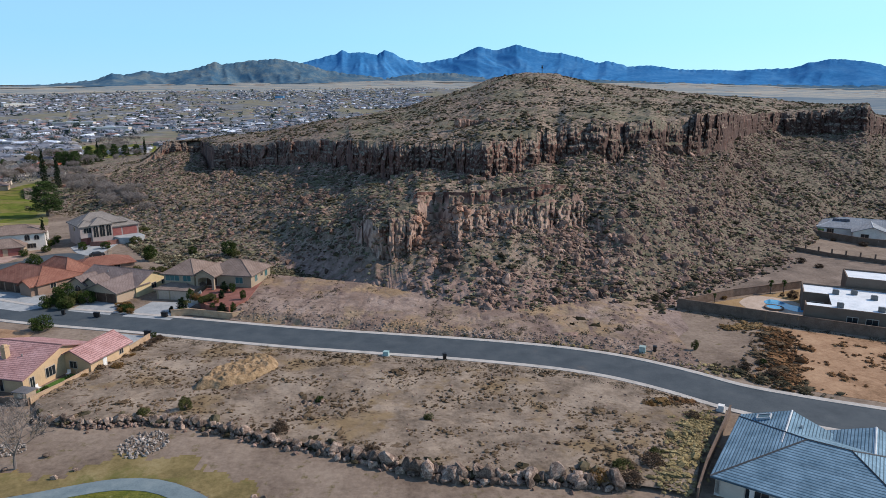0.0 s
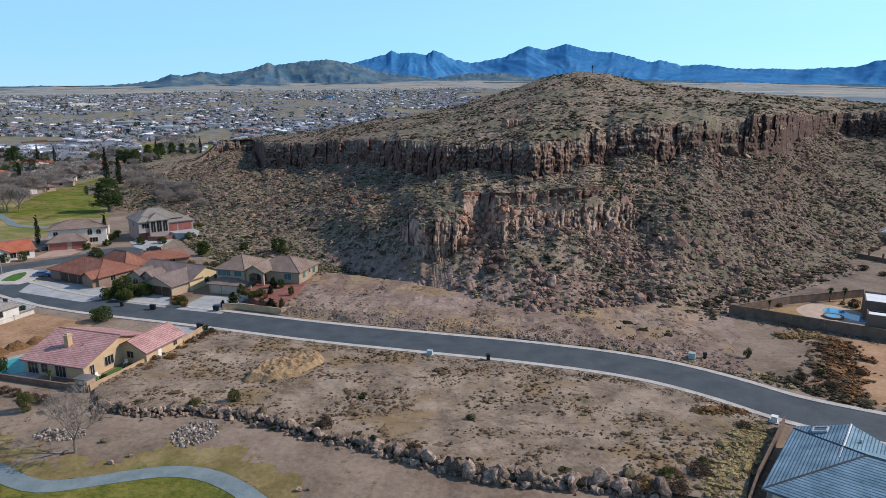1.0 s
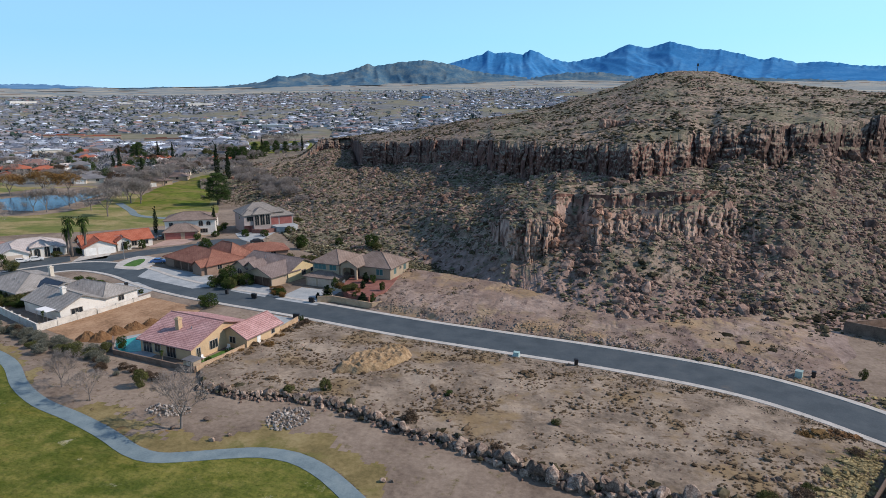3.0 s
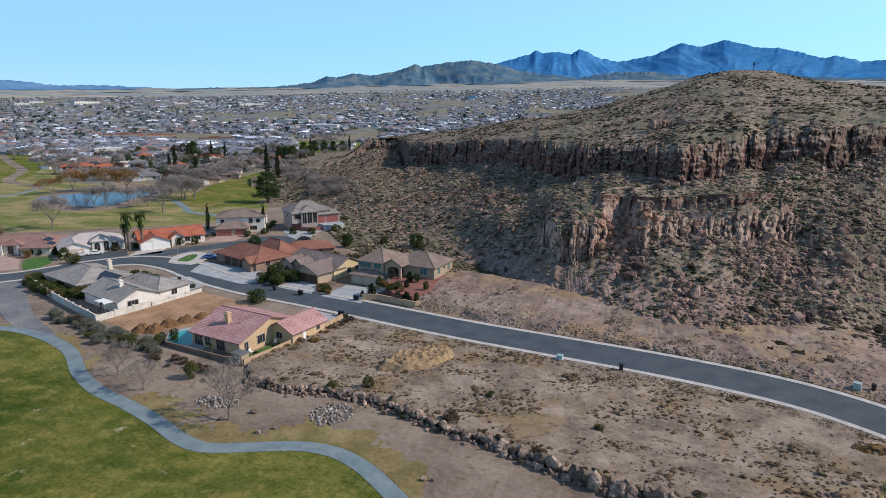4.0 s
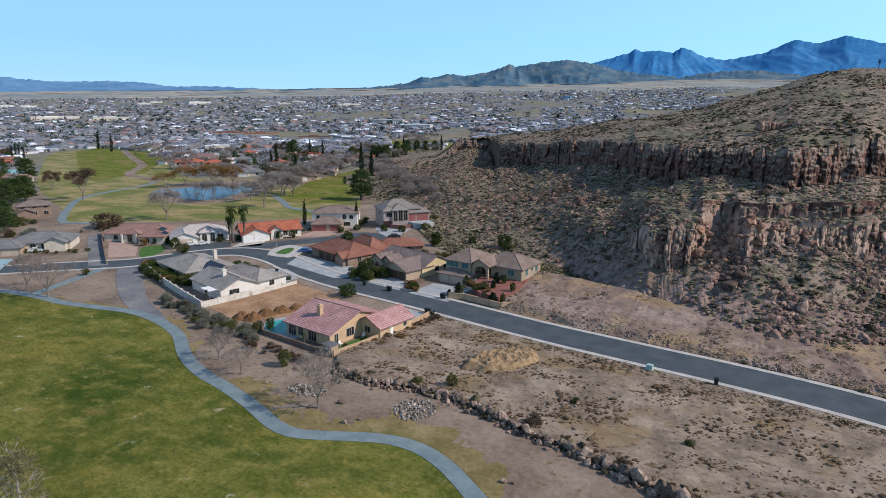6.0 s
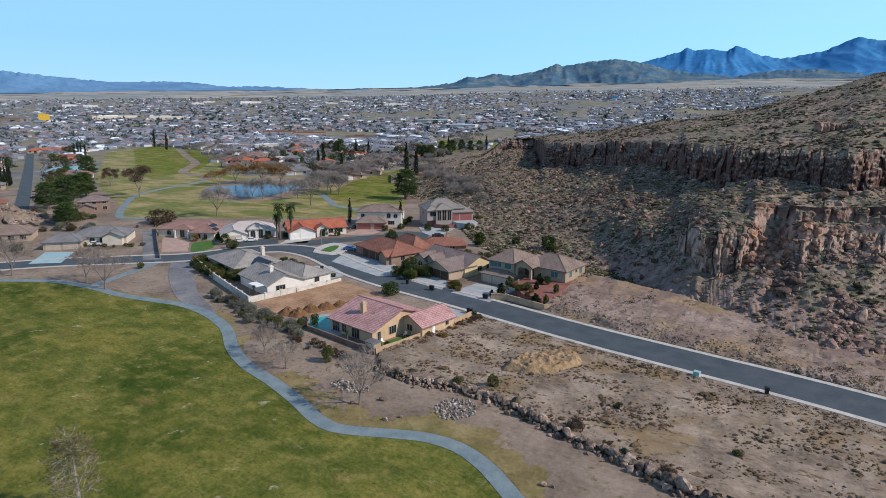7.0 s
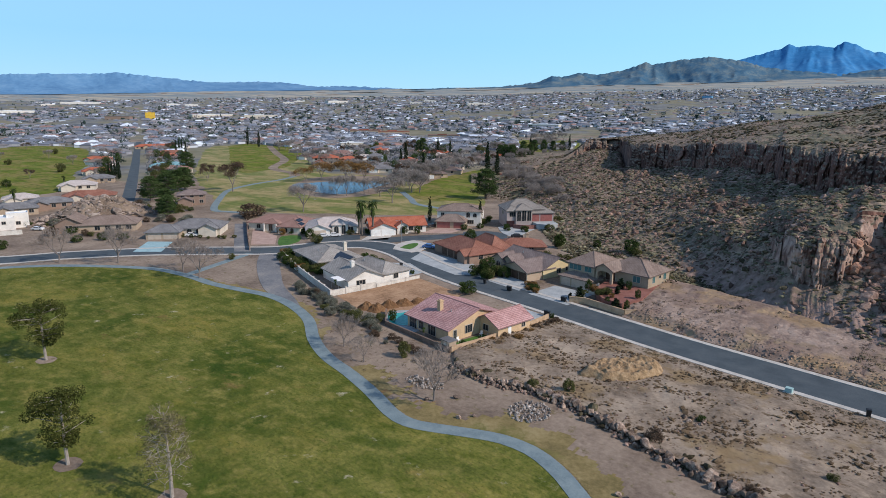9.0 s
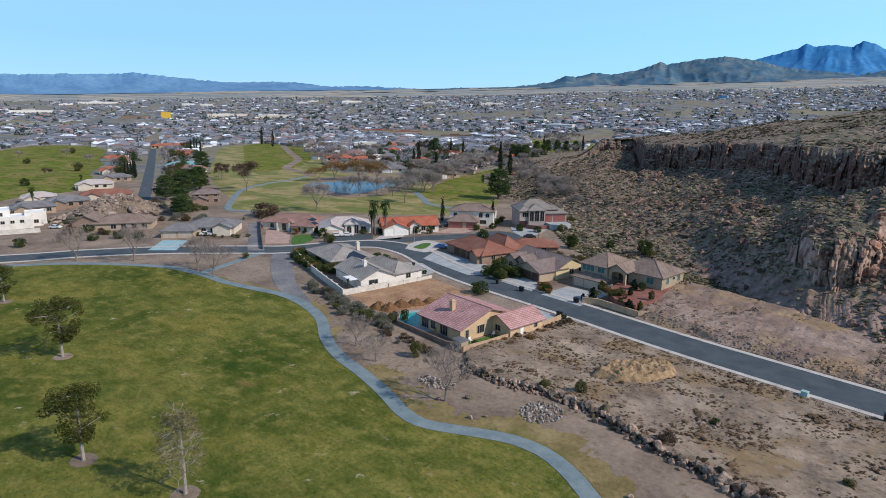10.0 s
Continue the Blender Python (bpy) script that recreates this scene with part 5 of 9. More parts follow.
house("brown stucco house with flat white roof beside a pool", 93.8, 126.0, -27.0, [
    dict(size=(31.0, 3.5), at=(0, -7.75), eave=4.0, kind="flat", bare="B", fit=[("w", "F", -7.0, 1.8, 1.3, 1.5), ("w", "F", -3.6, 2.0, 1.4, 1.4), ("w", "F", 4.0, 2.0, 1.4, 1.4), ("unit", -9.1, 0.6, 4.1), ("unit", -1.9, 0.8, 4.1)]),
    dict(size=(26.0, 15.5), at=(2.5, 1.75), eave=4.0, kind="flat", bare="FL", fit=[("unit", -11.6, 1.6, 4.1), ("unit", -8.0, 3.0, 4.1), ("unit", -4.6, 0.2, 4.1), ("unit", 2.5, -2.0, 4.1), ("unit", 1.0, 4.0, 4.1), ("w", "L", -4.8, 2.6, 2.1, 0.2, B2)]),
    dict(size=(5.0, 8.5), at=(-13.0, 5.25), eave=4.0, kind="flat", bare="R", fit=[("w", "F", 0.4, 2.4, 2.1, 0.2, B2)]),
    dict(size=(24.0, 9.0), at=(5.4, 14.6), eave=6.2, kind="flat"),
], W_UMBER, ROOF_FOAM)
house("white house with grey roof above a terrace wall", 150.0, 219.0, -31.0, [
    dict(size=(28.0, 14.0), eave=3.0, rise=2.6, kind="hip", fit=[("w", "L", 0, 2.0, 1.8, 0.4, B2), ("w", "F", -10, 2.0, 1.6, 0.6, B2), ("panel", "F", -7.0, 5, 1.5)]),
    dict(size=(13.0, 11.0), at=(2.0, -7.0), turn=90, eave=3.0, rise=2.0, kind="gable", fit=[("w", "L", -2, 2.2, 1.4, 0.8)]),
], W_WHITE, ROOF_SLATE, CAP_PALE)


# ---- lawns, water, paths, drives ----
def resample(line, n):
    d = np.r_[0, np.cumsum(np.hypot(*np.diff(line, axis=0).T))]
    q = np.linspace(0, d[-1], n)
    return np.stack([np.interp(q, d, line[:, k]) for k in (0, 1)], -1)


GRADED = surface("graded_soil", [(0.167, 0.121, 0.101), (0.272, 0.203, 0.171), (0.366, 0.279, 0.24)], 0.14, 9, 0.95, 0.7, 1.4, depth=0.2, stretch=(1, 0.5, 1))
ORANGE_SOIL = surface("orange_soil", [(0.213, 0.122, 0.066), (0.35, 0.213, 0.126), (0.45, 0.293, 0.18)], 0.15, 9, 0.95, 0.6, 1.4, depth=0.15)
YARD = surface("ochre_gravel", [(0.24, 0.15, 0.065), (0.34, 0.22, 0.105), (0.40, 0.27, 0.14)], 0.3, 12, 0.95, 0.4, 5)
TURF = surface("bright_turf", [(0.035, 0.10, 0.018), (0.055, 0.14, 0.025), (0.08, 0.17, 0.035)], 0.5, 8, 0.95, 0.4, 6)
FAIRWAY = surface("fairway", [(0.075, 0.112, 0.018), (0.125, 0.163, 0.0264), (0.188, 0.2, 0.048)], 0.05, 10, 0.95, 0.3, 3, stretch=(1, 2, 1), spec=0.03)
mixed_in(FAIRWAY, [(0.252, 0.198, 0.084), (0.192, 0.174, 0.054)], 0.035, 0.44, 0.62, 3.0, (1, 2.0, 1))
mixed_in(FAIRWAY, [(0.054, 0.078, 0.0144), (0.096, 0.114, 0.024)], 0.2, 0.48, 0.66, 8.0)
POND_WATER = surface("pond_water", [(0.01, 0.05, 0.10), (0.018, 0.072, 0.135), (0.03, 0.09, 0.16)], 0.05, 8, 0.16, 0.5, 0.8, spec=0.16)

WORN_PAVING = surface("worn_paving", [(0.11, 0.115, 0.125), (0.17, 0.175, 0.185), (0.26, 0.245, 0.23)], 0.12, 12, 0.9, 0.2, 10, depth=0.02)

seg = PATH[(PATH[:, 0] > -331) & (PATH[:, 1] > 9)]
plot("golf_lawn", [tuple(p) for p in seg[::2]] + [(60, -20), (60, -120), (-120, -260), (-330, -240)], 0.04, LAWN,
     "patchy green and yellow golf course lawn", "lawn", soft=False)


def verge(x0, x1, wide, label):
    """Thin dry grass beside the cart path, with a ragged outer edge."""
    line = resample(PATH[(PATH[:, 0] > x0 - 12) & (PATH[:, 0] < x1 + 12) & (PATH[:, 1] > 40)], 260)
    gx, gy = np.meshgrid(np.arange(x0, x1, 0.45), np.arange(line[:, 1].min() - 1, line[:, 1].max() + 14, 0.45))
    far = np.min(np.hypot(gx[..., None] - line[:, 0], gy[..., None] - line[:, 1]), -1)
    above = gy > np.interp(gx, line[:, 0], line[:, 1])
    ends = smooth01(np.minimum(gx - x0, x1 - gx) / 6)
    keep = above & (far > 1.0) & (far < 1.2 + wide * ends * (0.85 + 0.6 * vnoise(gx / 6, gy / 6) + 0.45 * vnoise(gx / 1.6, gy / 1.6) + 0.3 * vnoise(gx / 0.7, gy / 0.7)))
    cells = keep[:-1, :-1] & keep[1:, :-1] & keep[:-1, 1:] & keep[1:, 1:]
    faces = grid_faces(*gx.shape)[cells.reshape(-1)]
    used, back = np.unique(faces, return_inverse=True)
    V = np.stack([gx, gy, 0.035 + 0.03 * vnoise(gx / 1.5, gy / 1.5)], -1).reshape(-1, 3)[used]
    ob = new("rough_grass", mesh_from("rough_grass", V, back.reshape(-1, 4), VERGE, True))
    return tagged(ob, label, "grass", kind="structure")


verge(-76, -18, 6.0, "dry brown and yellow grass beside the cart path")
verge(-150, -86, 2.4, "dry brown and yellow grass beside the cart path")
plot("golf_rough", [(-240, 157), (-287, 186), (-395, 245), (-616, 401), (-630, 444), (-558, 452), (-406, 358), (-326, 303), (-279, 312), (-227, 285), (-231, 307), (-254, 379),
                    (-241, 413), (-194, 308), (-152, 232), (-165, 205), (-204, 180), (-228, 167)], 0.03, ROUGH_GRASS, "dormant mottled grass round the pond", "grass", ragged=1.3)
plot("fairway", [(-202, 242), (-235, 304), (-250, 367), (-257, 450), (-272, 539), (-306, 674), (-374, 807), (-337, 647), (-282, 504), (-244, 399), (-207, 316), (-174, 265), (-182, 243)], 0.07, FAIRWAY,
     "bright green golf fairway below the mesa", "lawn", ragged=1.3)
plot("fairway", [(-432, 755), (-451, 891), (-464, 1083), (-380, 886), (-350, 692), (-329, 581)], 0.07, FAIRWAY, "bright green golf fairway among trees", "lawn", ragged=1.3)
plot("fairway", [(-661, 178), (-734, 227), (-798, 280), (-776, 313), (-703, 311), (-540, 243), (-456, 194), (-377, 157), (-358, 133), (-362, 124), (-376, 99)], 0.07, FAIRWAY,
     "wide mottled golf fairway at the edge of town", "lawn", ragged=1.3)
plot("fairway", [(-634, 439), (-691, 560), (-518, 450), (-396, 331), (-373, 290), (-391, 274)], 0.07, FAIRWAY, "green golf fairway beyond the pond", "lawn", ragged=1.3)
plot("pond_shore", [(-281, 230), (-302, 260), (-304, 292), (-275, 308), (-244, 285), (-226, 250), (-226, 225), (-244, 216)], 0.09, DIRT, "bare brown earth bank round the pond", "shore", ragged=2.0)
plot("pond", [(-288, 240), (-272, 234), (-259, 230), (-246, 227.5), (-237, 231), (-236, 241), (-242, 258), (-246, 272), (-251, 285), (-262, 287), (-266, 279), (-276, 272), (-284, 267), (-287, 256), (-291, 247)], 0.14, POND_WATER, "calm blue golf course pond", "water")
strip("golf_path", along([(-221, 165), (-235, 161), (-245, 160), (-271, 180), (-297, 204), (-309, 228), (-315, 253), (-323, 272)]), 1.6, -1.6, 0.11, PATHMIX, "pale cart path across the golf course", "path")
strip("golf_path", along([(-218, 257), (-198, 240), (-184, 228), (-162, 224)]), 1.6, -1.6, 0.11, PATHMIX, "pale cart path across the golf course", "path")
strip("golf_path", along([(-250, 410), (-243, 389), (-218, 356), (-182, 319), (-152, 288), (-135, 262)]), 1.8, -1.8, 0.11, PATHMIX, "pale cart path below the mesa", "path")
strip("golf_path", along([(-154, 90), (-157, 100), (-160, 110), (-162, 117)]), 1.2, -1.2, 0.1, PATHMIX, "short paved path from the street to the cart path", "path")
strip("golf_path", along([(-600, 470), (-500, 400), (-430, 352), (-380, 300), (-340, 285), (-323, 272)]), 3.5, -3.5, 0.10, DIRT, "wide sandy track beside the fairway", "path")
strip("road", along([(-290, 144), (-300, 149.2), (-328, 165), (-388, 197.8), (-493, 255), (-571, 297), (-677, 354.4), (-820, 432)]), 3.1, -3.1, 0.09, ASPHALT, "straight grey side street running out to the town", "road")
strip("road", along([(-146, 147), (-139, 162), (-130, 174), (-121, 184)]), 4.0, -4.0, 0.06, ASPHALT, "short grey cul-de-sac road", "road")
plot("cul_de_sac", [(-128.4, 186), (-122, 193), (-113.8, 192), (-109.5, 183.7), (-113.3, 177.0), (-121, 175)], 0.07, ASPHALT, "round asphalt turning circle", "road")
plot("paved_entry", [(-160, 119.5), (-154, 121), (-138, 109.5), (-125, 100), (-112, 93.2), (-105, 88.5), (-112, 90.5), (-122, 93), (-132, 98), (-148, 109)], 0.065, WORN_PAVING, "worn grey paved entry to the golf course", "paving")
plot("driveway", [(-195, 143), (-177, 139.8), (-166.6, 130.6), (-172.4, 125.2)], 0.06, PINK_PAVER, "pink paver driveway", "driveway", soft=False)
plot("front_lawn", [(-167, 132), (-175, 140), (-171, 145), (-163.5, 138), (-162.5, 130)], 0.08, TURF, "small bright green front lawn", "lawn")
plot("driveway", [(-209, 145), (-206, 148), (-164, 119), (-168, 115.5)], 0.06, WORN_PAVING, "grey concrete lane between house plots", "driveway", soft=False)
plot("driveway", [(-204, 107), (-197, 112), (-186, 101.5), (-193, 96)], 0.06, surface("painted_concrete", [(0.22, 0.36, 0.40), (0.28, 0.44, 0.48), (0.34, 0.5, 0.53)], 0.4, 8, 0.8, 0.1, 10),
     "pale turquoise painted concrete driveway", "driveway", soft=False)
plot("driveway", [(-152, 161), (-145.3, 165.5), (-141.5, 158.7), (-148.5, 153)], 0.06, CONCRETE, "pale concrete driveway", "driveway", soft=False)
plot("driveway", [(-168, 148), (-155, 159), (-149.5, 153.5), (-157, 140)], 0.06, ASPHALT, "dark asphalt driveway", "driveway", soft=False)
plot("driveway", [(-141, 187), (-131, 192), (-131.0, 181.7), (-139.5, 175)], 0.06, PINK_PAVER, "pinkish paver driveway", "driveway", soft=False)
plot("driveway", [(-123.4, 202), (-120.6, 213), (-112.4, 218.4), (-110, 204.7), (-108.9, 190.4), (-115.8, 193)], 0.08, DRIVE, "grey concrete driveway rising to the garages", "driveway")
plot("driveway", [(-121, 153), (-98.3, 148.2), (-92.5, 138.0), (-96, 135.2), (-117.5, 142.2)], 0.06, DRIVE, "broad pale concrete driveway", "driveway", soft=False)
plot("driveway", [(-113.6, 210.4), (-107.2, 216.4), (-103.6, 212.8), (-105.5, 208.0), (-109.5, 207.4)], 2.1, DRIVE, "raised concrete forecourt of the mauve house", "driveway", thick=2.2, soft=False)
plot("traffic_island", [(-130.2, 148.5), (-134.2, 155.7), (-133.6, 163.0), (-127.2, 162.6), (-122, 155), (-122.5, 148.5)], 0.16, CONCRETE, "rounded concrete island corner", "kerb")
plot("island_lawn", [(-129.7, 151.6), (-131.0, 157.6), (-129.4, 160.4), (-127.0, 157.1), (-125.6, 151.5)], 0.2, TURF, "small green lawn on the street corner", "lawn")
plot("driveway", [(-84.6, 144.5), (-76.1, 141.6), (-74.3, 132.5), (-85.5, 135.5)], 0.06, DRIVE, "pale concrete driveway", "driveway", soft=False)
plot("driveway", [(-69.2, 142.2), (-58.1, 141.0), (-59.4, 129), (-71.2, 131.6)], 0.06, DRIVE, "pale concrete driveway", "driveway", soft=False)
plot("driveway", [(-69.5, 121.5), (-58.4, 118.8), (-59.4, 112.5), (-70, 114.6)], 0.06, DRIVE, "grey concrete driveway", "driveway", soft=False)
plot("driveway", [(-121.6, 133.5), (-113.9, 137.6), (-104.5, 132.5), (-105.5, 125.5), (-107.0, 118.9), (-111.0, 119.2)], 0.06, DRIVE, "pale concrete driveway", "driveway", soft=False)
plot("bare_plot", [(-107.6, 101.9), (-105, 112.1), (-101.6, 126.5), (-84.0, 121.5), (-82, 108), (-89.2, 100.2), (-96, 97.6)], 0.03, ORANGE_SOIL, "bare orange-brown building plot", "ground", soft=False)
mixed_in(GRADED, [(0.25, 0.17, 0.10), (0.36, 0.255, 0.155)], 0.045, 0.5, 0.62, 61.0)
mixed_in(GRADED, [(0.105, 0.075, 0.066), (0.20, 0.14, 0.12)], 0.3, 0.53, 0.64, 71.0, (1, 0.4, 1))
plot("graded_ground", [(-40, 161), (-27.4, 158.6), (-3.3, 146), (8.2, 135), (26.8, 136), (48.1, 156), (56.9, 150), (52, 128), (40, 111), (24.2, 114.3), (1.8, 118.9), (-17.3, 122.6), (-34.6, 125.5), (-46, 130)], 0.04, GRADED,
     "pale pinkish graded soil between street and hill", "ground", ragged=1.5)
plot("orange_plot", [(65.5, 124.6), (72.8, 121.2), (90, 111), (100, 85), (80, 82.5), (67.7, 89.5), (59.5, 93.2), (57, 98), (60.7, 104.4), (64.3, 111), (66.3, 118)], 0.03, ORANGE_SOIL, "orange sandy plot with dry scrub", "ground")
FLAT_SOIL = surface("brown_flat_soil", [(0.105, 0.08, 0.064), (0.185, 0.143, 0.115), (0.27, 0.212, 0.172)], 0.12, 10, 0.95, 0.6, 1.3, depth=0.15)
plot("brown_flat", [(64, 146), (78, 158), (88, 169), (103, 187), (107, 192), (118, 181), (142, 158), (142, 148), (100, 150), (88, 153)], 0.03, FLAT_SOIL, "brown stony flat behind the pool yard", "ground", ragged=1.0)
plot("raised_lawn", [(131.0, 221.5), (134.8, 227.0), (140.5, 226.5), (135.0, 218.0)], 2.0, TURF, "raised strip of bright lawn beside the white house", "lawn", thick=2.1)
plot("pool_yard", [(54, 136.2), (89.5, 150.5), (92, 140), (79, 121.5)], 0.05, YARD, "ochre gravel yard", "ground", soft=False)
plot("pool_terrace", [(69.3, 139.9), (71.8, 142.9), (75.5, 145.2), (78.4, 144.2), (81.3, 141.9), (83.1, 137.6), (80.4, 131.0), (76.0, 130.4), (71.4, 132.8), (69.1, 136.1)], 0.09, surface("beige_terrace", [(0.40, 0.31, 0.24), (0.48, 0.38, 0.30), (0.54, 0.44, 0.36)], 0.5, 8, 0.9, 0.1, 12), "beige pool terrace", "paving")
plot("swimming_pool", [(75.5, 140.7), (77.5, 142.0), (79.2, 141.1), (79.7, 138.9), (80.6, 137.2), (82.0, 135.6), (80.8, 132.2), (78.6, 133.1), (77.4, 135.1), (76.6, 137.4), (75.0, 138.6)], 0.13, BLUE_WATER, "kidney-shaped blue swimming pool", "pool", kind="structure")
plot("patio_paving", [(-89.4, 100.2), (-86.4, 104.2), (-78.5, 103.5), (-76.5, 94.0), (-84.0, 93.6)], 0.05, DRIVE, "grey pool patio", "paving")
plot("swimming_pool", [(-88.0, 98.4), (-86.0, 102.4), (-81.6, 102.4), (-79.6, 99.2), (-80.6, 95.6), (-84.4, 95.0)], 0.1, POOL_WATER, "turquoise garden swimming pool", "pool", kind="structure")
plot("terrace", [(-57.5, 140.6), (-55.2, 136.0), (-52.9, 133.4), (-47.7, 131.8), (-45.0, 137.2), (-45.6, 149), (-44.0, 157), (-47.0, 161), (-58, 152)], 2.0, RED_PAVER, "raised dark red paved terrace", "terrace", thick=2.0, soft=False)
plot("patio_lawn", [(-66.2, 92.0), (-63.5, 95), (-63.0, 101), (-64.8, 101), (-66.4, 95.5)], 0.06, TURF, "narrow strip of green lawn by the house", "lawn", soft=False)


# ---- walls and fences ----
def block_wall(line, h, material, label, thick=0.2, post=0.0, step=6.0, cap=0.06, rise=0.2):
    w = holder("garden_wall", pose(line[0][0], line[0][1], 0), label, "wall", "garden walls", "structure")
    inv = w.matrix_world.inverted()
    for p, q in zip(line, line[1:]):
        d = Vector((q[0] - p[0], q[1] - p[1], 0))
        m = inv @ pose(p[0], p[1], 0, 0, 0, math.degrees(math.atan2(d.y, d.x)))
        n = max(1, round(d.length / step))
        for k in range(n):
            a, b = k * d.length / n, (k + 1) * d.length / n
            s = Shape().box(a, b - 0.02, -thick / 2, thick / 2, -0.2, h).box(a, b - 0.02, -thick / 2 - 0.04, thick / 2 + 0.04, h, h + cap)
            s.put("wall_panel", material, w, m)
            if post:
                Shape().box(a - post / 2, a + post / 2, -post / 2, post / 2, -0.2, h + rise).box(a - post * 0.62, a + post * 0.62, -post * 0.62, post * 0.62, h + rise, h + rise + 0.08).put("post", material, w, m)
    return w


block_wall([(-89.5, 99.6), (-84.2, 93.4), (-64.3, 89.2)], 0.95, BROWN_BLOCK, "brown block garden wall behind the pink-roofed house")
block_wall([(-64.2, 89.4), (-62.4, 95.0), (-59.6, 107), (-58.4, 117.4)], 1.25, TAN_BLOCK, "tan stuccoed garden wall along the vacant lot")
block_wall([(-152.0, 121.5), (-140, 115), (-132.0, 111.0), (-120, 105.6), (-108.7, 100.7)], 1.7, PALE_BLOCK, "off-white block garden wall with posts", post=0.42, step=4.5)
block_wall([(-108.5, 100.7), (-105, 112.9)], 1.4, PALE_BLOCK, "off-white block wall beside the building plot", post=0.4, step=5)
block_wall([(-104.9, 113.3), (-101.6, 126.6)], 0.8, PALE_BLOCK, "low off-white block wall beside the building plot", post=0.36, step=5)
block_wall([(53.4, 136.0), (79.2, 120.6), (102, 107.5)], 2.3, UMBER_BLOCK, "long brown stuccoed wall round the pool yard")
block_wall([(53.4, 136.2), (70, 144.6), (90.2, 151.5)], 1.9, BROWN_BLOCK, "brown wall at the back of the pool yard")
block_wall([(29.5, 64.5), (33.2, 70.8), (40.7, 82.2), (42.6, 85.2)], 1.7, UMBER_BLOCK, "dark brown garden wall beside the near house")
block_wall([(-60.2, 131.6), (-56.5, 132.7), (-46.0, 129.6), (-43.6, 131.4)], 1.4, TAN_BLOCK, "tan retaining wall of the front garden", thick=0.3)
block_wall([(127, 222), (138, 203), (160, 186)], 2.2, UMBER_BLOCK, "brown terrace wall below the white house")
block_wall([(109.5, 197.5), (118, 184.5), (140, 165)], 1.2, UMBER_BLOCK, "low brown wall with tall square posts", post=0.42, step=3.8, rise=1.3)
block_wall([(109.5, 197.5), (118, 207), (127, 222)], 0.7, UMBER_BLOCK, "low brown wall with tall square posts", post=0.42, step=2.6, rise=1.4)
block_wall([(-117.6, 203.6), (-113.4, 204.4), (-110.4, 207.8)], 1.5, RED_BLOCK, "low red block planter wall before the mauve house", thick=0.4)
block_wall([(-207.5, 149.5), (-186, 134), (-165.5, 119.6)], 1.3, BROWN_BLOCK, "brown wall between two house plots", post=0.4)


# ---- the cut bank between the street and the hill ----
d = np.gradient(STREET, axis=0)
d /= np.linalg.norm(d, axis=1)[:, None]
north = STREET + np.stack([-d[:, 1], d[:, 0]], -1) * 6.3
north = north[(north[:, 0] > -46.5) & (north[:, 0] < 46) & (north[:, 1] > 60)]
ba = resample(north, 380)
hb = np.interp(ba[:, 0], [-46.5, -20, 0, 15, 30, 46], [158, 151, 140, 132, 136, 146])
hx = np.interp(ba[:, 0], [-46.5, 0, 20, 46], [-45.5, -2, 20, 50])
bb = np.stack([hx, hb], -1)
q = np.linspace(0, 1, 110)[:, None]
BX = ba[None, :, 0] * (1 - q) + bb[None, :, 0] * q
BY = ba[None, :, 1] * (1 - q) + bb[None, :, 1] * q
lift = np.interp(ba[:, 0], [-46.5, -38, -8, 6, 20, 40, 46], [1.3, 1.2, 0.8, 0.4, 0.2, 0.05, 0.0])[None]
ends = smooth01((46 - ba[:, 0]) / 8)[None]
brow = 0.09 + 0.06 * vnoise(ba[:, 0] / 5, 2.0)[None]
BZ = 0.07 + lift * smooth01(q / brow) + ends * 1.0 * q ** 1.5
BZ = BZ + ends * smooth01(q / 0.1) * (0.28 * fractal(BX / 3.6, BY / 3.6, 2.0, 4) + 0.14 * np.abs(vnoise(BX / 1.8 + vnoise(BX / 5, 1.0), BY / 1.9, 4.0)))
# rills down the steep faces
BZ = BZ + 0.15 * ends * smooth01(q / 0.05) * (1 - smooth01((q - 0.2) / 0.1)) * np.abs(vnoise(BX / 0.9 + 2.5 * vnoise(BX / 4, BY / 4), BY / 3))
BANK = surface("bank_soil", [(0.167, 0.122, 0.0984), (0.278, 0.208, 0.171), (0.378, 0.293, 0.246)], 0.2, 7, 0.95, 0.7, 1.4, depth=0.2)
mixed_in(BANK, [(0.22, 0.16, 0.10), (0.31, 0.235, 0.16)], 0.10, 0.50, 0.62, 4.0)
mixed_in(BANK, [(0.17, 0.118, 0.095), (0.25, 0.18, 0.145)], 0.05, 0.46, 0.60, 24.0)
mixed_in(BANK, [(0.10, 0.075, 0.05), (0.17, 0.125, 0.085)], 0.7, 0.58, 0.66, 14.0)
mixed_in(BANK, [(0.25, 0.17, 0.10), (0.36, 0.255, 0.155)], 0.045, 0.5, 0.62, 61.0)
mixed_in(BANK, [(0.105, 0.075, 0.066), (0.20, 0.14, 0.12)], 0.3, 0.53, 0.64, 71.0, (1, 0.4, 1))
bank = new("roadside_bank", mesh_from("roadside_bank", np.stack([BX, BY, BZ], -1).reshape(-1, 3), grid_faces(110, 380), BANK))
tagged(bank, "cut earth bank of pale pinkish soil above the street", "bank", kind="structure")


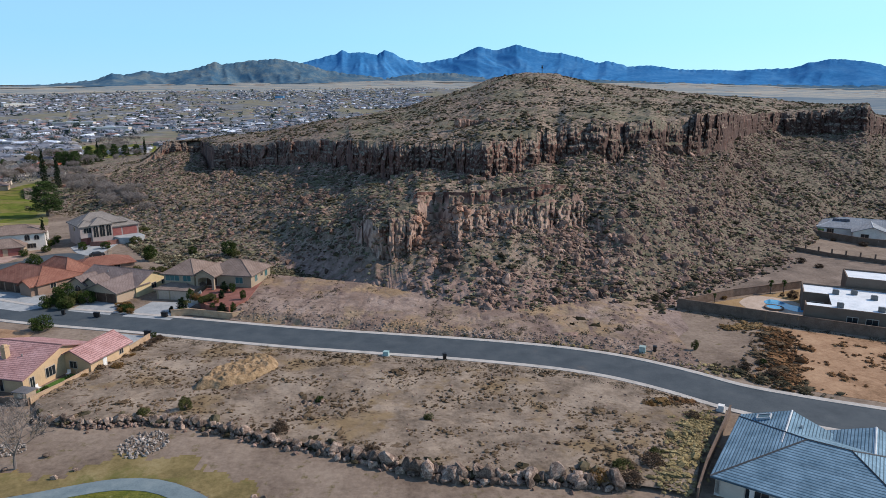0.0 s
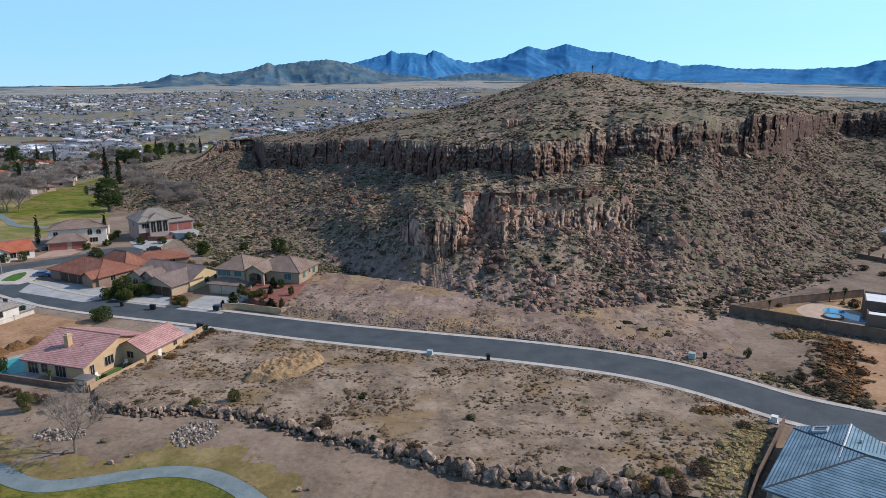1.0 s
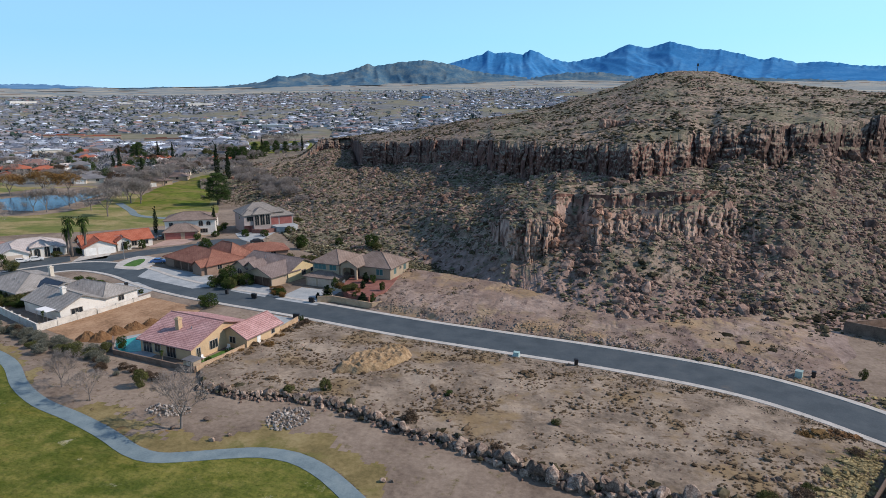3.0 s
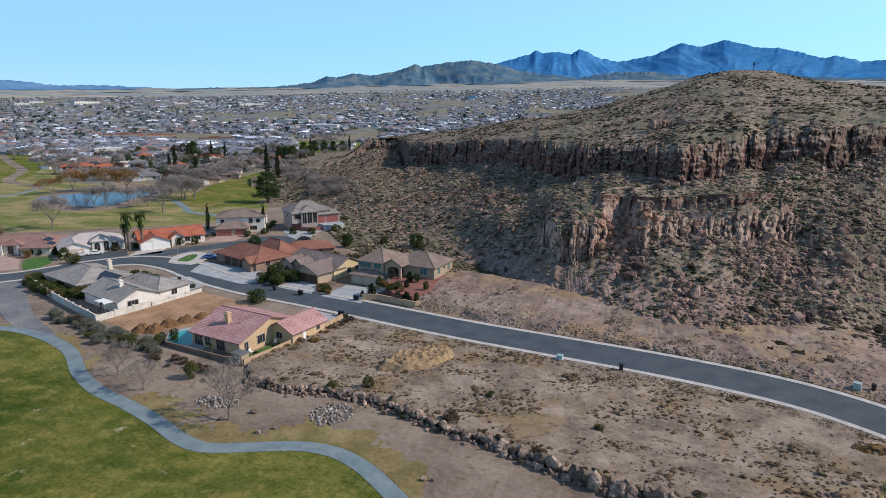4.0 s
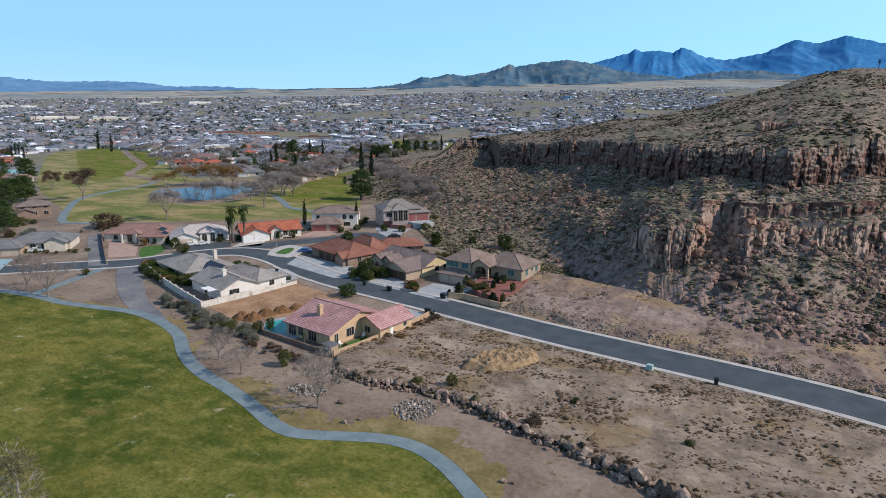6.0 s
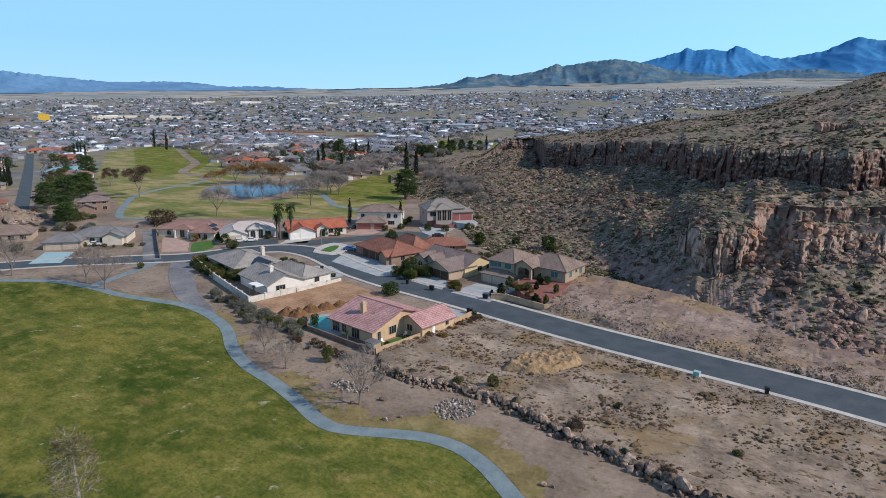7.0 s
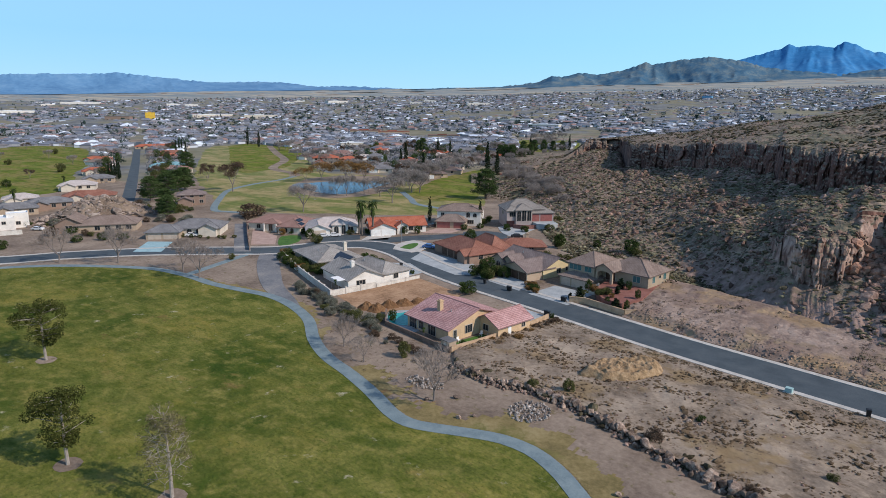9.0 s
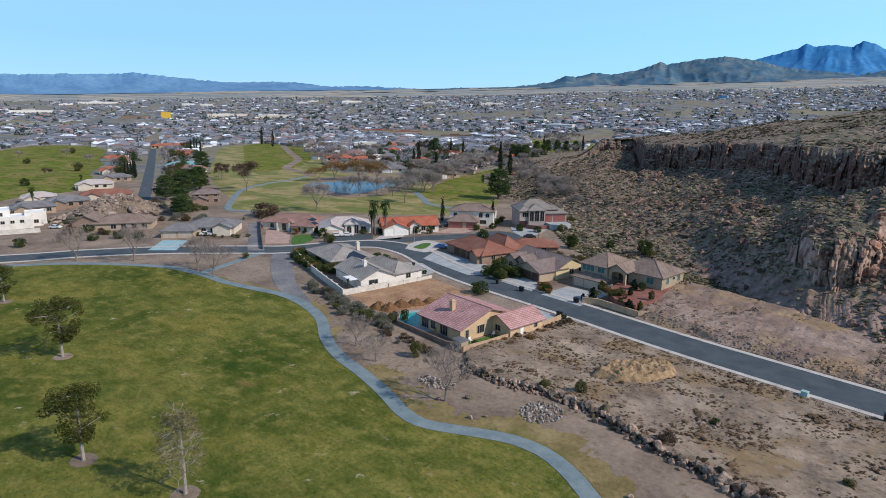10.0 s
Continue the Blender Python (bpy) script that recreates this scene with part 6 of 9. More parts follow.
# ---- rocks and scrub, by the thousand ----
def rock_template(rng, cuts=11, sub=1, near=0.42):
    bm = bmesh.new()
    bmesh.ops.create_icosphere(bm, subdivisions=sub, radius=1.0)
    v = np.array([p.co[:] for p in bm.verts])
    f = np.array([[q.index for q in t.verts] for t in bm.faces])
    bm.free()
    v *= rng.uniform(0.9, 1.1, (len(v), 1))
    for _ in range(cuts):
        n = rng.normal(size=3)
        n /= np.linalg.norm(n)
        d = rng.uniform(near, 0.8)
        over = v @ n
        v = v - np.where(over > d, over - d, 0)[:, None] * n
    return v, f


def tuft_template(rng, n=26, flat=0.75, size=0.42):
    """A low shrub: many small leaf blades round a dome."""
    v, f = [], []
    for k in range(n):
        d = rng.normal(size=3)
        d[2] = abs(d[2])
        d /= np.linalg.norm(d)
        c = d * rng.uniform(0.45, 1.0) * (1, 1, flat)
        a, b = rng.normal(size=3), rng.normal(size=3)
        a *= size * rng.uniform(0.6, 1.2) / np.linalg.norm(a)
        b *= size * rng.uniform(0.6, 1.2) / np.linalg.norm(b)
        i = len(v)
        v += [c - a * 0.5, c + a * 0.5, c + b * 0.9]
        f.append((i, i + 1, i + 2))
    return np.array(v), np.array(f)


def bush_template(rng, blades=12):
    """A dense low bush: a lumpy core with short blades standing out of it."""
    v, f = rock_template(rng, 3, 1)
    v = v * rng.uniform(0.55, 0.95, (len(v), 1)) * (1, 1, 0.72) + (0, 0, 0.25)
    tv, tf = tuft_template(rng, blades, 0.8, 0.42)
    return np.vstack([v, tv]), np.vstack([f, tf + len(v)])


def scatter(name, temps, P, S, material, label, category, rng, tilt=0.25, smooth=False):
    """Copies of a few shapes at the places P with sizes S, joined into one mesh."""
    VV, FF, base = [], [], 0
    which = rng.integers(0, len(temps), len(P))
    for k, (tv, tf) in enumerate(temps):
        sel = np.where(which == k)[0]
        if not len(sel):
            continue
        yaw = rng.uniform(0, math.tau, len(sel))
        c, s = np.cos(yaw), np.sin(yaw)
        sc = S[sel][:, None, :] * tv[None]
        x = sc[..., 0] * c[:, None] - sc[..., 1] * s[:, None]
        y = sc[..., 0] * s[:, None] + sc[..., 1] * c[:, None]
        w = np.stack([x, y, sc[..., 2]], -1) + P[sel][:, None, :]
        VV.append(w.reshape(-1, 3))
        FF.append((tf[None] + (np.arange(len(sel)) * len(tv))[:, None, None] + base).reshape(-1, 3))
        base += len(sel) * len(tv)
    ob = new(name, mesh_from(name, np.vstack(VV), np.vstack(FF), material, smooth))
    return tagged(ob, label, category, kind="stuff")


RNG = np.random.default_rng(7)
ROCKS = [rock_template(RNG) for _ in range(7)]
BIG_ROCKS = [rock_template(RNG, 9, 2, 0.28) for _ in range(9)]
SMALL_ROCKS = [rock_template(RNG, 7, 1) for _ in range(3)]
TUFTS = [tuft_template(RNG) for _ in range(6)]
BRUSH = [bush_template(RNG, 44) for _ in range(5)]
HILL_TUFTS = [bush_template(RNG) for _ in range(8)]
LOW_TUFTS = [tuft_template(RNG, 24, 0.6, 0.36) for _ in range(5)]
BOULDER = surface("boulder_rock", [(0.08, 0.049, 0.039), (0.215, 0.138, 0.11), (0.38, 0.265, 0.213)], 0.5, 5, 0.95, 0.6, 3.0, island=0.45, depth=0.1)
RED_BOULDER = surface("red_boulder_rock", [(0.065, 0.038, 0.03), (0.15, 0.093, 0.073), (0.265, 0.178, 0.142)], 0.5, 5, 0.95, 0.6, 3.0, island=0.4, depth=0.1)
SCRUB = surface("desert_scrub", [(0.036, 0.033, 0.022), (0.083, 0.072, 0.047), (0.152, 0.128, 0.085)], 0.06, 20, 1.0, 0, island=0.5, spec=0.0)
DRY_SCRUB = surface("dry_brown_scrub", [(0.075, 0.053, 0.036), (0.135, 0.096, 0.062), (0.21, 0.155, 0.10)], 0.1, 20, 1.0, 0, island=0.35, spec=0.0)
RUST_SCRUB = surface("rusty_scrub", [(0.085, 0.046, 0.026), (0.175, 0.095, 0.05), (0.29, 0.175, 0.09)], 0.1, 20, 1.0, 0, island=0.4, spec=0.0)
PALE_SCRUB = surface("grey_green_scrub", [(0.105, 0.1, 0.064), (0.175, 0.165, 0.108), (0.26, 0.24, 0.165)], 0.1, 20, 1.0, 0, island=0.35, spec=0.0)


def on_hill(n, z=(0, 99), az=(-40, 32), rows=(0, 999), flat=0.55, patchy=0.0, seed=0.0):
    """Places spread evenly over the hill's surface, between two heights and bearings, where it is no steeper than flat allows."""
    w = HILL_AREA * (HILL_FLAT > flat)
    zc, col, row = HILL_Z[:-1, :-1], HC[None, :-1], np.arange(len(HILL_Z) - 1)[:, None]
    w = w * (zc > z[0]) * (zc < z[1]) * (col > az[0]) * (col < az[1]) * (row >= rows[0]) * (row < rows[1]) * (row < first[7] + 6)
    if patchy:
        w = w * smooth01((fractal(HILL_X[:-1, :-1] / 13, HILL_Y[:-1, :-1] / 13, seed, 3) + patchy) / 0.25)
    q = np.cumsum(w.ravel())
    f = np.searchsorted(q, RNG.uniform(0, q[-1], n))
    i, j = np.unravel_index(np.minimum(f, q.size - 1), w.shape)
    u, v = RNG.uniform(0, 1, (2, n, 1))
    A, B, C = (np.stack([HILL_X[p, t], HILL_Y[p, t], HILL_Z[p, t]], -1) for p, t in ((i, j), (i + 1, j), (i, j + 1)))
    return A + (B - A) * u + (C - A) * v


def sizes(n, mean, spread, squash=0.8):
    s = mean * np.exp(RNG.normal(0, spread, n))
    return np.stack([s * RNG.uniform(0.65, 1.4, n), s * RNG.uniform(0.65, 1.4, n), s * squash * RNG.uniform(0.7, 1.3, n)], -1)


CLIFF, RIM = first[5], first[6]


def bare_foot(P):
    """The washed, bare foot of the slope beside the graded ground."""
    a = np.degrees(np.arctan2(-P[:, 0], P[:, 1]))
    return (a > -13) & (a < 15) & (P[:, 2] < np.interp(a, [-13, -6, 2, 6, 11, 15], [1.0, 0.8, 2.0, 6.5, 5.0, 1.5])) & (RNG.uniform(size=len(P)) < 0.85)


P = np.vstack([on_hill(9000, rows=(2, CLIFF)), on_hill(6000, rows=(2, CLIFF), patchy=-0.05, seed=5.0), on_hill(900, az=(-17, 4), rows=(2, first[1]), patchy=-0.05, seed=15.0), on_hill(4500, az=(-40, -10), rows=(4, CLIFF), patchy=0.0, seed=25.0), on_hill(2600, az=(-27, -11), rows=(4, CLIFF)), on_hill(2500, rows=(RIM, 999))])
P = P[~bare_foot(P)]
scatter("hill_rocks", SMALL_ROCKS, P, np.minimum(sizes(len(P), 0.36, 0.55, 0.7), 1.1), BOULDER, "scattered brown rocks over the talus slopes", "rocks", RNG)
P = np.vstack([on_hill(330, az=(-17, 3), rows=(4, first[1]), patchy=-0.05, seed=15.0), on_hill(900, az=(-34, -10), rows=(6, CLIFF), patchy=-0.05, seed=25.0), on_hill(520, az=(-25, -12), rows=(4, CLIFF)), on_hill(500, az=(-22, 21), rows=(CLIFF - 24, CLIFF)), on_hill(450, az=(0, 26), rows=(20, CLIFF), patchy=0.0, seed=8.0)])
scatter("talus_boulders", BIG_ROCKS, P, np.minimum(sizes(len(P), 0.62, 0.5, 0.8), 2.0), BOULDER, "large angular boulders fallen from the cliffs", "rocks", RNG)
P = np.vstack([on_hill(150, az=(-9, 8), rows=(first[2], first[2] + 12), flat=0.2), on_hill(160, az=(-34, 24), rows=(RIM - 2, RIM + 3), flat=0.0)])
scatter("cap_stones", BIG_ROCKS, P, np.minimum(sizes(len(P), 0.6, 0.42, 0.85), 1.2), RED_BOULDER, "rusty red blocks capping the rock bands", "rocks", RNG)
P = np.vstack([on_hill(1000, az=(3, 27), rows=(14, CLIFF), patchy=-0.1, seed=12.0), on_hill(150, az=(-1.5, 2.5), rows=(first[1] - 12, first[1] + 4)), on_hill(700, az=(-34, -9), rows=(6, CLIFF), patchy=-0.08, seed=25.0), on_hill(500, az=(5, 22), z=(7, 14), rows=(14, CLIFF), patchy=-0.12, seed=12.0)])
scatter("red_slope_rocks", BIG_ROCKS, P, np.minimum(sizes(len(P), 0.52, 0.5, 0.75), 1.5), RED_BOULDER, "dark red angular rocks strewn over the slope", "rocks", RNG)
P = on_hill(9000, rows=(RIM, 999))
line = fractal(P[:, 0] / 45, P[:, 1] / 14, 4.0, 3)
P = P[(np.abs(line - 0.1) < RNG.uniform(0, 0.05, len(P))) & (fractal(P[:, 0] / 20, P[:, 1] / 20, 9.0, 2) > 0.0)]
scatter("plateau_rocks", BIG_ROCKS, P, np.minimum(sizes(len(P), 0.75, 0.4, 0.8), 1.5), RED_BOULDER, "lines of rounded reddish rocks on the plateau", "rocks", RNG)
P = np.vstack([on_hill(5600, rows=(3, CLIFF), az=(5, 32)), on_hill(350, rows=(first[2], CLIFF), az=(-14, 6)), on_hill(5200, rows=(3, CLIFF), az=(-40, -10), patchy=0.18, seed=3.0), on_hill(350, rows=(3, first[1]), az=(-12, 5)), on_hill(15000, rows=(RIM, 999), patchy=0.12, seed=6.0)])
P = P[~bare_foot(P)]
scatter("hill_scrub", HILL_TUFTS, P, np.minimum(sizes(len(P), 0.52, 0.55, 0.6), 1.5), SCRUB, "olive desert scrub dotted over the hill", "shrubs", RNG)
P = np.vstack([on_hill(8600, rows=(3, CLIFF), az=(5, 32)), on_hill(900, rows=(first[2], CLIFF), az=(-14, 6)), on_hill(5600, rows=(3, CLIFF), az=(-40, -10)), on_hill(450, rows=(3, first[1]), az=(-12, 5)), on_hill(5200, rows=(RIM, 999))])
P = P[~bare_foot(P)]
scatter("pale_hill_scrub", HILL_TUFTS, P, np.minimum(sizes(len(P), 0.5, 0.5, 0.55), 1.4), PALE_SCRUB, "grey-green brittle scrub on the hill", "shrubs", RNG)


# scrub and stones run out over the flat below the right-hand slope
n = 2600
a = RNG.uniform(-33, -12, n)
edge = np.interp(a, HC, foot)
r = edge + 4 - np.minimum(np.abs(RNG.normal(0, 9, n)), 21)
P = np.stack([-np.sin(np.radians(a)) * r, np.cos(np.radians(a)) * r, np.full(n, 0.08)], -1)
inside_yard = (P[:, 0] > 104) & (P[:, 1] < 232)
P = P[~inside_yard]
scatter("slope_foot_scrub", HILL_TUFTS, P[::2], sizes(len(P[::2]), 0.5, 0.45, 0.7), SCRUB, "scrub thinning out below the slope", "shrubs", RNG)
scatter("slope_foot_stones", ROCKS, P[1::2], sizes(len(P[1::2]), 0.4, 0.5, 0.7), BOULDER, "stones scattered below the slope", "rocks", RNG)


# ---- the vacant lot ----
EDGE = along([(-63.5, 89.5), (-60, 85.0), (-52, 83.2), (-44.4, 84.0), (-37, 83.2), (-30.5, 80.9), (-24, 78.4), (-17, 76.2), (-10.7, 73.8), (-4.7, 71.4), (1, 69.8), (8, 69.0), (13.6, 68.8), (18.5, 68.0), (25, 66.5), (29.5, 65.2)])


d = np.gradient(STREET, axis=0)
d /= np.linalg.norm(d, axis=1)[:, None]
KERB = STREET + np.stack([d[:, 1], -d[:, 0]], -1) * 5.8
KERB = KERB[(KERB[:, 0] > -57.8) & (KERB[:, 0] < 41.2) & (KERB[:, 1] > 60)]
ea, eb = resample(EDGE, 420), resample(KERB, 420)
q = np.linspace(0, 1, 130)[:, None, None]
G = ea[None] * (1 - q) + eb[None] * q
hump = np.sin(np.pi * np.clip(q[..., 0], 0, 1)) ** 0.5
Zl = 0.06 + hump * (0.45 + 0.55 * fractal(G[..., 0] / 14, G[..., 1] / 9, 0, 3) + 0.22 * fractal(G[..., 0] / 2.5, G[..., 1] / 2.5, 4, 3)) + 0.5 * (1 - q[..., 0]) ** 3
Zl = np.maximum(Zl, 0.05)
lot = new("vacant_lot", mesh_from("vacant_lot", np.dstack([G, Zl]).reshape(-1, 3), grid_faces(130, 420), LOTSOIL, True))
tagged(lot, "vacant dusty brown lot with sparse dry weeds", "ground", kind="structure")


def on_lot(n, lo=0.02, hi=0.98):
    i, j = RNG.integers(int(lo * 130), int(hi * 130), n), RNG.integers(0, 420, n)
    return np.stack([G[i, j, 0], G[i, j, 1], Zl[i, j]], -1)


P = on_lot(11000)
keep = fractal(P[:, 0] / 7, P[:, 1] / 4, 2.0, 3) > RNG.uniform(-0.12, 0.36, len(P))
P = P[keep]
scatter("lot_weeds", HILL_TUFTS, P, sizes(len(P), 0.2, 0.55, 0.6), DRY_SCRUB, "low dry brown weeds on the vacant lot", "weeds", RNG)
P = on_lot(900)
scatter("lot_stones", SMALL_ROCKS, P, sizes(len(P), 0.13, 0.4), BOULDER, "small stones strewn over the lot", "stones", RNG)
P = on_lot(420, 0.9, 0.99)
scatter("verge_weeds", LOW_TUFTS, P, sizes(len(P), 0.38, 0.35, 0.8), SCRUB, "green and brown weeds along the kerb", "weeds", RNG)
# clods and stones along the cut edge of the bank, scrub on it
i, j = np.minimum(np.abs(RNG.normal(0, 14, 1500)).astype(int) + 1, 108), RNG.integers(0, 380, 1500)
P = np.stack([BX[i, j], BY[i, j], BZ[i, j]], -1)
scatter("bank_stones", SMALL_ROCKS, P, np.minimum(sizes(len(P), 0.2, 0.5, 0.8), 0.6), BANK, "clods and stones along the cut bank", "stones", RNG)
i, j = RNG.integers(2, 108, 1500), RNG.integers(0, 380, 1500)
P = np.stack([BX[i, j], BY[i, j], BZ[i, j]], -1)
P = P[fractal(P[:, 0] / 10, P[:, 1] / 10, 8, 3) > RNG.uniform(-0.2, 0.3, len(P))]
q = RNG.uniform(0, 1, 260)
W = np.stack([54 + 47 * q, 133.5 - 27.5 * q, np.full(260, 0.05)], -1) + np.c_[RNG.normal(0, 1.0, (260, 2)), np.zeros(260)]
P = np.vstack([P, W])
scatter("bank_scrub", TUFTS, P, sizes(len(P), 0.32, 0.5, 0.7), SCRUB, "tufts of scrub on the graded bank", "shrubs", RNG)
n = 1900
P = np.stack([RNG.uniform(48, 92, n), RNG.uniform(88, 126, n), np.full(n, 0.04)], -1)
P = P[(P[:, 0] > np.interp(P[:, 1], [94, 98, 104, 111, 118, 124], [56, 57, 61, 64.5, 66.5, 66])) & (fractal(P[:, 0] / 4, P[:, 1] / 4, 6.0, 2) > -0.05) & (P[:, 1] > np.interp(P[:, 0], [48, 60, 92], [104, 97, 84])) & (P[:, 1] < np.interp(P[:, 0], [48, 62, 92], [118, 126, 109]))]
scatter("orange_scrub", BRUSH, P[::2], sizes(len(P[::2]), 0.4, 0.5, 0.7), RUST_SCRUB, "rusty dry scrub on the sandy plot", "shrubs", RNG)
# brush belt between street and sandy plot, dry grass beside the near house
GOLD_SCRUB = surface("golden_brush", [(0.12, 0.075, 0.035), (0.21, 0.135, 0.065), (0.29, 0.2, 0.105)], 0.1, 20, 1.0, 0, island=0.4, spec=0.0)
YELLOW_GRASS = surface("yellow_dry_grass", [(0.19, 0.155, 0.075), (0.29, 0.235, 0.12), (0.38, 0.31, 0.17)], 0.1, 20, 1.0, 0, island=0.3, spec=0.0)
for name, mat, n, a, b, wide, size, label in (
    ("brush_belt", RUST_SCRUB, 620, (68, 120), (56.5, 96), 1.7, 0.42, "rusty brown brush along the edge of the sandy plot"),
    ("belt_brush", DRY_SCRUB, 330, (66, 120), (55, 97), 2.2, 0.42, "brown brush mixed along the sandy plot"),
    ("orange_brush", GOLD_SCRUB, 190, (58.5, 122.3), (66, 123.6), 0.9, 0.5, "golden dry brush below the yard wall"),
    ("dark_brush", SCRUB, 190, (48, 102.5), (60, 91.5), 1.5, 0.42, "dark brush between street and sandy plot"),
    ("dry_grass", YELLOW_GRASS, 1100, (27.0, 66.5), (38.6, 85), 1.2, 0.26, "yellow dry grass beside the garden wall"),
    ("gold_weeds", YELLOW_GRASS, 240, (16, 117), (50, 100), 1.2, 0.26, "golden dry weeds along the upper kerb"),
    ("ochre_patch", GOLD_SCRUB, 60, (35.0, 88.6), (31.5, 88.4), 0.6, 0.26, "ochre weeds round a shallow hollow"),
    ("rust_patch", RUST_SCRUB, 130, (38.2, 89.3), (36.0, 89.6), 0.7, 0.3, "rusty weeds at the end of the vacant lot"),
    ("kerb_weeds", SCRUB, 260, (2, 119), (42, 103), 1.1, 0.3, "weeds along the upper kerb"),
    ("wall_weeds", DRY_SCRUB, 300, (-61, 97), (-57, 117), 1.2, 0.36, "brown weeds along the garden wall"),
):
    q = RNG.uniform(0, 1, n)
    P = np.stack([a[0] + (b[0] - a[0]) * q + RNG.normal(0, wide, n), a[1] + (b[1] - a[1]) * q + RNG.normal(0, wide, n), np.full(n, 0.12)], -1)
    d2 = np.array([np.min(np.hypot(STREET[:, 0] - p[0], STREET[:, 1] - p[1])) for p in P])
    P = P[d2 > 6.2]
    if name in ("dry_grass", "rust_patch", "ochre_patch"):          # these stand on the lot
        P[:, 2] = [Zl[::3, ::3].ravel()[np.argmin(np.hypot(G[::3, ::3, 0] - p[0], G[::3, ::3, 1] - p[1]))] for p in P]
    scatter(name, BRUSH, P, sizes(len(P), size * 0.85, 0.5, 0.65), mat, label, "shrubs", RNG)
# brush on the low ground between path and plots, and by the golf course
n = 500
P = np.stack([RNG.uniform(-112, -58, n), RNG.uniform(70, 100, n), np.full(n, 0.03)], -1)
w = np.interp(P[:, 0], PATH[:, 0], PATH[:, 1])
P = P[(P[:, 1] > w + 3) & (P[:, 1] < w + 22) & (P[:, 1] < np.interp(P[:, 0], [-112, -108, -90, -84, -64], [104, 99, 97, 92, 88]))]
scatter("low_weeds", LOW_TUFTS, P, sizes(len(P), 0.3, 0.4, 0.7), DRY_SCRUB, "dry weeds on the bare ground by the path", "weeds", RNG)
n = 9000
a, r = np.radians(RNG.uniform(20, 34, n)), RNG.uniform(150, 420, n)
P = np.stack([-np.sin(a) * r, np.cos(a) * r, np.full(n, 0.05)], -1)
P = P[(r > np.interp(np.degrees(a), [20, 24, 28, 31, 34], [188, 205, 262, 300, 340])) & (r < np.interp(np.degrees(a), [20, 24, 28, 31, 34], [215, 245, 310, 350, 350]))]
scatter("foot_scrub", TUFTS, P[::3], sizes(len(P[::3]), 0.7, 0.35, 0.9), SCRUB, "scrub at the foot of the mesa", "shrubs", RNG)
scatter("pale_foot_scrub", TUFTS, P[1::3], sizes(len(P[1::3]), 0.7, 0.35, 0.8), PALE_SCRUB, "grey-green scrub at the foot of the mesa", "shrubs", RNG)


n = 2600
a = RNG.uniform(9, 29, n)
lo, hi = np.interp(a, [9, 12, 16, 20, 24, 26, 29], [152, 160, 168, 178, 190, 205, 258]), np.interp(a, HC, foot) + 6
r = lo + (hi - lo) * RNG.uniform(0, 1, n)
P = np.stack([-np.sin(np.radians(a)) * r, np.cos(np.radians(a)) * r, np.full(n, 0.05)], -1)[hi > lo]
scatter("yard_scrub", HILL_TUFTS, P[::2], sizes(len(P[::2]), 0.55, 0.4, 0.8), SCRUB, "scrub between the houses and the hill", "shrubs", RNG)
scatter("pale_yard_scrub", HILL_TUFTS, P[1::2], sizes(len(P[1::2]), 0.5, 0.4, 0.8), PALE_SCRUB, "grey scrub between the houses and the hill", "shrubs", RNG)


# ---- boulder wall along the lot, stone piles, earth mounds ----
STONE = surface("pale_boulder", [(0.085, 0.06, 0.05), (0.20, 0.145, 0.115), (0.38, 0.295, 0.24)], 1.3, 4, 0.95, 0.6, 4.0, each=0.55, depth=0.08)
STONE_MESHES = []
for _ in range(8):
    tv, tf = rock_template(RNG, 12, 2)
    STONE_MESHES.append(mesh_from("boulder", tv, tf, STONE))
wall = holder("boulder_wall", pose(-20, 77, 0), "low wall of rounded grey and brown boulders edging the lot", "boulder wall", kind="structure")
line = resample(EDGE[EDGE[:, 0] > -62], 175)
for k, (x, y) in enumerate(line[:158]):
    big = 0.58 + 0.36 * smooth01((k - 60) / 70)
    for row in range(2):
        s = float(np.clip(np.exp(RNG.normal(-0.08, 0.45)), 0.35, 1.6) * big * (0.95 if row == 0 else 0.62))
        st = new("boulder", STONE_MESHES[int(RNG.integers(8))])
        st.parent = wall
        oy = -0.2 - 0.9 * row + RNG.uniform(-0.35, 0.35)
        st.matrix_basis = Matrix.Translation((x + 20 + RNG.uniform(-0.3, 0.3), y - 77 + oy, s * 0.45 + (0.35 if row == 0 else 0.0))) @ Euler(RNG.uniform(0, 6, 3)).to_matrix().to_4x4() @ Matrix.Diagonal((s * 1.05, s, s * 0.9, 1))


P = line[RNG.integers(0, 158, 700)] + RNG.normal(0, 0.8, (700, 2)) + (0, -0.2)
scatter("wall_stones", SMALL_ROCKS, np.c_[P, np.full(len(P), 0.12)], np.minimum(sizes(len(P), 0.24, 0.4, 0.8), 0.5), BOULDER, "small stones between the boulders of the wall", "stones", RNG)
P = np.vstack([line[RNG.integers(0, 158, 420)]]) + RNG.normal(0, 0.9, (420, 2)) + (0, 0.9)
P = np.c_[P, np.full(len(P), 0.25)]
scatter("wall_scrub", HILL_TUFTS, P, sizes(len(P), 0.5, 0.4, 0.9), SCRUB, "scrub growing between the boulders", "shrubs", RNG)


PALE_STONE = surface("pale_broken_stone", [(0.15, 0.125, 0.11), (0.28, 0.245, 0.22), (0.46, 0.42, 0.385)], 1.3, 4, 0.95, 0.6, 4.0, each=0.35, depth=0.08)
PALE_STONES = [mesh_from("stone", *rock_template(RNG, 10, 1), PALE_STONE) for _ in range(5)]


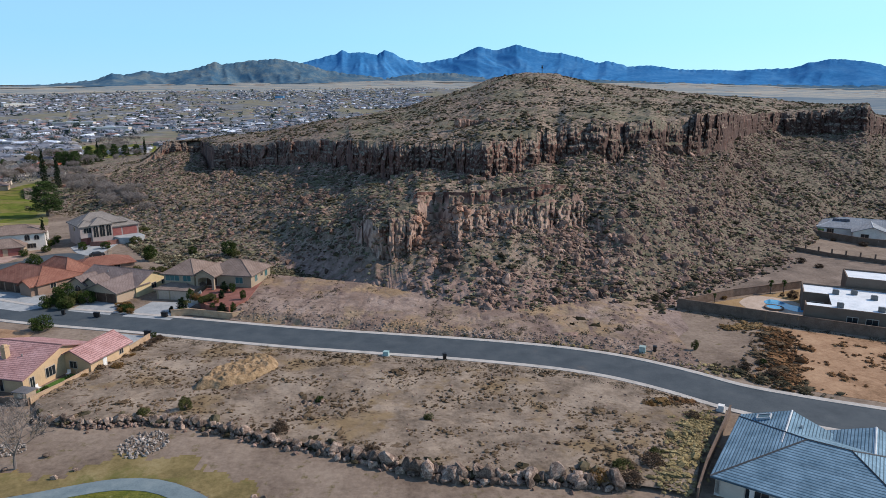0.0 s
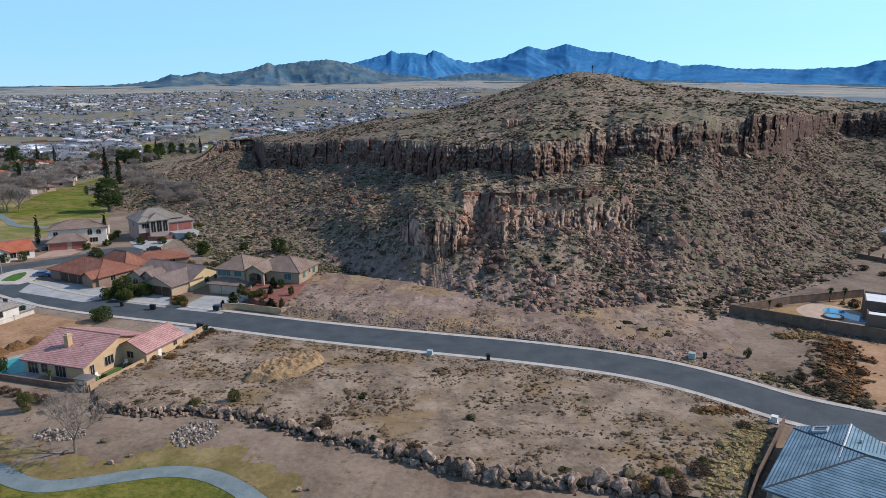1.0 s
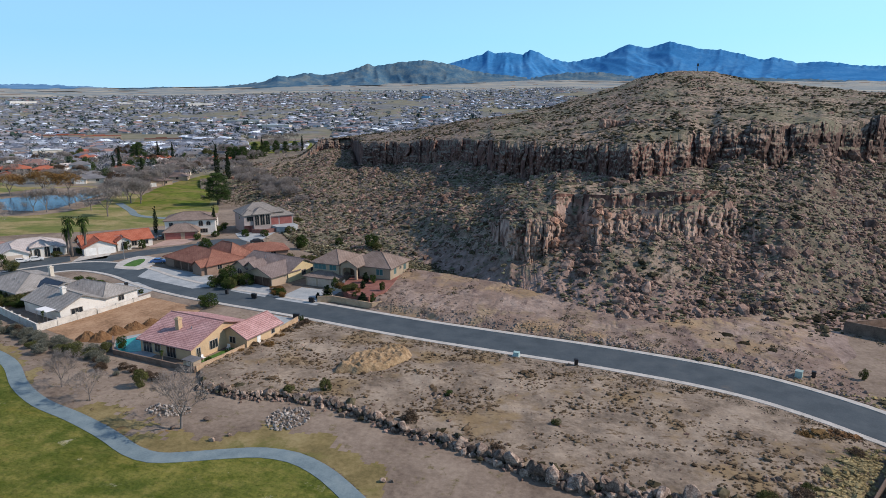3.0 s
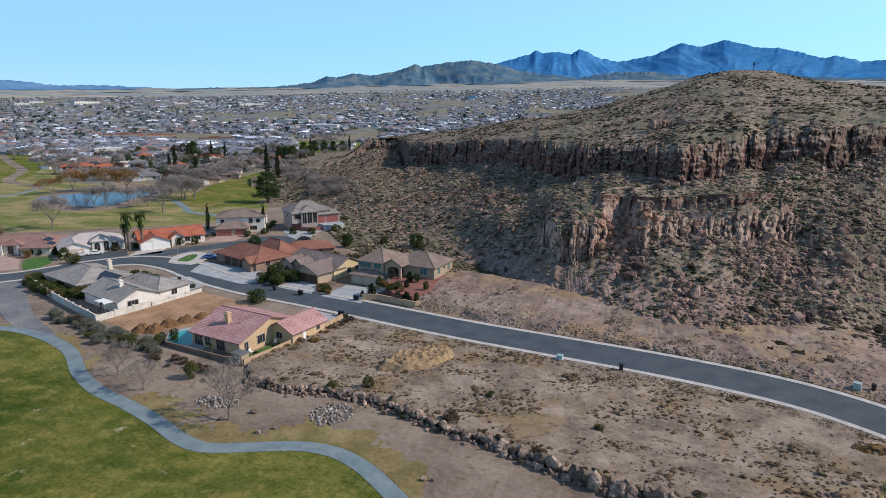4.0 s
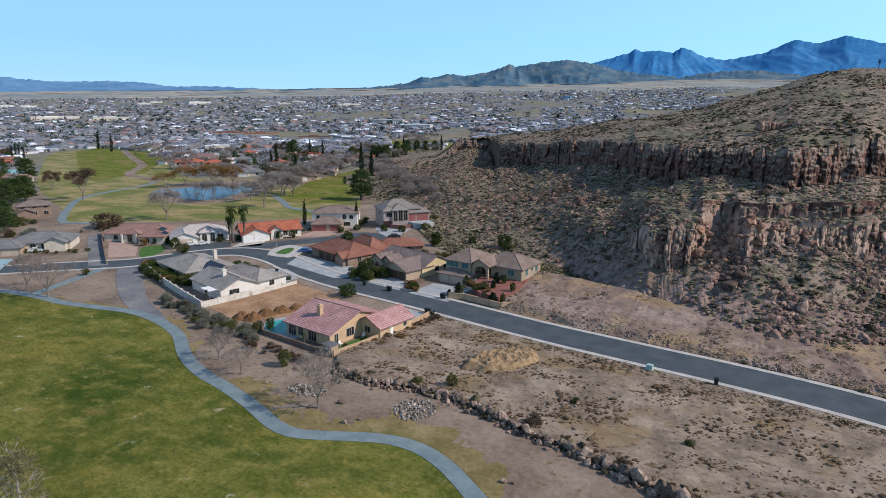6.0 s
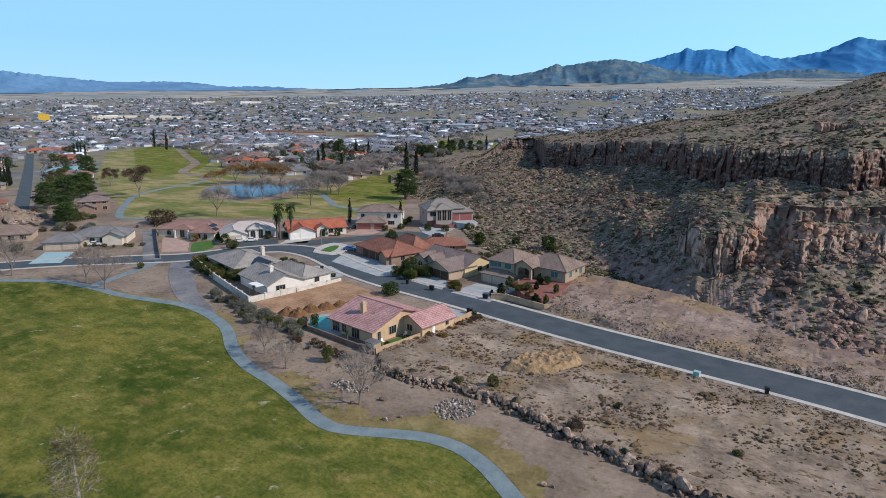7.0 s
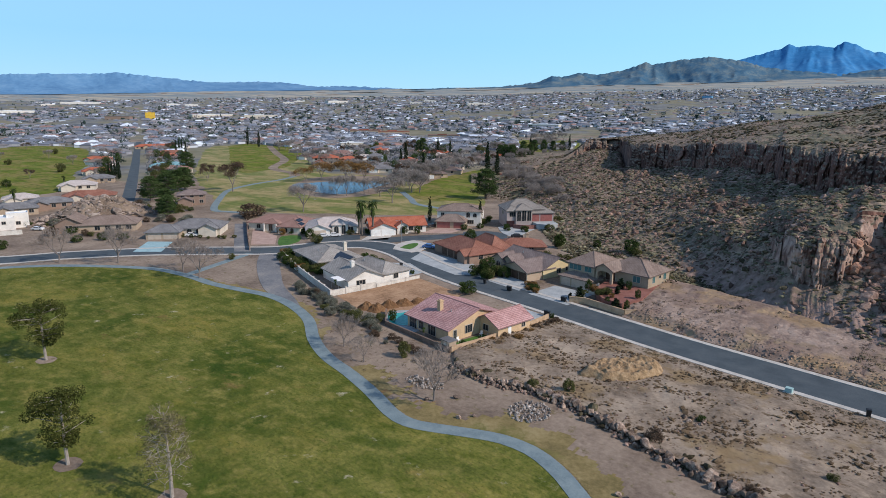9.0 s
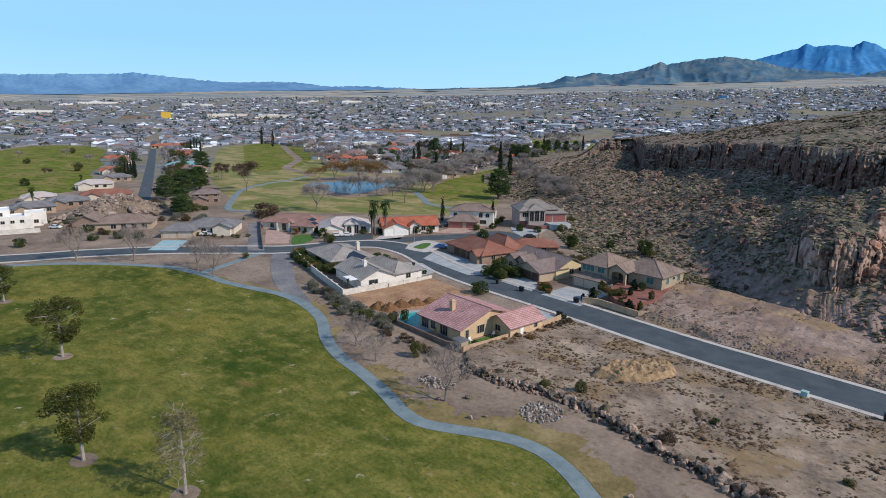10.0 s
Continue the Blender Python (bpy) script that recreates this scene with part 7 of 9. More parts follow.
def stone_pile(x, y, rx, ry, n, size, label):
    pile = holder("stone_pile", pose(x, y, 0), label, "stone pile", "stone piles")
    meshes = PALE_STONES if "pale" in label else STONE_MESHES
    for _ in range(n):
        a, r = RNG.uniform(0, math.tau), math.sqrt(RNG.uniform())
        s = float(size * np.exp(RNG.normal(0, 0.3)))
        st = new("stone", meshes[int(RNG.integers(len(meshes)))])
        st.parent = pile
        st.matrix_basis = Matrix.Translation((rx * r * math.cos(a), ry * r * math.sin(a), s * 0.5 + 0.35 * (1 - r))) @ Euler(RNG.uniform(0, 6, 3)).to_matrix().to_4x4() @ Matrix.Diagonal((s, s, s * 0.8, 1))


stone_pile(-41, 77.6, 3.1, 3.6, 270, 0.2, "heap of pale grey broken stones on bare ground")
stone_pile(-60.0, 76.0, 3.8, 1.8, 150, 0.19, "scattered heap of pale stones under a bare tree")
stone_pile(-20.6, 89.0, 2.2, 1.5, 22, 0.42, "small heap of dark rubble and weeds on the lot")
stone_pile(24.5, 75.3, 1.5, 0.9, 26, 0.3, "small dark heap of rubble on the lot")
for x, y, s in ((-48.5, 69.5, 0.6), (-52.5, 74.5, 0.6), (-46.9, 71.3, 0.45), (-56.0, 71.3, 0.5), (-33.5, 80.0, 0.7), (-22.3, 65.3, 0.55), (-21.3, 65.6, 0.4)):
    st = new("boulder", STONE_MESHES[int(RNG.integers(8))])
    st.matrix_world = Matrix.Translation((x, y, s * 0.4)) @ Matrix.Diagonal((s, s * 0.8, s * 0.7, 1))
    tagged(st, "single weathered boulder on bare ground", "boulder", "loose boulders")

MOUND_STRAW = surface("straw_covered_earth", [(0.165, 0.11, 0.06), (0.295, 0.198, 0.112), (0.405, 0.292, 0.18)], 0.8, 6, 0.95, 0.9, 3, depth=0.2)
MOUND_EARTH = surface("dug_earth", [(0.111, 0.0546, 0.0245), (0.17, 0.0897, 0.042), (0.221, 0.125, 0.063)], 0.8, 6, 0.95, 0.9, 3, depth=0.15)


def mound(x, y, turn, rx, ry, h, material, label, z=0.0, flat=0.6):
    n, k = 60, 120
    r, a = np.meshgrid(np.linspace(0.001, 1, n), np.linspace(0, math.tau, k), indexing="ij")
    wob = 1 + 0.14 * vnoise(np.cos(a) * 2 + x, np.sin(a) * 2 + y)
    X, Y = r * np.cos(a) * rx * wob, r * np.sin(a) * ry * wob
    prof = 1 - smooth01((r - flat) / (1 - flat))
    Z = h * prof * (1 + 0.3 * fractal(X / 1.6 + x, Y / 1.6, 0, 3) + 0.35 * fractal(X / 0.6 + x, Y / 0.6, 3.0, 3)) - 0.1 * r
    ob = new("earth_mound", mesh_from("earth_mound", np.stack([X, Y, Z], -1).reshape(-1, 3), grid_faces(n, k)[:, ::-1], material, True))
    ob.matrix_world = pose(x, y, z, 0, 0, turn)
    return tagged(ob, label, "mound", "earth mounds")


mound(-35.0, 99.6, 55, 8.2, 5.0, 1.35, MOUND_STRAW, "broad mound of earth covered with dry straw on the lot", 0.35, 0.72)
for x, y, s in ((-95.3, 99.4, 2.6), (-92.6, 99.8, 2.9), (-92.0, 103.4, 2.7), (-90.2, 106.6, 2.7), (-88.6, 109.8, 2.4), (-87.0, 112.6, 2.0)):
    mound(x, y, 20, s, s * 0.85, s * 0.5, MOUND_EARTH, "heap of freshly dug orange earth", 0.02, 0.1)


# ---- loose blocks on the rock bands ----
BLOCK_ROCK = surface("rusty_block_rock", [(0.10, 0.06, 0.048), (0.215, 0.135, 0.107), (0.36, 0.27, 0.225)], 0.6, 5, 0.95, 0.8, 2.2, each=0.3, depth=0.2)
BLOCKS = []
for _ in range(6):
    bm = bmesh.new()
    bmesh.ops.create_icosphere(bm, subdivisions=4, radius=1.0)
    tv, tf = np.array([p.co[:] for p in bm.verts]), np.array([[q.index for q in t.verts] for t in bm.faces])
    bm.free()
    tv = np.sign(tv) * np.abs(tv) ** 0.55
    k = float(RNG.uniform(0, 50))
    tv = tv * (1 + 0.30 * fractal(tv[:, 0] * 1.3 + k, tv[:, 1] * 1.3, tv[:, 2] * 1.3, 4) - 0.16 * smooth01((np.abs(vnoise(tv[:, 0] * 2.2 + k, tv[:, 1] * 2.2)) - 0.0) / -0.2 + 1))[:, None]
    BLOCKS.append(mesh_from("block", tv, tf, BLOCK_ROCK))


def ground_on_hill(az_, r_):
    """Height of the hill's surface at a bearing and a distance."""
    j = int(np.argmin(np.abs(HC - az_)))
    rr = np.hypot(HILL_X[:, j], HILL_Y[:, j])
    return float(HILL_Z[int(np.argmin(np.abs(rr - r_))), j])


# orange blocks tumbled below the ledge
ORANGE_ROCK = surface("orange_block_rock", [(0.15, 0.075, 0.05), (0.30, 0.165, 0.115), (0.44, 0.28, 0.20)], 0.8, 5, 0.95, 0.6, 3.0, each=0.35, depth=0.1)
ORANGE = [mesh_from("block", *rock_template(RNG, 8, 2), ORANGE_ROCK) for _ in range(5)]
tumble = holder("block_tumble", pose(0, 165, 15), "tumble of orange and rusty blocks below the ledge", "rocks", kind="structure")
for az0, az1, r0, r1, n in ((2.7, -2.3, 161, 170, 90), (-3.2, -6.4, 165.5, 170, 26), (1.6, -0.6, 158, 168, 40)):
    for _ in range(n):
        a, r_ = float(RNG.uniform(az1, az0)), float(RNG.uniform(r0, r1))
        sz = float(np.clip(0.75 * math.exp(RNG.normal(0, 0.4)), 0.35, 1.5))
        ob = new("block", ORANGE[int(RNG.integers(5))])
        ob.parent = tumble
        ob.matrix_basis = Matrix.Translation((-math.sin(radians(a)) * r_, math.cos(radians(a)) * r_ - 165, ground_on_hill(a, r_) + 0.3 * sz - 15)) @ Euler(RNG.uniform(-0.6, 0.6, 3)).to_matrix().to_4x4() @ Matrix.Diagonal((sz, sz, sz * 0.9, 1))


def bearing_(az_, r_):
    return -math.sin(radians(az_)) * r_, math.cos(radians(az_)) * r_


# rubble fallen below the lower band
P = on_hill(380, az=(-16, 9), rows=(first[1] - 22, first[1] + 2), flat=0.3, patchy=0.05, seed=19.0)
scatter("band_rubble", BIG_ROCKS, P, np.minimum(sizes(len(P), 0.55, 0.5, 0.75), 1.5), BOULDER, "brown broken blocks below the lower rock band", "rocks", RNG)
# a few great fallen boulders on the slopes
FALLEN_ROCK = surface("fallen_rock", [(0.05, 0.032, 0.027), (0.125, 0.08, 0.065), (0.24, 0.165, 0.135)], 0.5, 5, 0.95, 0.9, 2.0, each=0.3, depth=0.2)
FALLEN = [mesh_from("boulder", *rock_template(RNG, 12, 3), FALLEN_ROCK) for _ in range(5)]
for az_, el_, sz in ((5.36, -6.63, 1.7), (-2.15, -6.94, 1.7), (-0.3, -14.8, 2.2), (-0.9, -13.9, 2.0), (-16.2, -9.6, 2.2), (-17.4, -9.4, 1.8), (-16.8, -11.8, 2.4), (-18.2, -11.6, 1.8), (-25.2, -5.0, 2.8), (-20.4, -3.9, 3.4), (-22.0, -8.9, 2.6), (-23.5, -8.6, 2.2), (-24.5, -7.2, 1.8), (12.4, -6.9, 2.2), (-27.6, -6.0, 1.8)):
    j = int(np.argmin(np.abs(HC - az_)))
    rr = np.hypot(HILL_X[:RIM, j], HILL_Y[:RIM, j])
    i = int(np.argmin(np.abs(np.degrees(np.arctan2(HILL_Z[:RIM, j] - EYE, rr)) - el_)))
    st = new("boulder", FALLEN[int(RNG.integers(5))])
    st.matrix_world = Matrix.Translation((HILL_X[i, j], HILL_Y[i, j], HILL_Z[i, j] + sz * 0.25)) @ Euler(RNG.uniform(-0.5, 0.5, 3)).to_matrix().to_4x4() @ Matrix.Diagonal((sz, sz * 0.8, sz * 0.7, 1))
    tagged(st, "great brown boulder fallen onto the talus slope", "boulder", "fallen boulders")
# a row of dark red blocks on the plateau's rim
rim = holder("rock_ledge", pose(0, 235, 30), "row of dark red rounded blocks on the plateau", "rock ledge", kind="structure")
for b in np.arange(-1.4, -8.2, -0.42):
    r_ = 240 + 2.0 * math.sin(b * 1.7)
    el_ = -1.42 + 0.08 * float(RNG.normal())
    s_ = float(RNG.uniform(0.9, 1.5))
    ob = new("block", BLOCKS[int(RNG.integers(6))])
    ob.parent = rim
    x, y = bearing_(float(b), r_)
    ob.matrix_basis = Matrix.Translation((x, y - 235, EYE + r_ * math.tan(radians(el_)) - 30)) @ pose(0, 0, 0, 0, 0, float(RNG.uniform(-20, 20))) @ Matrix.Diagonal((s_ * 0.95, 1.5, s_ * 1.2, 1))


# ---- trees and garden plants ----
BARK = surface("grey_bark", [(0.09, 0.075, 0.065), (0.15, 0.125, 0.11), (0.22, 0.19, 0.165)], 1.5, 8, 0.95, 0.5, 12, local=True)
PALE_BARK = surface("pale_bark", [(0.22, 0.19, 0.17), (0.33, 0.29, 0.26), (0.42, 0.38, 0.34)], 1.5, 8, 0.95, 0.5, 12, local=True)
TWIGS = surface("bare_twigs", [(0.15, 0.125, 0.115), (0.22, 0.19, 0.175), (0.29, 0.25, 0.23)], 1.0, 8, 1.0, 0, local=True, spec=0.0)
PALE_TWIGS = surface("fine_twigs", [(0.17, 0.15, 0.14), (0.25, 0.225, 0.21), (0.33, 0.30, 0.28)], 1.0, 8, 1.0, 0, island=0.3, local=True, spec=0.0)
NEEDLES = surface("pine_needles", [(0.0239, 0.0331, 0.0092), (0.0506, 0.0607, 0.0166), (0.092, 0.0966, 0.0276)], 0.9, 8, 1.0, 0, island=0.4, local=True, spec=0.05)
DARK_NEEDLES = surface("cypress_green", [(0.012, 0.022, 0.012), (0.022, 0.036, 0.018), (0.038, 0.055, 0.026)], 0.9, 8, 1.0, 0, island=0.35, local=True, spec=0.05)
GREEN_LEAF = surface("garden_green", [(0.0252, 0.0432, 0.0126), (0.0432, 0.0684, 0.0196), (0.072, 0.0972, 0.0315)], 0.9, 8, 1.0, 0, island=0.4, local=True, spec=0.05)
OLIVE_LEAF = surface("olive_foliage", [(0.0492, 0.06, 0.0224), (0.0902, 0.096, 0.036), (0.139, 0.136, 0.056)], 0.9, 8, 1.0, 0, island=0.4, local=True, spec=0.05)
RUST_LEAF = surface("rusty_foliage", [(0.12, 0.065, 0.025), (0.20, 0.115, 0.045), (0.28, 0.17, 0.07)], 0.9, 8, 1.0, 0, island=0.4, local=True, spec=0.05)
BROWN_LEAF = surface("brown_foliage", [(0.06, 0.042, 0.032), (0.10, 0.07, 0.05), (0.15, 0.11, 0.08)], 0.9, 8, 1.0, 0, island=0.4, local=True, spec=0.05)
SAGE_LEAF = surface("sage_foliage", [(0.09, 0.095, 0.075), (0.15, 0.155, 0.125), (0.22, 0.22, 0.18)], 0.9, 8, 1.0, 0, island=0.4, local=True, spec=0.05)
EVERGREEN = surface("evergreen_foliage", [(0.0262, 0.0493, 0.019), (0.0547, 0.0882, 0.0309), (0.101, 0.143, 0.05)], 0.9, 8, 1.0, 0, island=0.4, local=True, spec=0.05)
YELLOW_NEEDLES = surface("dying_needles", [(0.10, 0.095, 0.04), (0.17, 0.155, 0.075), (0.25, 0.225, 0.12)], 0.9, 8, 1.0, 0, island=0.4, local=True, spec=0.05)


def limb(v, f, p, q, r0, r1, n=5):
    """A tapered piece of branch."""
    p, q = np.array(p), np.array(q)
    d = q - p
    d = d / (np.linalg.norm(d) + 1e-9)
    a = np.cross(d, (0.3, 0.9, 0.2))
    a /= np.linalg.norm(a) + 1e-9
    b = np.cross(d, a)
    i = len(v)
    for c, r in ((p, r0), (q, r1)):
        for k in range(n):
            t = k * math.tau / n
            v.append(c + (a * math.cos(t) + b * math.sin(t)) * r)
    for k in range(n):
        j = (k + 1) % n
        f.append((i + k, i + j, i + n + j, i + n + k))


def branches(rng, v, f, p, d, length, r, depth, ends, spread=0.6, kids=3, up=0.15, n=4):
    p, d = np.array(p, float), np.array(d, float)
    for _ in range(2):
        d = d + rng.normal(0, 0.10, 3)
        d /= np.linalg.norm(d)
        q = p + d * length / 2
        limb(v, f, p, q, r, r * 0.78, n)
        p, r = q, r * 0.78
    if depth == 0:
        ends.append(p)
        return
    for _ in range(kids):
        e = d + rng.normal(0, spread, 3)
        e[2] += up
        e /= np.linalg.norm(e)
        branches(rng, v, f, p, e, length * rng.uniform(0.62, 0.85), max(r * 0.66, 0.0034), depth - 1, ends, spread, kids, up, 3)


def leaves(rng, centres, radius, n, size, flat=1.0):
    v, f = [], []
    for c in centres:
        for _ in range(n):
            d = rng.normal(size=3)
            d /= np.linalg.norm(d)
            p = np.array(c) + d * radius * rng.uniform(0.35, 1.0) ** 0.5 * np.array((1, 1, flat))
            a, b = rng.normal(size=3), rng.normal(size=3)
            a *= size * rng.uniform(0.6, 1.3) / np.linalg.norm(a)
            b *= size * rng.uniform(0.6, 1.3) / np.linalg.norm(b)
            i = len(v)
            v += [p - a * 0.5, p + a * 0.5, p + b]
            f.append((i, i + 1, i + 2))
    return np.array(v), np.array(f)


def mesh_child(name, v, f, material, parent, label=""):
    me = mesh_from(name, np.array(v), np.array(f), material)
    ob = new(name, me)
    ob.parent = parent
    if label:
        tagged(ob, label)
    return ob


PLANTS = {}


def make_plant(kind, label, category):
    """One plant of unit height at the origin."""
    rng = np.random.default_rng(sum(map(ord, kind)) * 7)
    ob = holder(kind.rstrip("0123456789"), pose(0, 0, 0), label, category, category + "s")
    base = kind.rstrip("0123456789")
    v, f, ends = [], [], []
    if base in ("pine_tree", "tall_pine"):
        tall = base == "tall_pine"
        trunk_top = 0.9
        limb(v, f, (0, 0, -0.02), (0.01, 0, 0.3), 0.024, 0.02, 8)
        limb(v, f, (0.01, 0, 0.3), (0.0, 0.01, trunk_top), 0.02, 0.006, 7)
        cs, start = [], 0.16 if tall else 0.26
        for k in range(38 if not tall else 130):
            z = start + (0.95 - start) * rng.uniform() ** 0.9
            a = rng.uniform(0, math.tau)
            wide = (0.30 if not tall else 0.25) * math.sin(math.pi * min(1, max(0.12, (1.02 - z) / (1.02 - start))) ** 0.75) + 0.05
            if tall:
                wide = 0.30 * min(1.0, (1.05 - z) / 0.5) ** 0.7 * (0.8 + 0.2 * math.sin(z * 40))
            rr = wide * (rng.uniform(0.45, 1.0) if tall else rng.uniform(0.25, 1.3))
            c = (rr * math.cos(a), rr * math.sin(a), z + 0.02)
            limb(v, f, (0, 0, z - 0.06), c, 0.007, 0.003, 4)
            cs.append(c)
        cs += [(0, 0, 0.95), (0.03, 0, 0.88), (-0.02, 0.03, 0.82)]
        mesh_child("trunk", v, f, PALE_BARK if not tall else BARK, ob)
        lv, lf = leaves(rng, cs, 0.10 if not tall else 0.075, 200 if not tall else 80, 0.022 if not tall else 0.024, 0.6 if tall else 0.75)
        mesh_child("crown", lv, lf, NEEDLES if not tall else EVERGREEN, ob)
    elif base == "dying_pine":
        limb(v, f, (0, 0, -0.02), (0.015, 0, 0.35), 0.022, 0.018, 8)
        limb(v, f, (0.015, 0, 0.35), (0.0, 0, 1.0), 0.018, 0.003, 6)
        cs = []
        for k in range(70):
            z = 0.22 + 0.74 * rng.uniform()
            a = rng.uniform(0, math.tau)
            ln = 0.30 * (1.15 - z) ** 0.55 * rng.uniform(0.6, 1.1)
            d = np.array((math.cos(a), math.sin(a), 0.35))
            branches(rng, v, f, (0, 0, z), d / np.linalg.norm(d), ln * 0.55, 0.0038, 2, cs, 0.35, 2, 0.08, 3)
        mesh_child("trunk", v, f, PALE_BARK, ob)
        lv, lf = leaves(rng, cs, 0.045, 24, 0.015)
        mesh_child("crown", lv, lf, YELLOW_NEEDLES, ob, "sparse yellowing needles")
    elif base in ("bare_tree", "willow_tree", "brown_tree"):
        limb(v, f, (0, 0, -0.02), (0.01, 0.01, 0.24), 0.026, 0.019, 7)
        for k in range(4):
            a = k * math.tau / 4 + rng.uniform(-0.4, 0.4)
            d = np.array((0.55 * math.cos(a), 0.55 * math.sin(a), 1.0))
            branches(rng, v, f, (0.01, 0.01, 0.22), d / np.linalg.norm(d), 0.27 if base == "bare_tree" else 0.30, 0.015, 5 if kind.endswith(("2", "3")) else 3, ends, 0.38, 3 if kind.endswith(("2", "3")) or base != "bare_tree" else 4, 0.16, 4)
        mesh_child("trunk", v, f, TWIGS, ob)
        if base == "bare_tree":
            near_by = kind.endswith(("2", "3"))
            lv, lf = leaves(rng, ends[::3] if near_by else ends, 0.085, 6 if near_by else 26, 0.013 if near_by else 0.020, 0.9)
            mesh_child("crown", lv, lf, PALE_TWIGS, ob, "haze of fine grey twigs")
        else:
            lv, lf = leaves(rng, ends, 0.12, 64, 0.026, 0.8)
            mesh_child("crown", lv, lf, RUST_LEAF if base == "willow_tree" else BROWN_LEAF, ob)
    elif base == "cypress":
        limb(v, f, (0, 0, -0.02), (0, 0, 0.3), 0.014, 0.01, 6)
        mesh_child("trunk", v, f, BARK, ob)
        cs = [(0.012 * rng.normal(), 0.012 * rng.normal(), z) for z in np.linspace(0.06, 0.97, 30)]
        lv, lf = [], []
        for c in cs:
            w = 0.075 * math.sin(math.pi * min(1, (c[2] + 0.10) ** 0.8 * 0.98)) + 0.008
            a, b = leaves(rng, [c], w, 100, 0.024)
            lf += [[q + len(lv) for q in t] for t in b.tolist()]
            lv += a.tolist()
        mesh_child("crown", lv, lf, DARK_NEEDLES, ob)
    elif base == "palm_tree":
        limb(v, f, (0, 0, -0.02), (0.01, 0, 0.45), 0.026, 0.024, 8)
        limb(v, f, (0.01, 0, 0.45), (0, 0, 0.86), 0.026, 0.036, 8)
        mesh_child("trunk", v, f, BARK, ob)
        lv, lf = [], []
        for k in range(80):
            a, lift = rng.uniform(0, math.tau), rng.uniform(-0.9, 1.0)
            d = np.array((math.cos(a), math.sin(a), 0))
            side = np.array((-math.sin(a), math.cos(a), 0))
            p = np.array((0, 0, 0.88 + 0.02 * lift)) if lift > -0.3 else np.array((0, 0, 0.70 + 0.16 * rng.uniform()))
            ln = 0.17 if lift > -0.3 else 0.10
            for s in range(5):
                q = p + (d * ln / 5 * (1 - 0.1 * s) + np.array((0, 0, lift * 0.035 - 0.013 * s)))
                w = 0.02 * (1 - s / 6)
                i = len(lv)
                lv += [p - side * w, p + side * w, q + side * w * 0.7 - np.array((0, 0, 0.012)), q - side * w * 0.7 - np.array((0, 0, 0.012))]
                lf += [(i, i + 1, i + 2, i + 3)]
                p = q
        mesh_child("crown", lv, lf, GREEN_LEAF, ob)
    else:
        mat = {"round_tree": GREEN_LEAF, "garden_shrub": GREEN_LEAF, "olive_shrub": OLIVE_LEAF, "rust_shrub": RUST_LEAF, "brown_shrub": BROWN_LEAF, "dark_tree": EVERGREEN, "sage_shrub": SAGE_LEAF}[base]
        low = base.endswith("_shrub")
        wide = 0.62 if low else 0.42
        limb(v, f, (0, 0, -0.05), (0, 0, 0.4), 0.04, 0.03, 6)
        for k in range(5):
            a = rng.uniform(0, math.tau)
            limb(v, f, (0, 0, 0.2), (wide * 0.5 * math.cos(a), wide * 0.5 * math.sin(a), 0.6), 0.022, 0.01, 4)
        mesh_child("trunk", v, f, BARK, ob)
        cs = []
        for k in range(24):
            d = rng.normal(size=3)
            d /= np.linalg.norm(d)
            cs.append((d[0] * wide * 0.62, d[1] * wide * 0.62, (0.46 if low else 0.52) + d[2] * 0.34))
        lv, lf = leaves(rng, cs, 0.2, 130, 0.058 if base != "dark_tree" else 0.046, 0.9)
        lv[:, 2] = np.maximum(lv[:, 2], 0.02)
        mesh_child("crown", lv, lf, mat, ob)
    return ob


PLANT_WORDS = {
    "pine_tree": ("green pine with a pale trunk standing on the lawn", "pine tree"),
    "tall_pine": ("tall dark pine beside the fairway", "pine tree"),
    "dying_pine": ("dying pine with bare branches and few yellow needles", "pine tree"),
    "bare_tree": ("leafless grey tree with fine twigs", "bare tree"),
    "willow_tree": ("rusty orange winter willow by the pond", "willow"),
    "brown_tree": ("brown-leaved winter tree on the golf course", "tree"),
    "cypress": ("slender dark green Italian cypress", "cypress"),
    "palm_tree": ("tall fan palm with a brown trunk", "palm"),
    "round_tree": ("rounded green garden tree", "tree"),
    "dark_tree": ("broad dark evergreen tree", "tree"),
    "garden_shrub": ("bushy green garden shrub", "shrub"),
    "olive_shrub": ("olive green garden shrub", "shrub"),
    "rust_shrub": ("reddish brown garden shrub", "shrub"),
    "sage_shrub": ("grey-green brushy desert shrub", "shrub"),
    "brown_shrub": ("bare brown mesquite shrub", "shrub"),
}


def plant(kind, x, y, h, variant=0, z=0.0, wide=1.0):
    key = kind + (str(variant) if variant else "")
    m = pose(x, y, z, 0, 0, (x * 37 + y * 53) % 360) @ Matrix.Diagonal((h * wide, h * wide, h, 1))
    if key not in PLANTS:
        PLANTS[key] = make_plant(key, *PLANT_WORDS[kind])
        PLANTS[key].matrix_basis = m
        return PLANTS[key]
    src = PLANTS[key]
    ob = copy_thing(src, Matrix.Identity(4))
    ob.matrix_basis = m
    return ob


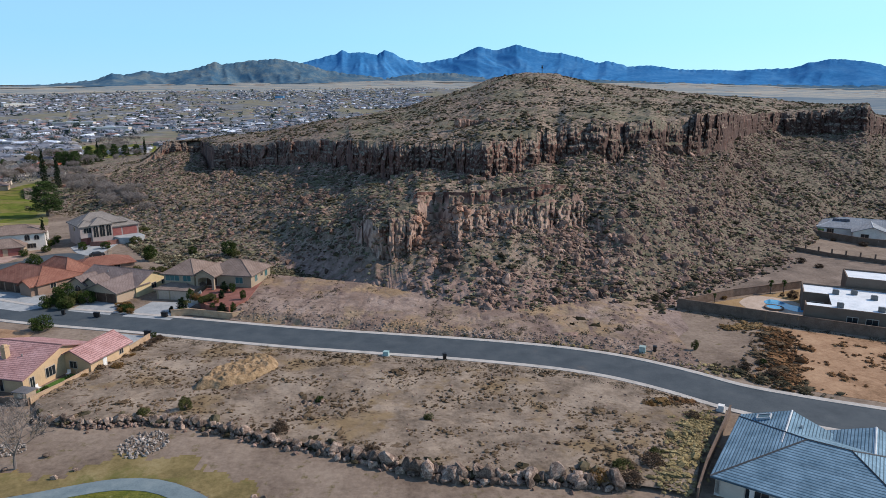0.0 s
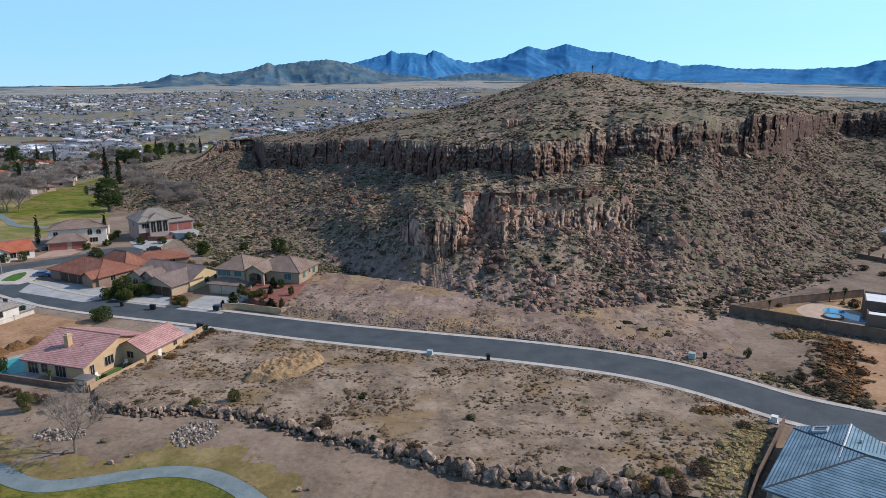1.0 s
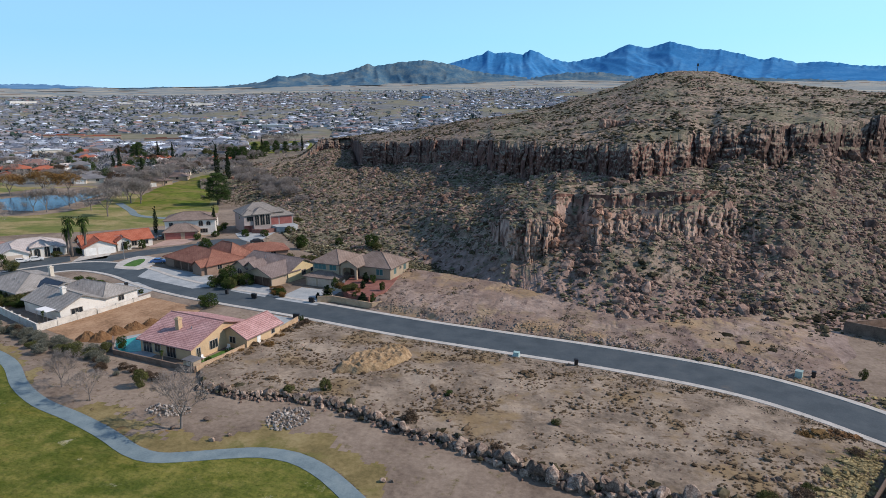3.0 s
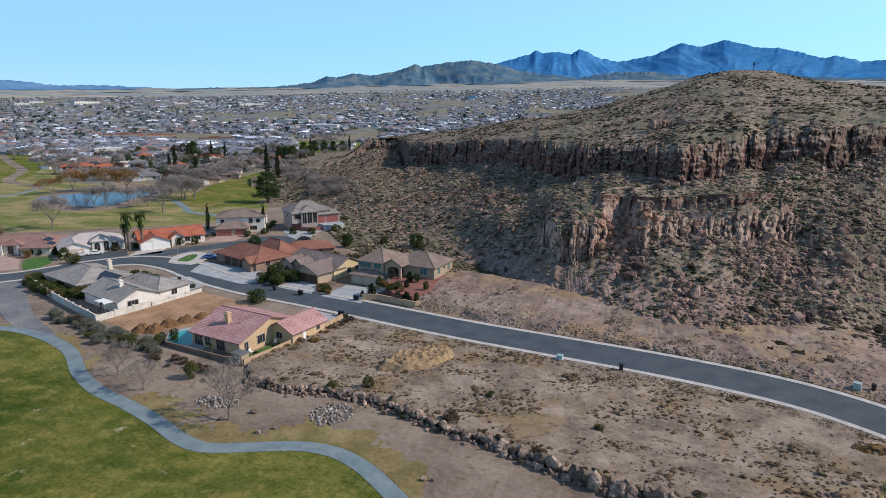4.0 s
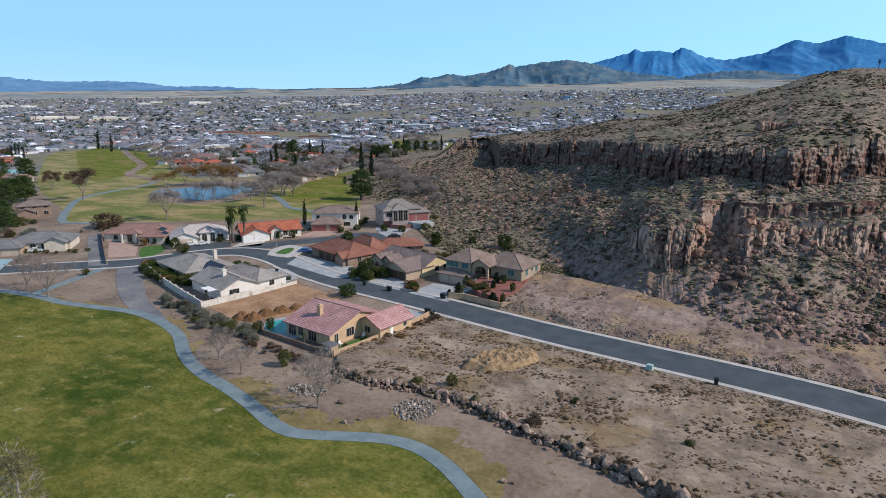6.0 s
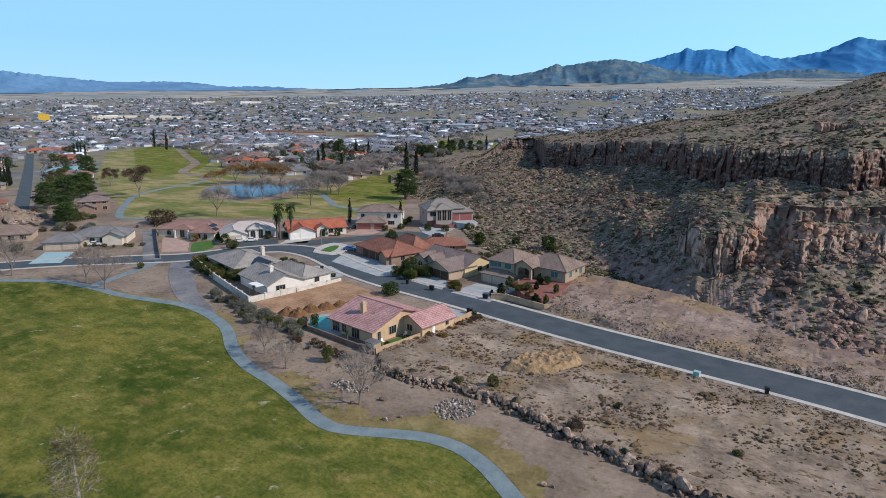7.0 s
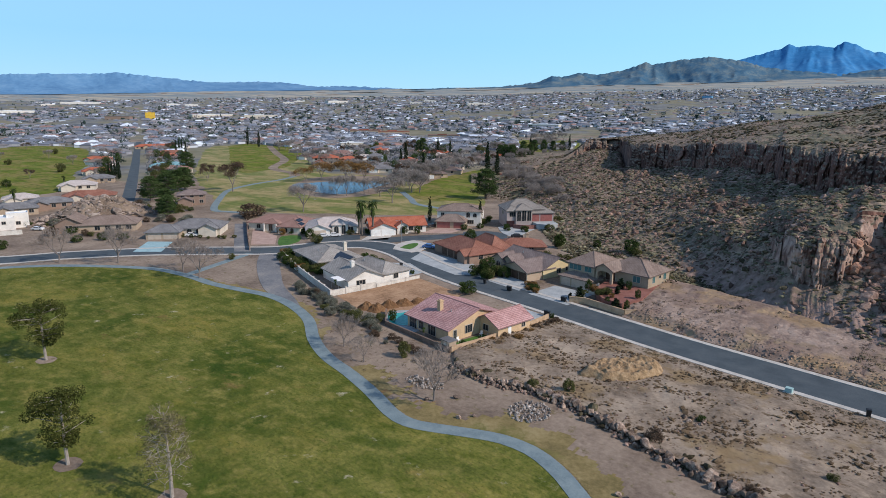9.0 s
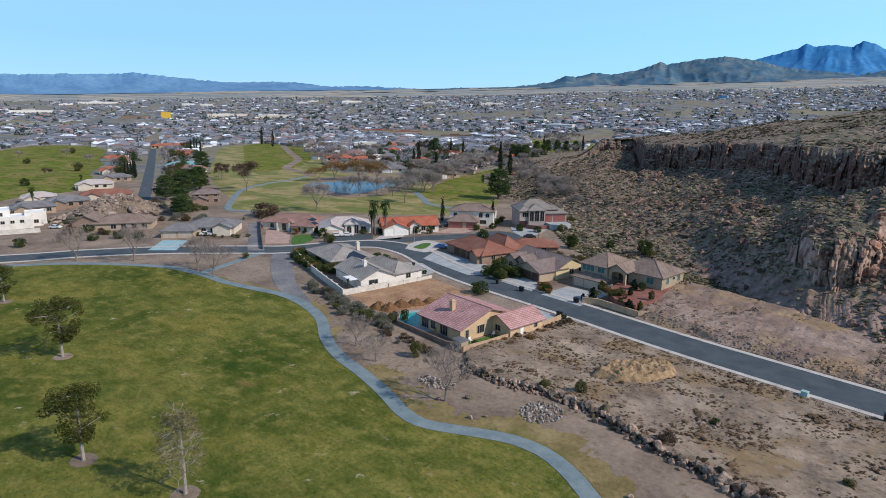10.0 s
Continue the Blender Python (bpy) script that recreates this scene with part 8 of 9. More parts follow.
for kind, x, y, h, var in (
    ("pine_tree", -166.6, 47.8, 8.9, 0), ("pine_tree", -120.6, 42.3, 11.0, 1), ("pine_tree", -81.5, 29.3, 10.5, 0), ("dying_pine", -64.4, 33.5, 11.0, 0),
    ("bare_tree", -54.8, 71.7, 8.2, 2), ("bare_tree", -82.5, 79.5, 5.6, 3), ("bare_tree", -74.2, 76.3, 5.0, 2), ("bare_tree", -196, 75.8, 9.6, 3),
    ("bare_tree", -182.7, 86.4, 10.5, 2), ("bare_tree", -158.4, 92.3, 8.6, 3), ("bare_tree", -148.6, 91.0, 9.3, 2),
    ("bare_tree", -215.4, 236.4, 10.4, 1), ("bare_tree", -210.2, 180.9, 12.9, 0), ("bare_tree", -207.8, 259.4, 11.2, 1), ("bare_tree", -146.6, 292.9, 11, 0),
    ("bare_tree", -175.2, 307.7, 11, 1), ("bare_tree", -163.2, 302.1, 9.8, 0), ("bare_tree", -140, 278, 9.0, 1), ("bare_tree", -232, 246, 8.0, 1),
    ("bare_tree", -228, 238, 8.5, 0), ("bare_tree", -240, 276, 8.0, 1), ("bare_tree", -243, 288, 8.5, 0), ("bare_tree", -235.5, 225.5, 10.0, 1), ("bare_tree", -230.5, 227.5, 11.5, 0), ("bare_tree", -196.5, 224.2, 13.0, 1), ("bare_tree", -213, 259, 12.5, 0), ("bare_tree", -222, 268, 12.0, 0), ("bare_tree", -240, 300, 12.0, 1),
):
    plant(kind, x, y, h, var)
for x, y, h in ((-225.4, 353.8, 23), (-209.9, 340.8, 20), (-151.8, 196, 10.3), (-131.4, 201.6, 10.6), (-271.8, 343.6, 16.4), (-305.1, 364.4, 20.7), (-308, 362, 16),
                (-305.2, 558.3, 17.7), (-282.5, 599, 18.2), (-394.4, 187, 11.5), (-393.1, 188.1, 12.2), (-397.9, 192.3, 12.4), (-396.6, 193.4, 12.7),
                (-402, 197, 12.2), (-362, 480, 17), (-352, 486, 16), (-375, 470, 15), (-560, 330, 14), (-568, 338, 14), (-552, 335, 13), (-575, 345, 13), (-640, 470, 20), (-590, 448, 20)):
    plant("cypress", x, y, h)
for x, y, h in ((-281.5, 277.5, 11.7), (-291.6, 266.7, 10.6), (-271, 283, 10.5), (-296, 258, 8.0)):
    plant("willow_tree", x, y, h, 0, 0, 1.3)
for x, y, h in ((-256, 302.3, 9.3), (-291.4, 202.4, 14.7), (-356.8, 230.8, 9.0), (-345, 222, 8.0)):
    plant("brown_tree", x, y, h)
for x, y, h in ((-292.9, 157.4, 12), (-303, 172, 13.1), (-317.4, 190.5, 12.5), (-314, 184, 12), (-253.6, 142.3, 10.5), (-409.4, 248.5, 13.6), (-245, 138, 9.0), (-340, 205, 8)):
    plant("tall_pine", x, y, h, 0, 0, 1.7)
plant("tall_pine", -169, 264.1, 15.0, 0, 0, 1.65)
for x, y, h in ((-153.4, 158.6, 12.9), (-151.0, 161.6, 12.7), (-315.4, 107.3, 9.6), (-379.8, 154.9, 7.0), (-156.4, 160.2, 9.0)):
    plant("palm_tree", x, y, h, 0, 0.0, 1.15)
for kind, x, y, h, w in (
    ("brown_shrub", -217.0, 159.0, 6.0, 1.9), ("garden_shrub", -88.6, 140.3, 5.6, 0.85), ("garden_shrub", -66.5, 188.9, 5.2, 0.95), ("garden_shrub", -78.7, 191.4, 2.8, 1.0), ("round_tree", -88.4, 183.6, 4.7, 1.0),
    ("garden_shrub", -118.7, 176.3, 4.2, 1.0), ("garden_shrub", -83.3, 122.9, 3.4, 1.35), ("olive_shrub", -69.7, 82.5, 3.5, 0.7), ("garden_shrub", -91.5, 137.8, 3.2, 1.0), ("garden_shrub", -86.8, 136.6, 2.8, 1.1),
    ("olive_shrub", -63.5, 186.5, 3.0, 1.0), ("rust_shrub", -72.8, 134.4, 1.4, 1.2), ("rust_shrub", -70.2, 133.4, 1.5, 1.2), ("garden_shrub", -71.2, 135.8, 1.7, 1.0), ("brown_shrub", -73.4, 137.5, 1.6, 1.2),
    ("garden_shrub", -57.6, 136.4, 3.2, 0.55), ("garden_shrub", -58.6, 133.0, 1.7, 1.0), ("olive_shrub", -52.8, 136.6, 1.8, 0.8), ("garden_shrub", -46.4, 131.8, 3.4, 0.4), ("garden_shrub", -46.0, 137.6, 2.4, 0.6), ("garden_shrub", -50.4, 143.5, 2.4, 0.7),
    ("olive_shrub", -54.6, 134.6, 1.4, 0.8), ("garden_shrub", -146.5, 117.2, 3.0, 1.1), ("rust_shrub", -151.0, 121.5, 2.6, 1.2), ("garden_shrub", -141.2, 114.6, 2.8, 1.1), ("garden_shrub", -136.5, 113.4, 2.4, 1.2), ("olive_shrub", -131.0, 112.6, 2.6, 1.2),
    ("garden_shrub", -128.0, 133.5, 2.2, 1.0), ("garden_shrub", -123.5, 131.6, 2.6, 1.4), ("garden_shrub", -119.5, 130.2, 2.4, 1.4), ("olive_shrub", -142.0, 134.0, 2.0, 1.2), ("garden_shrub", -108.6, 126.0, 2.6, 0.7), ("rust_shrub", -107.2, 119.2, 2.6, 0.5),
    ("palm_tree", -110.8, 104.6, 3.2, 1.0), ("garden_shrub", -110.2, 126.1, 2.4, 0.7), ("rust_shrub", -111.3, 121.6, 2.0, 0.8), ("garden_shrub", -106.0, 128.8, 1.2, 1.2), ("olive_shrub", -86.5, 94.5, 2.2, 1.0), ("olive_shrub", -91.5, 92.0, 2.6, 1.2), ("garden_shrub", -84.6, 96.2, 2.8, 0.7),
    ("palm_tree", -73.0, 92.2, 2.4, 1.3), ("garden_shrub", -64.4, 93.4, 1.4, 0.9), ("garden_shrub", -65.6, 91.6, 1.2, 1.0), ("garden_shrub", -63.2, 97.6, 1.1, 0.9), ("garden_shrub", -58.0, 118.4, 1.3, 0.9),
    ("olive_shrub", -38.9, 86.6, 3.0, 0.6), ("olive_shrub", -44.5, 85.2, 1.8, 1.1), ("brown_shrub", -23.0, 80.0, 2.2, 1.2), ("brown_shrub", -9.5, 74.4, 1.7, 1.4), ("olive_shrub", -2.2, 83.6, 1.6, 0.9), ("garden_shrub", -19.2, 89.6, 1.3, 1.2),
    ("rust_shrub", 19.2, 68.1, 1.9, 1.5), ("brown_shrub", 22.8, 67.6, 2.0, 1.4),
    ("olive_shrub", 22.6, 70.6, 1.7, 1.5), ("brown_shrub", 26.5, 71.5, 2.0, 1.5), ("olive_shrub", 28.0, 74.0, 1.4, 1.4), ("brown_shrub", 36.5, 84.0, 1.3, 1.6), ("rust_shrub", 31.5, 88.0, 0.9, 1.8),
    ("olive_shrub", 47.5, 111.0, 2.2, 0.6), ("brown_shrub", 52.5, 101.5, 1.6, 1.4), ("brown_shrub", 56.0, 98.5, 1.4, 1.4), ("garden_shrub", 57.0, 104.0, 1.2, 1.0), ("olive_shrub", 50.0, 168.0, 2.2, 1.2), ("olive_shrub", 37.0, 161.0, 2.0, 1.6),
    ("garden_shrub", -229.4, 72.4, 3.3, 1.2), ("garden_shrub", -222, 92, 2.6, 1.4), ("garden_shrub", -218.5, 99, 2.8, 1.4), ("garden_shrub", -214, 104, 2.4, 1.4), ("garden_shrub", -163.5, 143.2, 4.2, 0.8), ("olive_shrub", -156.5, 139.8, 3.4, 1.2),
    ("garden_shrub", -143.3, 170.2, 3.4, 0.7), ("garden_shrub", -140.2, 173.4, 3.2, 0.8), ("garden_shrub", -130.4, 189.4, 2.4, 1.2), ("rust_shrub", -176.8, 142.0, 2.8, 0.9), ("brown_shrub", -240.5, 92.0, 3.2, 1.4), ("round_tree", -203, 115.4, 3.0, 0.9),
    ("garden_shrub", -117.0, 198.0, 2.2, 1.2), ("garden_shrub", -110.6, 200.0, 2.6, 1.2), ("olive_shrub", -104.0, 207.0, 3.0, 1.2), ("garden_shrub", -120.0, 203.0, 1.8, 1.4), ("olive_shrub", -108.5, 222.5, 3.4, 1.2),
    ("olive_shrub", -60.0, 160.5, 3.2, 1.3), ("olive_shrub", -68.0, 160.0, 3.0, 1.4), ("olive_shrub", -74.5, 166.0, 2.6, 1.2), ("rust_shrub", -64, 163.5, 2.4, 1.6), ("olive_shrub", -159.5, 108.6, 2.2, 1.0),
):
    plant(kind, x, y, h, 0, 2.0 if -58 < x < -44 and 133 < y < 150 else 0.0, w)
for x, y, h in ((59.5, 141.4, 2.4), (62.9, 141.6, 2.8), (63.5, 139.9, 2.4), (80.2, 147.0, 3.6), (83.8, 147.6, 3.4)):
    plant("palm_tree", x, y, h, 0, 0.0, 1.5)
for kind, x, y, h, w in (("brown_shrub", 83.7, 143.2, 2.0, 1.3), ("rust_shrub", 67.1, 142.5, 0.9, 1.4), ("brown_shrub", 66.0, 144.0, 1.2, 0.9), ("brown_shrub", 82.0, 144.8, 0.9, 1.3), ("garden_shrub", 87.5, 143.0, 1.2, 1.0), ("sage_shrub", 63.0, 152.0, 1.6, 1.6), ("sage_shrub", 60.0, 149.5, 1.3, 1.6),
                         ("brown_shrub", 118.5, 211.0, 1.2, 2.0), ("brown_shrub", 122.5, 213.5, 1.1, 2.2), ("brown_shrub", 133.0, 208.0, 1.0, 2.0), ("brown_shrub", 138.0, 200.0, 1.4, 2.2), ("brown_shrub", 105.0, 178.0, 1.6, 1.8), ("brown_shrub", 107.0, 172.0, 1.2, 2.0), ("olive_shrub", 116.0, 206.0, 2.6, 1.3), ("garden_shrub", 122.0, 219.0, 2.4, 1.2)):
    plant(kind, x, y, h, 0, 0.0, w)
# brush along the plot walls, hedges and shrubs inside them
PRNG = np.random.default_rng(23)
for line, n, kinds, lo, hi, off in (
    ([(-109, 97.5), (-98, 94.5), (-91, 92.5), (-86, 90.5)], 34, ("sage_shrub", "sage_shrub", "sage_shrub", "sage_shrub", "olive_shrub"), 1.0, 2.2, 1.3),
    ([(-121, 102), (-114, 98.5), (-109, 97)], 14, ("sage_shrub", "sage_shrub", "brown_shrub"), 1.2, 2.4, 0.8),
    ([(-150, 121.6), (-140, 116.4), (-132, 112.6)], 16, ("garden_shrub", "garden_shrub", "rust_shrub", "olive_shrub"), 1.8, 3.2, 0.5),
    ([(-137, 119), (-130, 116), (-126, 114)], 10, ("garden_shrub", "garden_shrub", "olive_shrub"), 2.0, 3.0, 0.6),
    ([(-126, 131), (-120, 130.5), (-114, 128)], 7, ("garden_shrub", "olive_shrub"), 1.6, 2.8, 0.9),
    ([(-57.5, 136), (-54, 135), (-50, 133)], 9, ("garden_shrub", "rust_shrub", "olive_shrub", "brown_shrub"), 1.0, 1.9, 0.9),
    ([(-74, 138), (-71.5, 134.6)], 7, ("rust_shrub", "brown_shrub", "garden_shrub"), 1.0, 1.8, 0.7),
    ([(-85, 141), (-90, 139.4), (-86.5, 137)], 7, ("garden_shrub", "olive_shrub"), 2.2, 4.0, 0.9),
    ([(-84, 88.5), (-76, 87), (-68, 85.6)], 12, ("brown_shrub", "brown_shrub", "sage_shrub"), 0.7, 1.5, 0.9),
    ([(-60.6, 99), (-58.6, 108), (-56.8, 116)], 16, ("brown_shrub", "rust_shrub", "brown_shrub"), 0.7, 1.5, 0.8),
    ([(-208, 114), (-196, 121), (-186, 128)], 10, ("garden_shrub", "olive_shrub", "rust_shrub"), 0.9, 1.8, 0.8),
    ([(-176, 147), (-166, 150), (-158, 162), (-146, 166)], 12, ("garden_shrub", "olive_shrub", "garden_shrub"), 1.0, 2.2, 1.0),
    ([(-250, 96), (-232, 99), (-222, 106)], 12, ("garden_shrub", "olive_shrub", "brown_shrub"), 1.2, 2.6, 1.2),
    ([(-95, 163), (-80, 168), (-62, 164), (-46, 163)], 16, ("olive_shrub", "sage_shrub", "brown_shrub", "rust_shrub"), 1.2, 2.8, 2.4),
    ([(-264, 96), (-250, 112), (-240, 124), (-228, 138)], 22, ("brown_shrub", "olive_shrub", "sage_shrub", "garden_shrub"), 1.2, 3.2, 3.0),
    ([(-292, 140), (-276, 150), (-262, 146), (-248, 150)], 20, ("olive_shrub", "garden_shrub", "brown_shrub", "sage_shrub"), 1.4, 4.0, 4.0),
    ([(-214, 150), (-200, 166), (-180, 170), (-160, 176)], 16, ("sage_shrub", "olive_shrub", "brown_shrub"), 1.0, 2.4, 2.0),
    ([(-130, 206), (-140, 212), (-128, 196)], 8, ("garden_shrub", "olive_shrub"), 1.2, 2.6, 2.0),
    ([(110, 200), (120, 208), (126, 216)], 6, ("garden_shrub", "olive_shrub"), 1.2, 2.2, 1.0),
):
    spots = resample(np.array(line, float), n)
    for x, y in spots:
        kind = kinds[int(PRNG.integers(len(kinds)))]
        plant(kind, x + float(PRNG.normal(0, off)), y + float(PRNG.normal(0, off)), float(PRNG.uniform(lo, hi)), 0, 2.0 if -58 < x < -44 and 133 < y < 150 else 0.0, float(PRNG.uniform(0.9, 1.6)))
for x, y, z, h in ((-58.9, 134.8, 0.0, 3.4), (-52.2, 143.4, 2.0, 2.7), (-48.9, 131.6, 0.0, 3.2), (-51.3, 138.5, 2.0, 2.0), (-61.2, 134.2, 0.0, 1.6)):
    plant("cypress", x, y, h, 1, z, 4.2)
# scattered trees on the far fairway
for x, y, h, kind in ((-520, 220, 8, "bare_tree"), (-470, 190, 7, "olive_shrub"), (-600, 235, 8, "bare_tree"), (-650, 260, 6, "olive_shrub"), (-700, 290, 8, "bare_tree"), (-440, 160, 6, "brown_tree"),
                      (-560, 190, 5, "olive_shrub"), (-405, 135, 5, "garden_shrub"), (-620, 205, 7, "bare_tree"), (-740, 270, 7, "brown_tree"), (-500, 245, 9, "tall_pine"), (-585, 275, 8, "bare_tree")):
    plant(kind, x, y, h)
# tree rings of bare earth on the lawn
for x, y in ((-166.6, 47.8), (-120.6, 42.3), (-81.5, 29.3), (-64.4, 33.5)):
    plot("tree_ring", [(x + 1.9 * math.cos(k), y + 1.7 * math.sin(k)) for k in (0.1, 1.1, 2.2, 3.1, 4.2, 5.3)], 0.07, DIRT, "ring of bare earth round a tree", "ground", thick=0.06)


# ---- the town in the valley ----
def inside(P, poly):
    x, y = P[:, 0], P[:, 1]
    out = np.zeros(len(P), bool)
    for (x0, y0), (x1, y1) in zip(poly, poly[1:] + poly[:1]):
        out ^= ((y0 > y) != (y1 > y)) & (x < (x1 - x0) * (y - y0) / (y1 - y0 + 1e-9) + x0)
    return out


GOLF = [
    [(-215, 157), (-287, 180), (-400, 235), (-640, 390), (-660, 480), (-560, 470), (-420, 372), (-330, 320), (-279, 325), (-240, 310), (-262, 379), (-262, 450), (-280, 539), (-315, 674), (-380, 820), (-300, 700),
     (-230, 480), (-100, 300), (-130, 200)],
    [(-440, 750), (-470, 1100), (-370, 900), (-320, 570)],
    [(-670, 160), (-810, 280), (-780, 325), (-700, 322), (-540, 250), (-440, 195), (-350, 150), (-340, 90)],
]


def town_places(n, r0, r1, power, az0=-7, az1=82):
    a = np.radians(RNG.uniform(az0, az1, n))
    u = RNG.uniform(0, 1, n)
    r = (r0 ** power + u * (r1 ** power - r0 ** power)) ** (1 / power)
    P = np.stack([-np.sin(a) * r, np.cos(a) * r, valley(r, a)], -1)
    keep = ~((np.degrees(a) < 30) & (r < 700))
    for poly in GOLF:
        keep &= ~inside(P[:, :2], poly)
    dense = fractal(P[:, 0] / 260, P[:, 1] / 260, 1.0, 3)
    keep &= dense > -0.30
    keep &= np.abs((P[:, 0] + 300) * 0.478 + (P[:, 1] - 149.2) * 0.879) > np.where(r < 1000, 11, 6)          # the side street stays clear
    return P[keep], a[keep], r[keep]


def box_template(l, w, h):
    c = np.array([(x, y, z) for z in (0, h) for y in (-w / 2, w / 2) for x in (-l / 2, l / 2)])
    f = [(0, 1, 5), (0, 5, 4), (1, 3, 7), (1, 7, 5), (3, 2, 6), (3, 6, 7), (2, 0, 4), (2, 4, 6), (4, 5, 7), (4, 7, 6)]
    return c, np.array(f)


def gable_template(l, w, h, rise, over=0.5):
    a, b = l / 2 + over, w / 2 + over
    c = np.array([(-a, -b, h - 0.2), (a, -b, h - 0.2), (a, b, h - 0.2), (-a, b, h - 0.2), (-a + b * 0.6, 0, h + rise), (a - b * 0.6, 0, h + rise)])
    return c, np.array([(0, 1, 5), (0, 5, 4), (2, 3, 4), (2, 4, 5), (1, 2, 5), (3, 0, 4)])


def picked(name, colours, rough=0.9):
    """A colour for each separate piece, picked from the list and cooled as if by haze, with a little grain."""
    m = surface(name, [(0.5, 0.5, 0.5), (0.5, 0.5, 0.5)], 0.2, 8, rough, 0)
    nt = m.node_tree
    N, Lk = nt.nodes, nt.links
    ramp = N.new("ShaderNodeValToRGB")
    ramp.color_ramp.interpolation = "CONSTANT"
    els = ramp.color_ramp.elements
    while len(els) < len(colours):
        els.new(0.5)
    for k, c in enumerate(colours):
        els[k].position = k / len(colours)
        els[k].color = (c[0] * 0.93, c[1], c[2] * 1.12, 1)          # less red, more blue: valley haze painted into the colour
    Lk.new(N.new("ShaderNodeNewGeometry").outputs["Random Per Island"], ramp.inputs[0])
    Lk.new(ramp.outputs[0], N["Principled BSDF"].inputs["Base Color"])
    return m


# haze over the valley is part of these far colours, not of the air
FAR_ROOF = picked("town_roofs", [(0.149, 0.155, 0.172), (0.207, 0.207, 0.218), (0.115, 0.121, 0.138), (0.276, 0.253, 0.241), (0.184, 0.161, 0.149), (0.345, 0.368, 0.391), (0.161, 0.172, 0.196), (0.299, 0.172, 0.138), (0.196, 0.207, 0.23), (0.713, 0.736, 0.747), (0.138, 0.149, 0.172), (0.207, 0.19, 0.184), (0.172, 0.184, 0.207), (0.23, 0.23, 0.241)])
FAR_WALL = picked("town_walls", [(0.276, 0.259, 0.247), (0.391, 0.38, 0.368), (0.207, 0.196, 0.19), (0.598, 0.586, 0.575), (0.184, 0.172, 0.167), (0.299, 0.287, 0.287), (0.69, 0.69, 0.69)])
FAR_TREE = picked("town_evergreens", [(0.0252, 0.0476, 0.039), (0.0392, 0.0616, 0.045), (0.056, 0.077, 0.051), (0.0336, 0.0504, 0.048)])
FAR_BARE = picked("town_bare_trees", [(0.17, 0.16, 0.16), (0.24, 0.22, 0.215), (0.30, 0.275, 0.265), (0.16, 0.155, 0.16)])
blob = []
for _ in range(5):
    v, f = rock_template(RNG, 3, 1)
    v = v * RNG.uniform(0.7, 1.15, (len(v), 1))
    blob.append((v * (0.5, 0.5, 0.5) + (0, 0, 0.5), f))
airy = [tuft_template(RNG, 46, 1.15, 0.24) for _ in range(4)]
evergreen = [tuft_template(RNG, 90, 1.25, 0.32) for _ in range(4)]
far_airy = [tuft_template(RNG, 10, 1.1, 0.7) for _ in range(4)]
far_evergreen = [tuft_template(RNG, 13, 1.2, 0.85) for _ in range(4)]

P, a, r = town_places(12500, 640, 3000, 0.8)
kinds = RNG.integers(0, 4, len(P))
dims = [(13, 9), (16, 10), (11, 8), (19, 11)]
grid = RNG.normal(0, 0.12, len(P)) + np.where(RNG.uniform(size=len(P)) < 0.5, 0.3, 0.3 + math.pi / 2) + 0.5 * np.floor(P[:, 0] / 700)


def town_mesh(name, temps, kinds, P, turn, scale, material, label):
    VV, FF, base = [], [], 0
    for k, (tv, tf) in enumerate(temps):
        sel = np.where(kinds == k)[0]
        c, s = np.cos(turn[sel])[:, None], np.sin(turn[sel])[:, None]
        v = tv[None] * scale[sel][:, None, None]
        w = np.stack([v[..., 0] * c - v[..., 1] * s, v[..., 0] * s + v[..., 1] * c, v[..., 2]], -1) + P[sel][:, None]
        VV.append(w.reshape(-1, 3))
        FF.append((tf[None] + (np.arange(len(sel)) * len(tv))[:, None, None] + base).reshape(-1, 3))
        base += len(sel) * len(tv)
    ob = new(name, mesh_from(name, np.vstack(VV), np.vstack(FF), material))
    return tagged(ob, label, "houses", kind="stuff")


sc = RNG.uniform(0.6, 1.1, len(P))
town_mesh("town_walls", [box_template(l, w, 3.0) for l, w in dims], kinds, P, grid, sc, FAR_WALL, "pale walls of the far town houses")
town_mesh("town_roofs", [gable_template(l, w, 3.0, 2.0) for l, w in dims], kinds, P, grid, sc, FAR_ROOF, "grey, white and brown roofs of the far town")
P, a, r = town_places(2600, 430, 1100, 1.0)
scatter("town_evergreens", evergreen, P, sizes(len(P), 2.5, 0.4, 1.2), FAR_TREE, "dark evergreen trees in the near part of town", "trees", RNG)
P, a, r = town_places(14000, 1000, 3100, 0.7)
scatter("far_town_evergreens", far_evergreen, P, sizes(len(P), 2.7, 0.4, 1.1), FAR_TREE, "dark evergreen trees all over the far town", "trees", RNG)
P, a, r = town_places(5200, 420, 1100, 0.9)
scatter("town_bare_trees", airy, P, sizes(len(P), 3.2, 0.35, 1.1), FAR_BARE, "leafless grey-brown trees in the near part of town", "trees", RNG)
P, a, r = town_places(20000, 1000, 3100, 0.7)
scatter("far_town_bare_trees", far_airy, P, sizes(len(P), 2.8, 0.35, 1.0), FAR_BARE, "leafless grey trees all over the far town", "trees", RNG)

# large sheds and blocks that stand out
SHED_WHITE = surface("white_sheet_roof", [(0.55, 0.57, 0.58), (0.66, 0.68, 0.69), (0.74, 0.75, 0.76)], 0.05, 8, 0.6, 0)
YELLOW_PAINT = stucco("yellow_paint", (0.62, 0.40, 0.06))
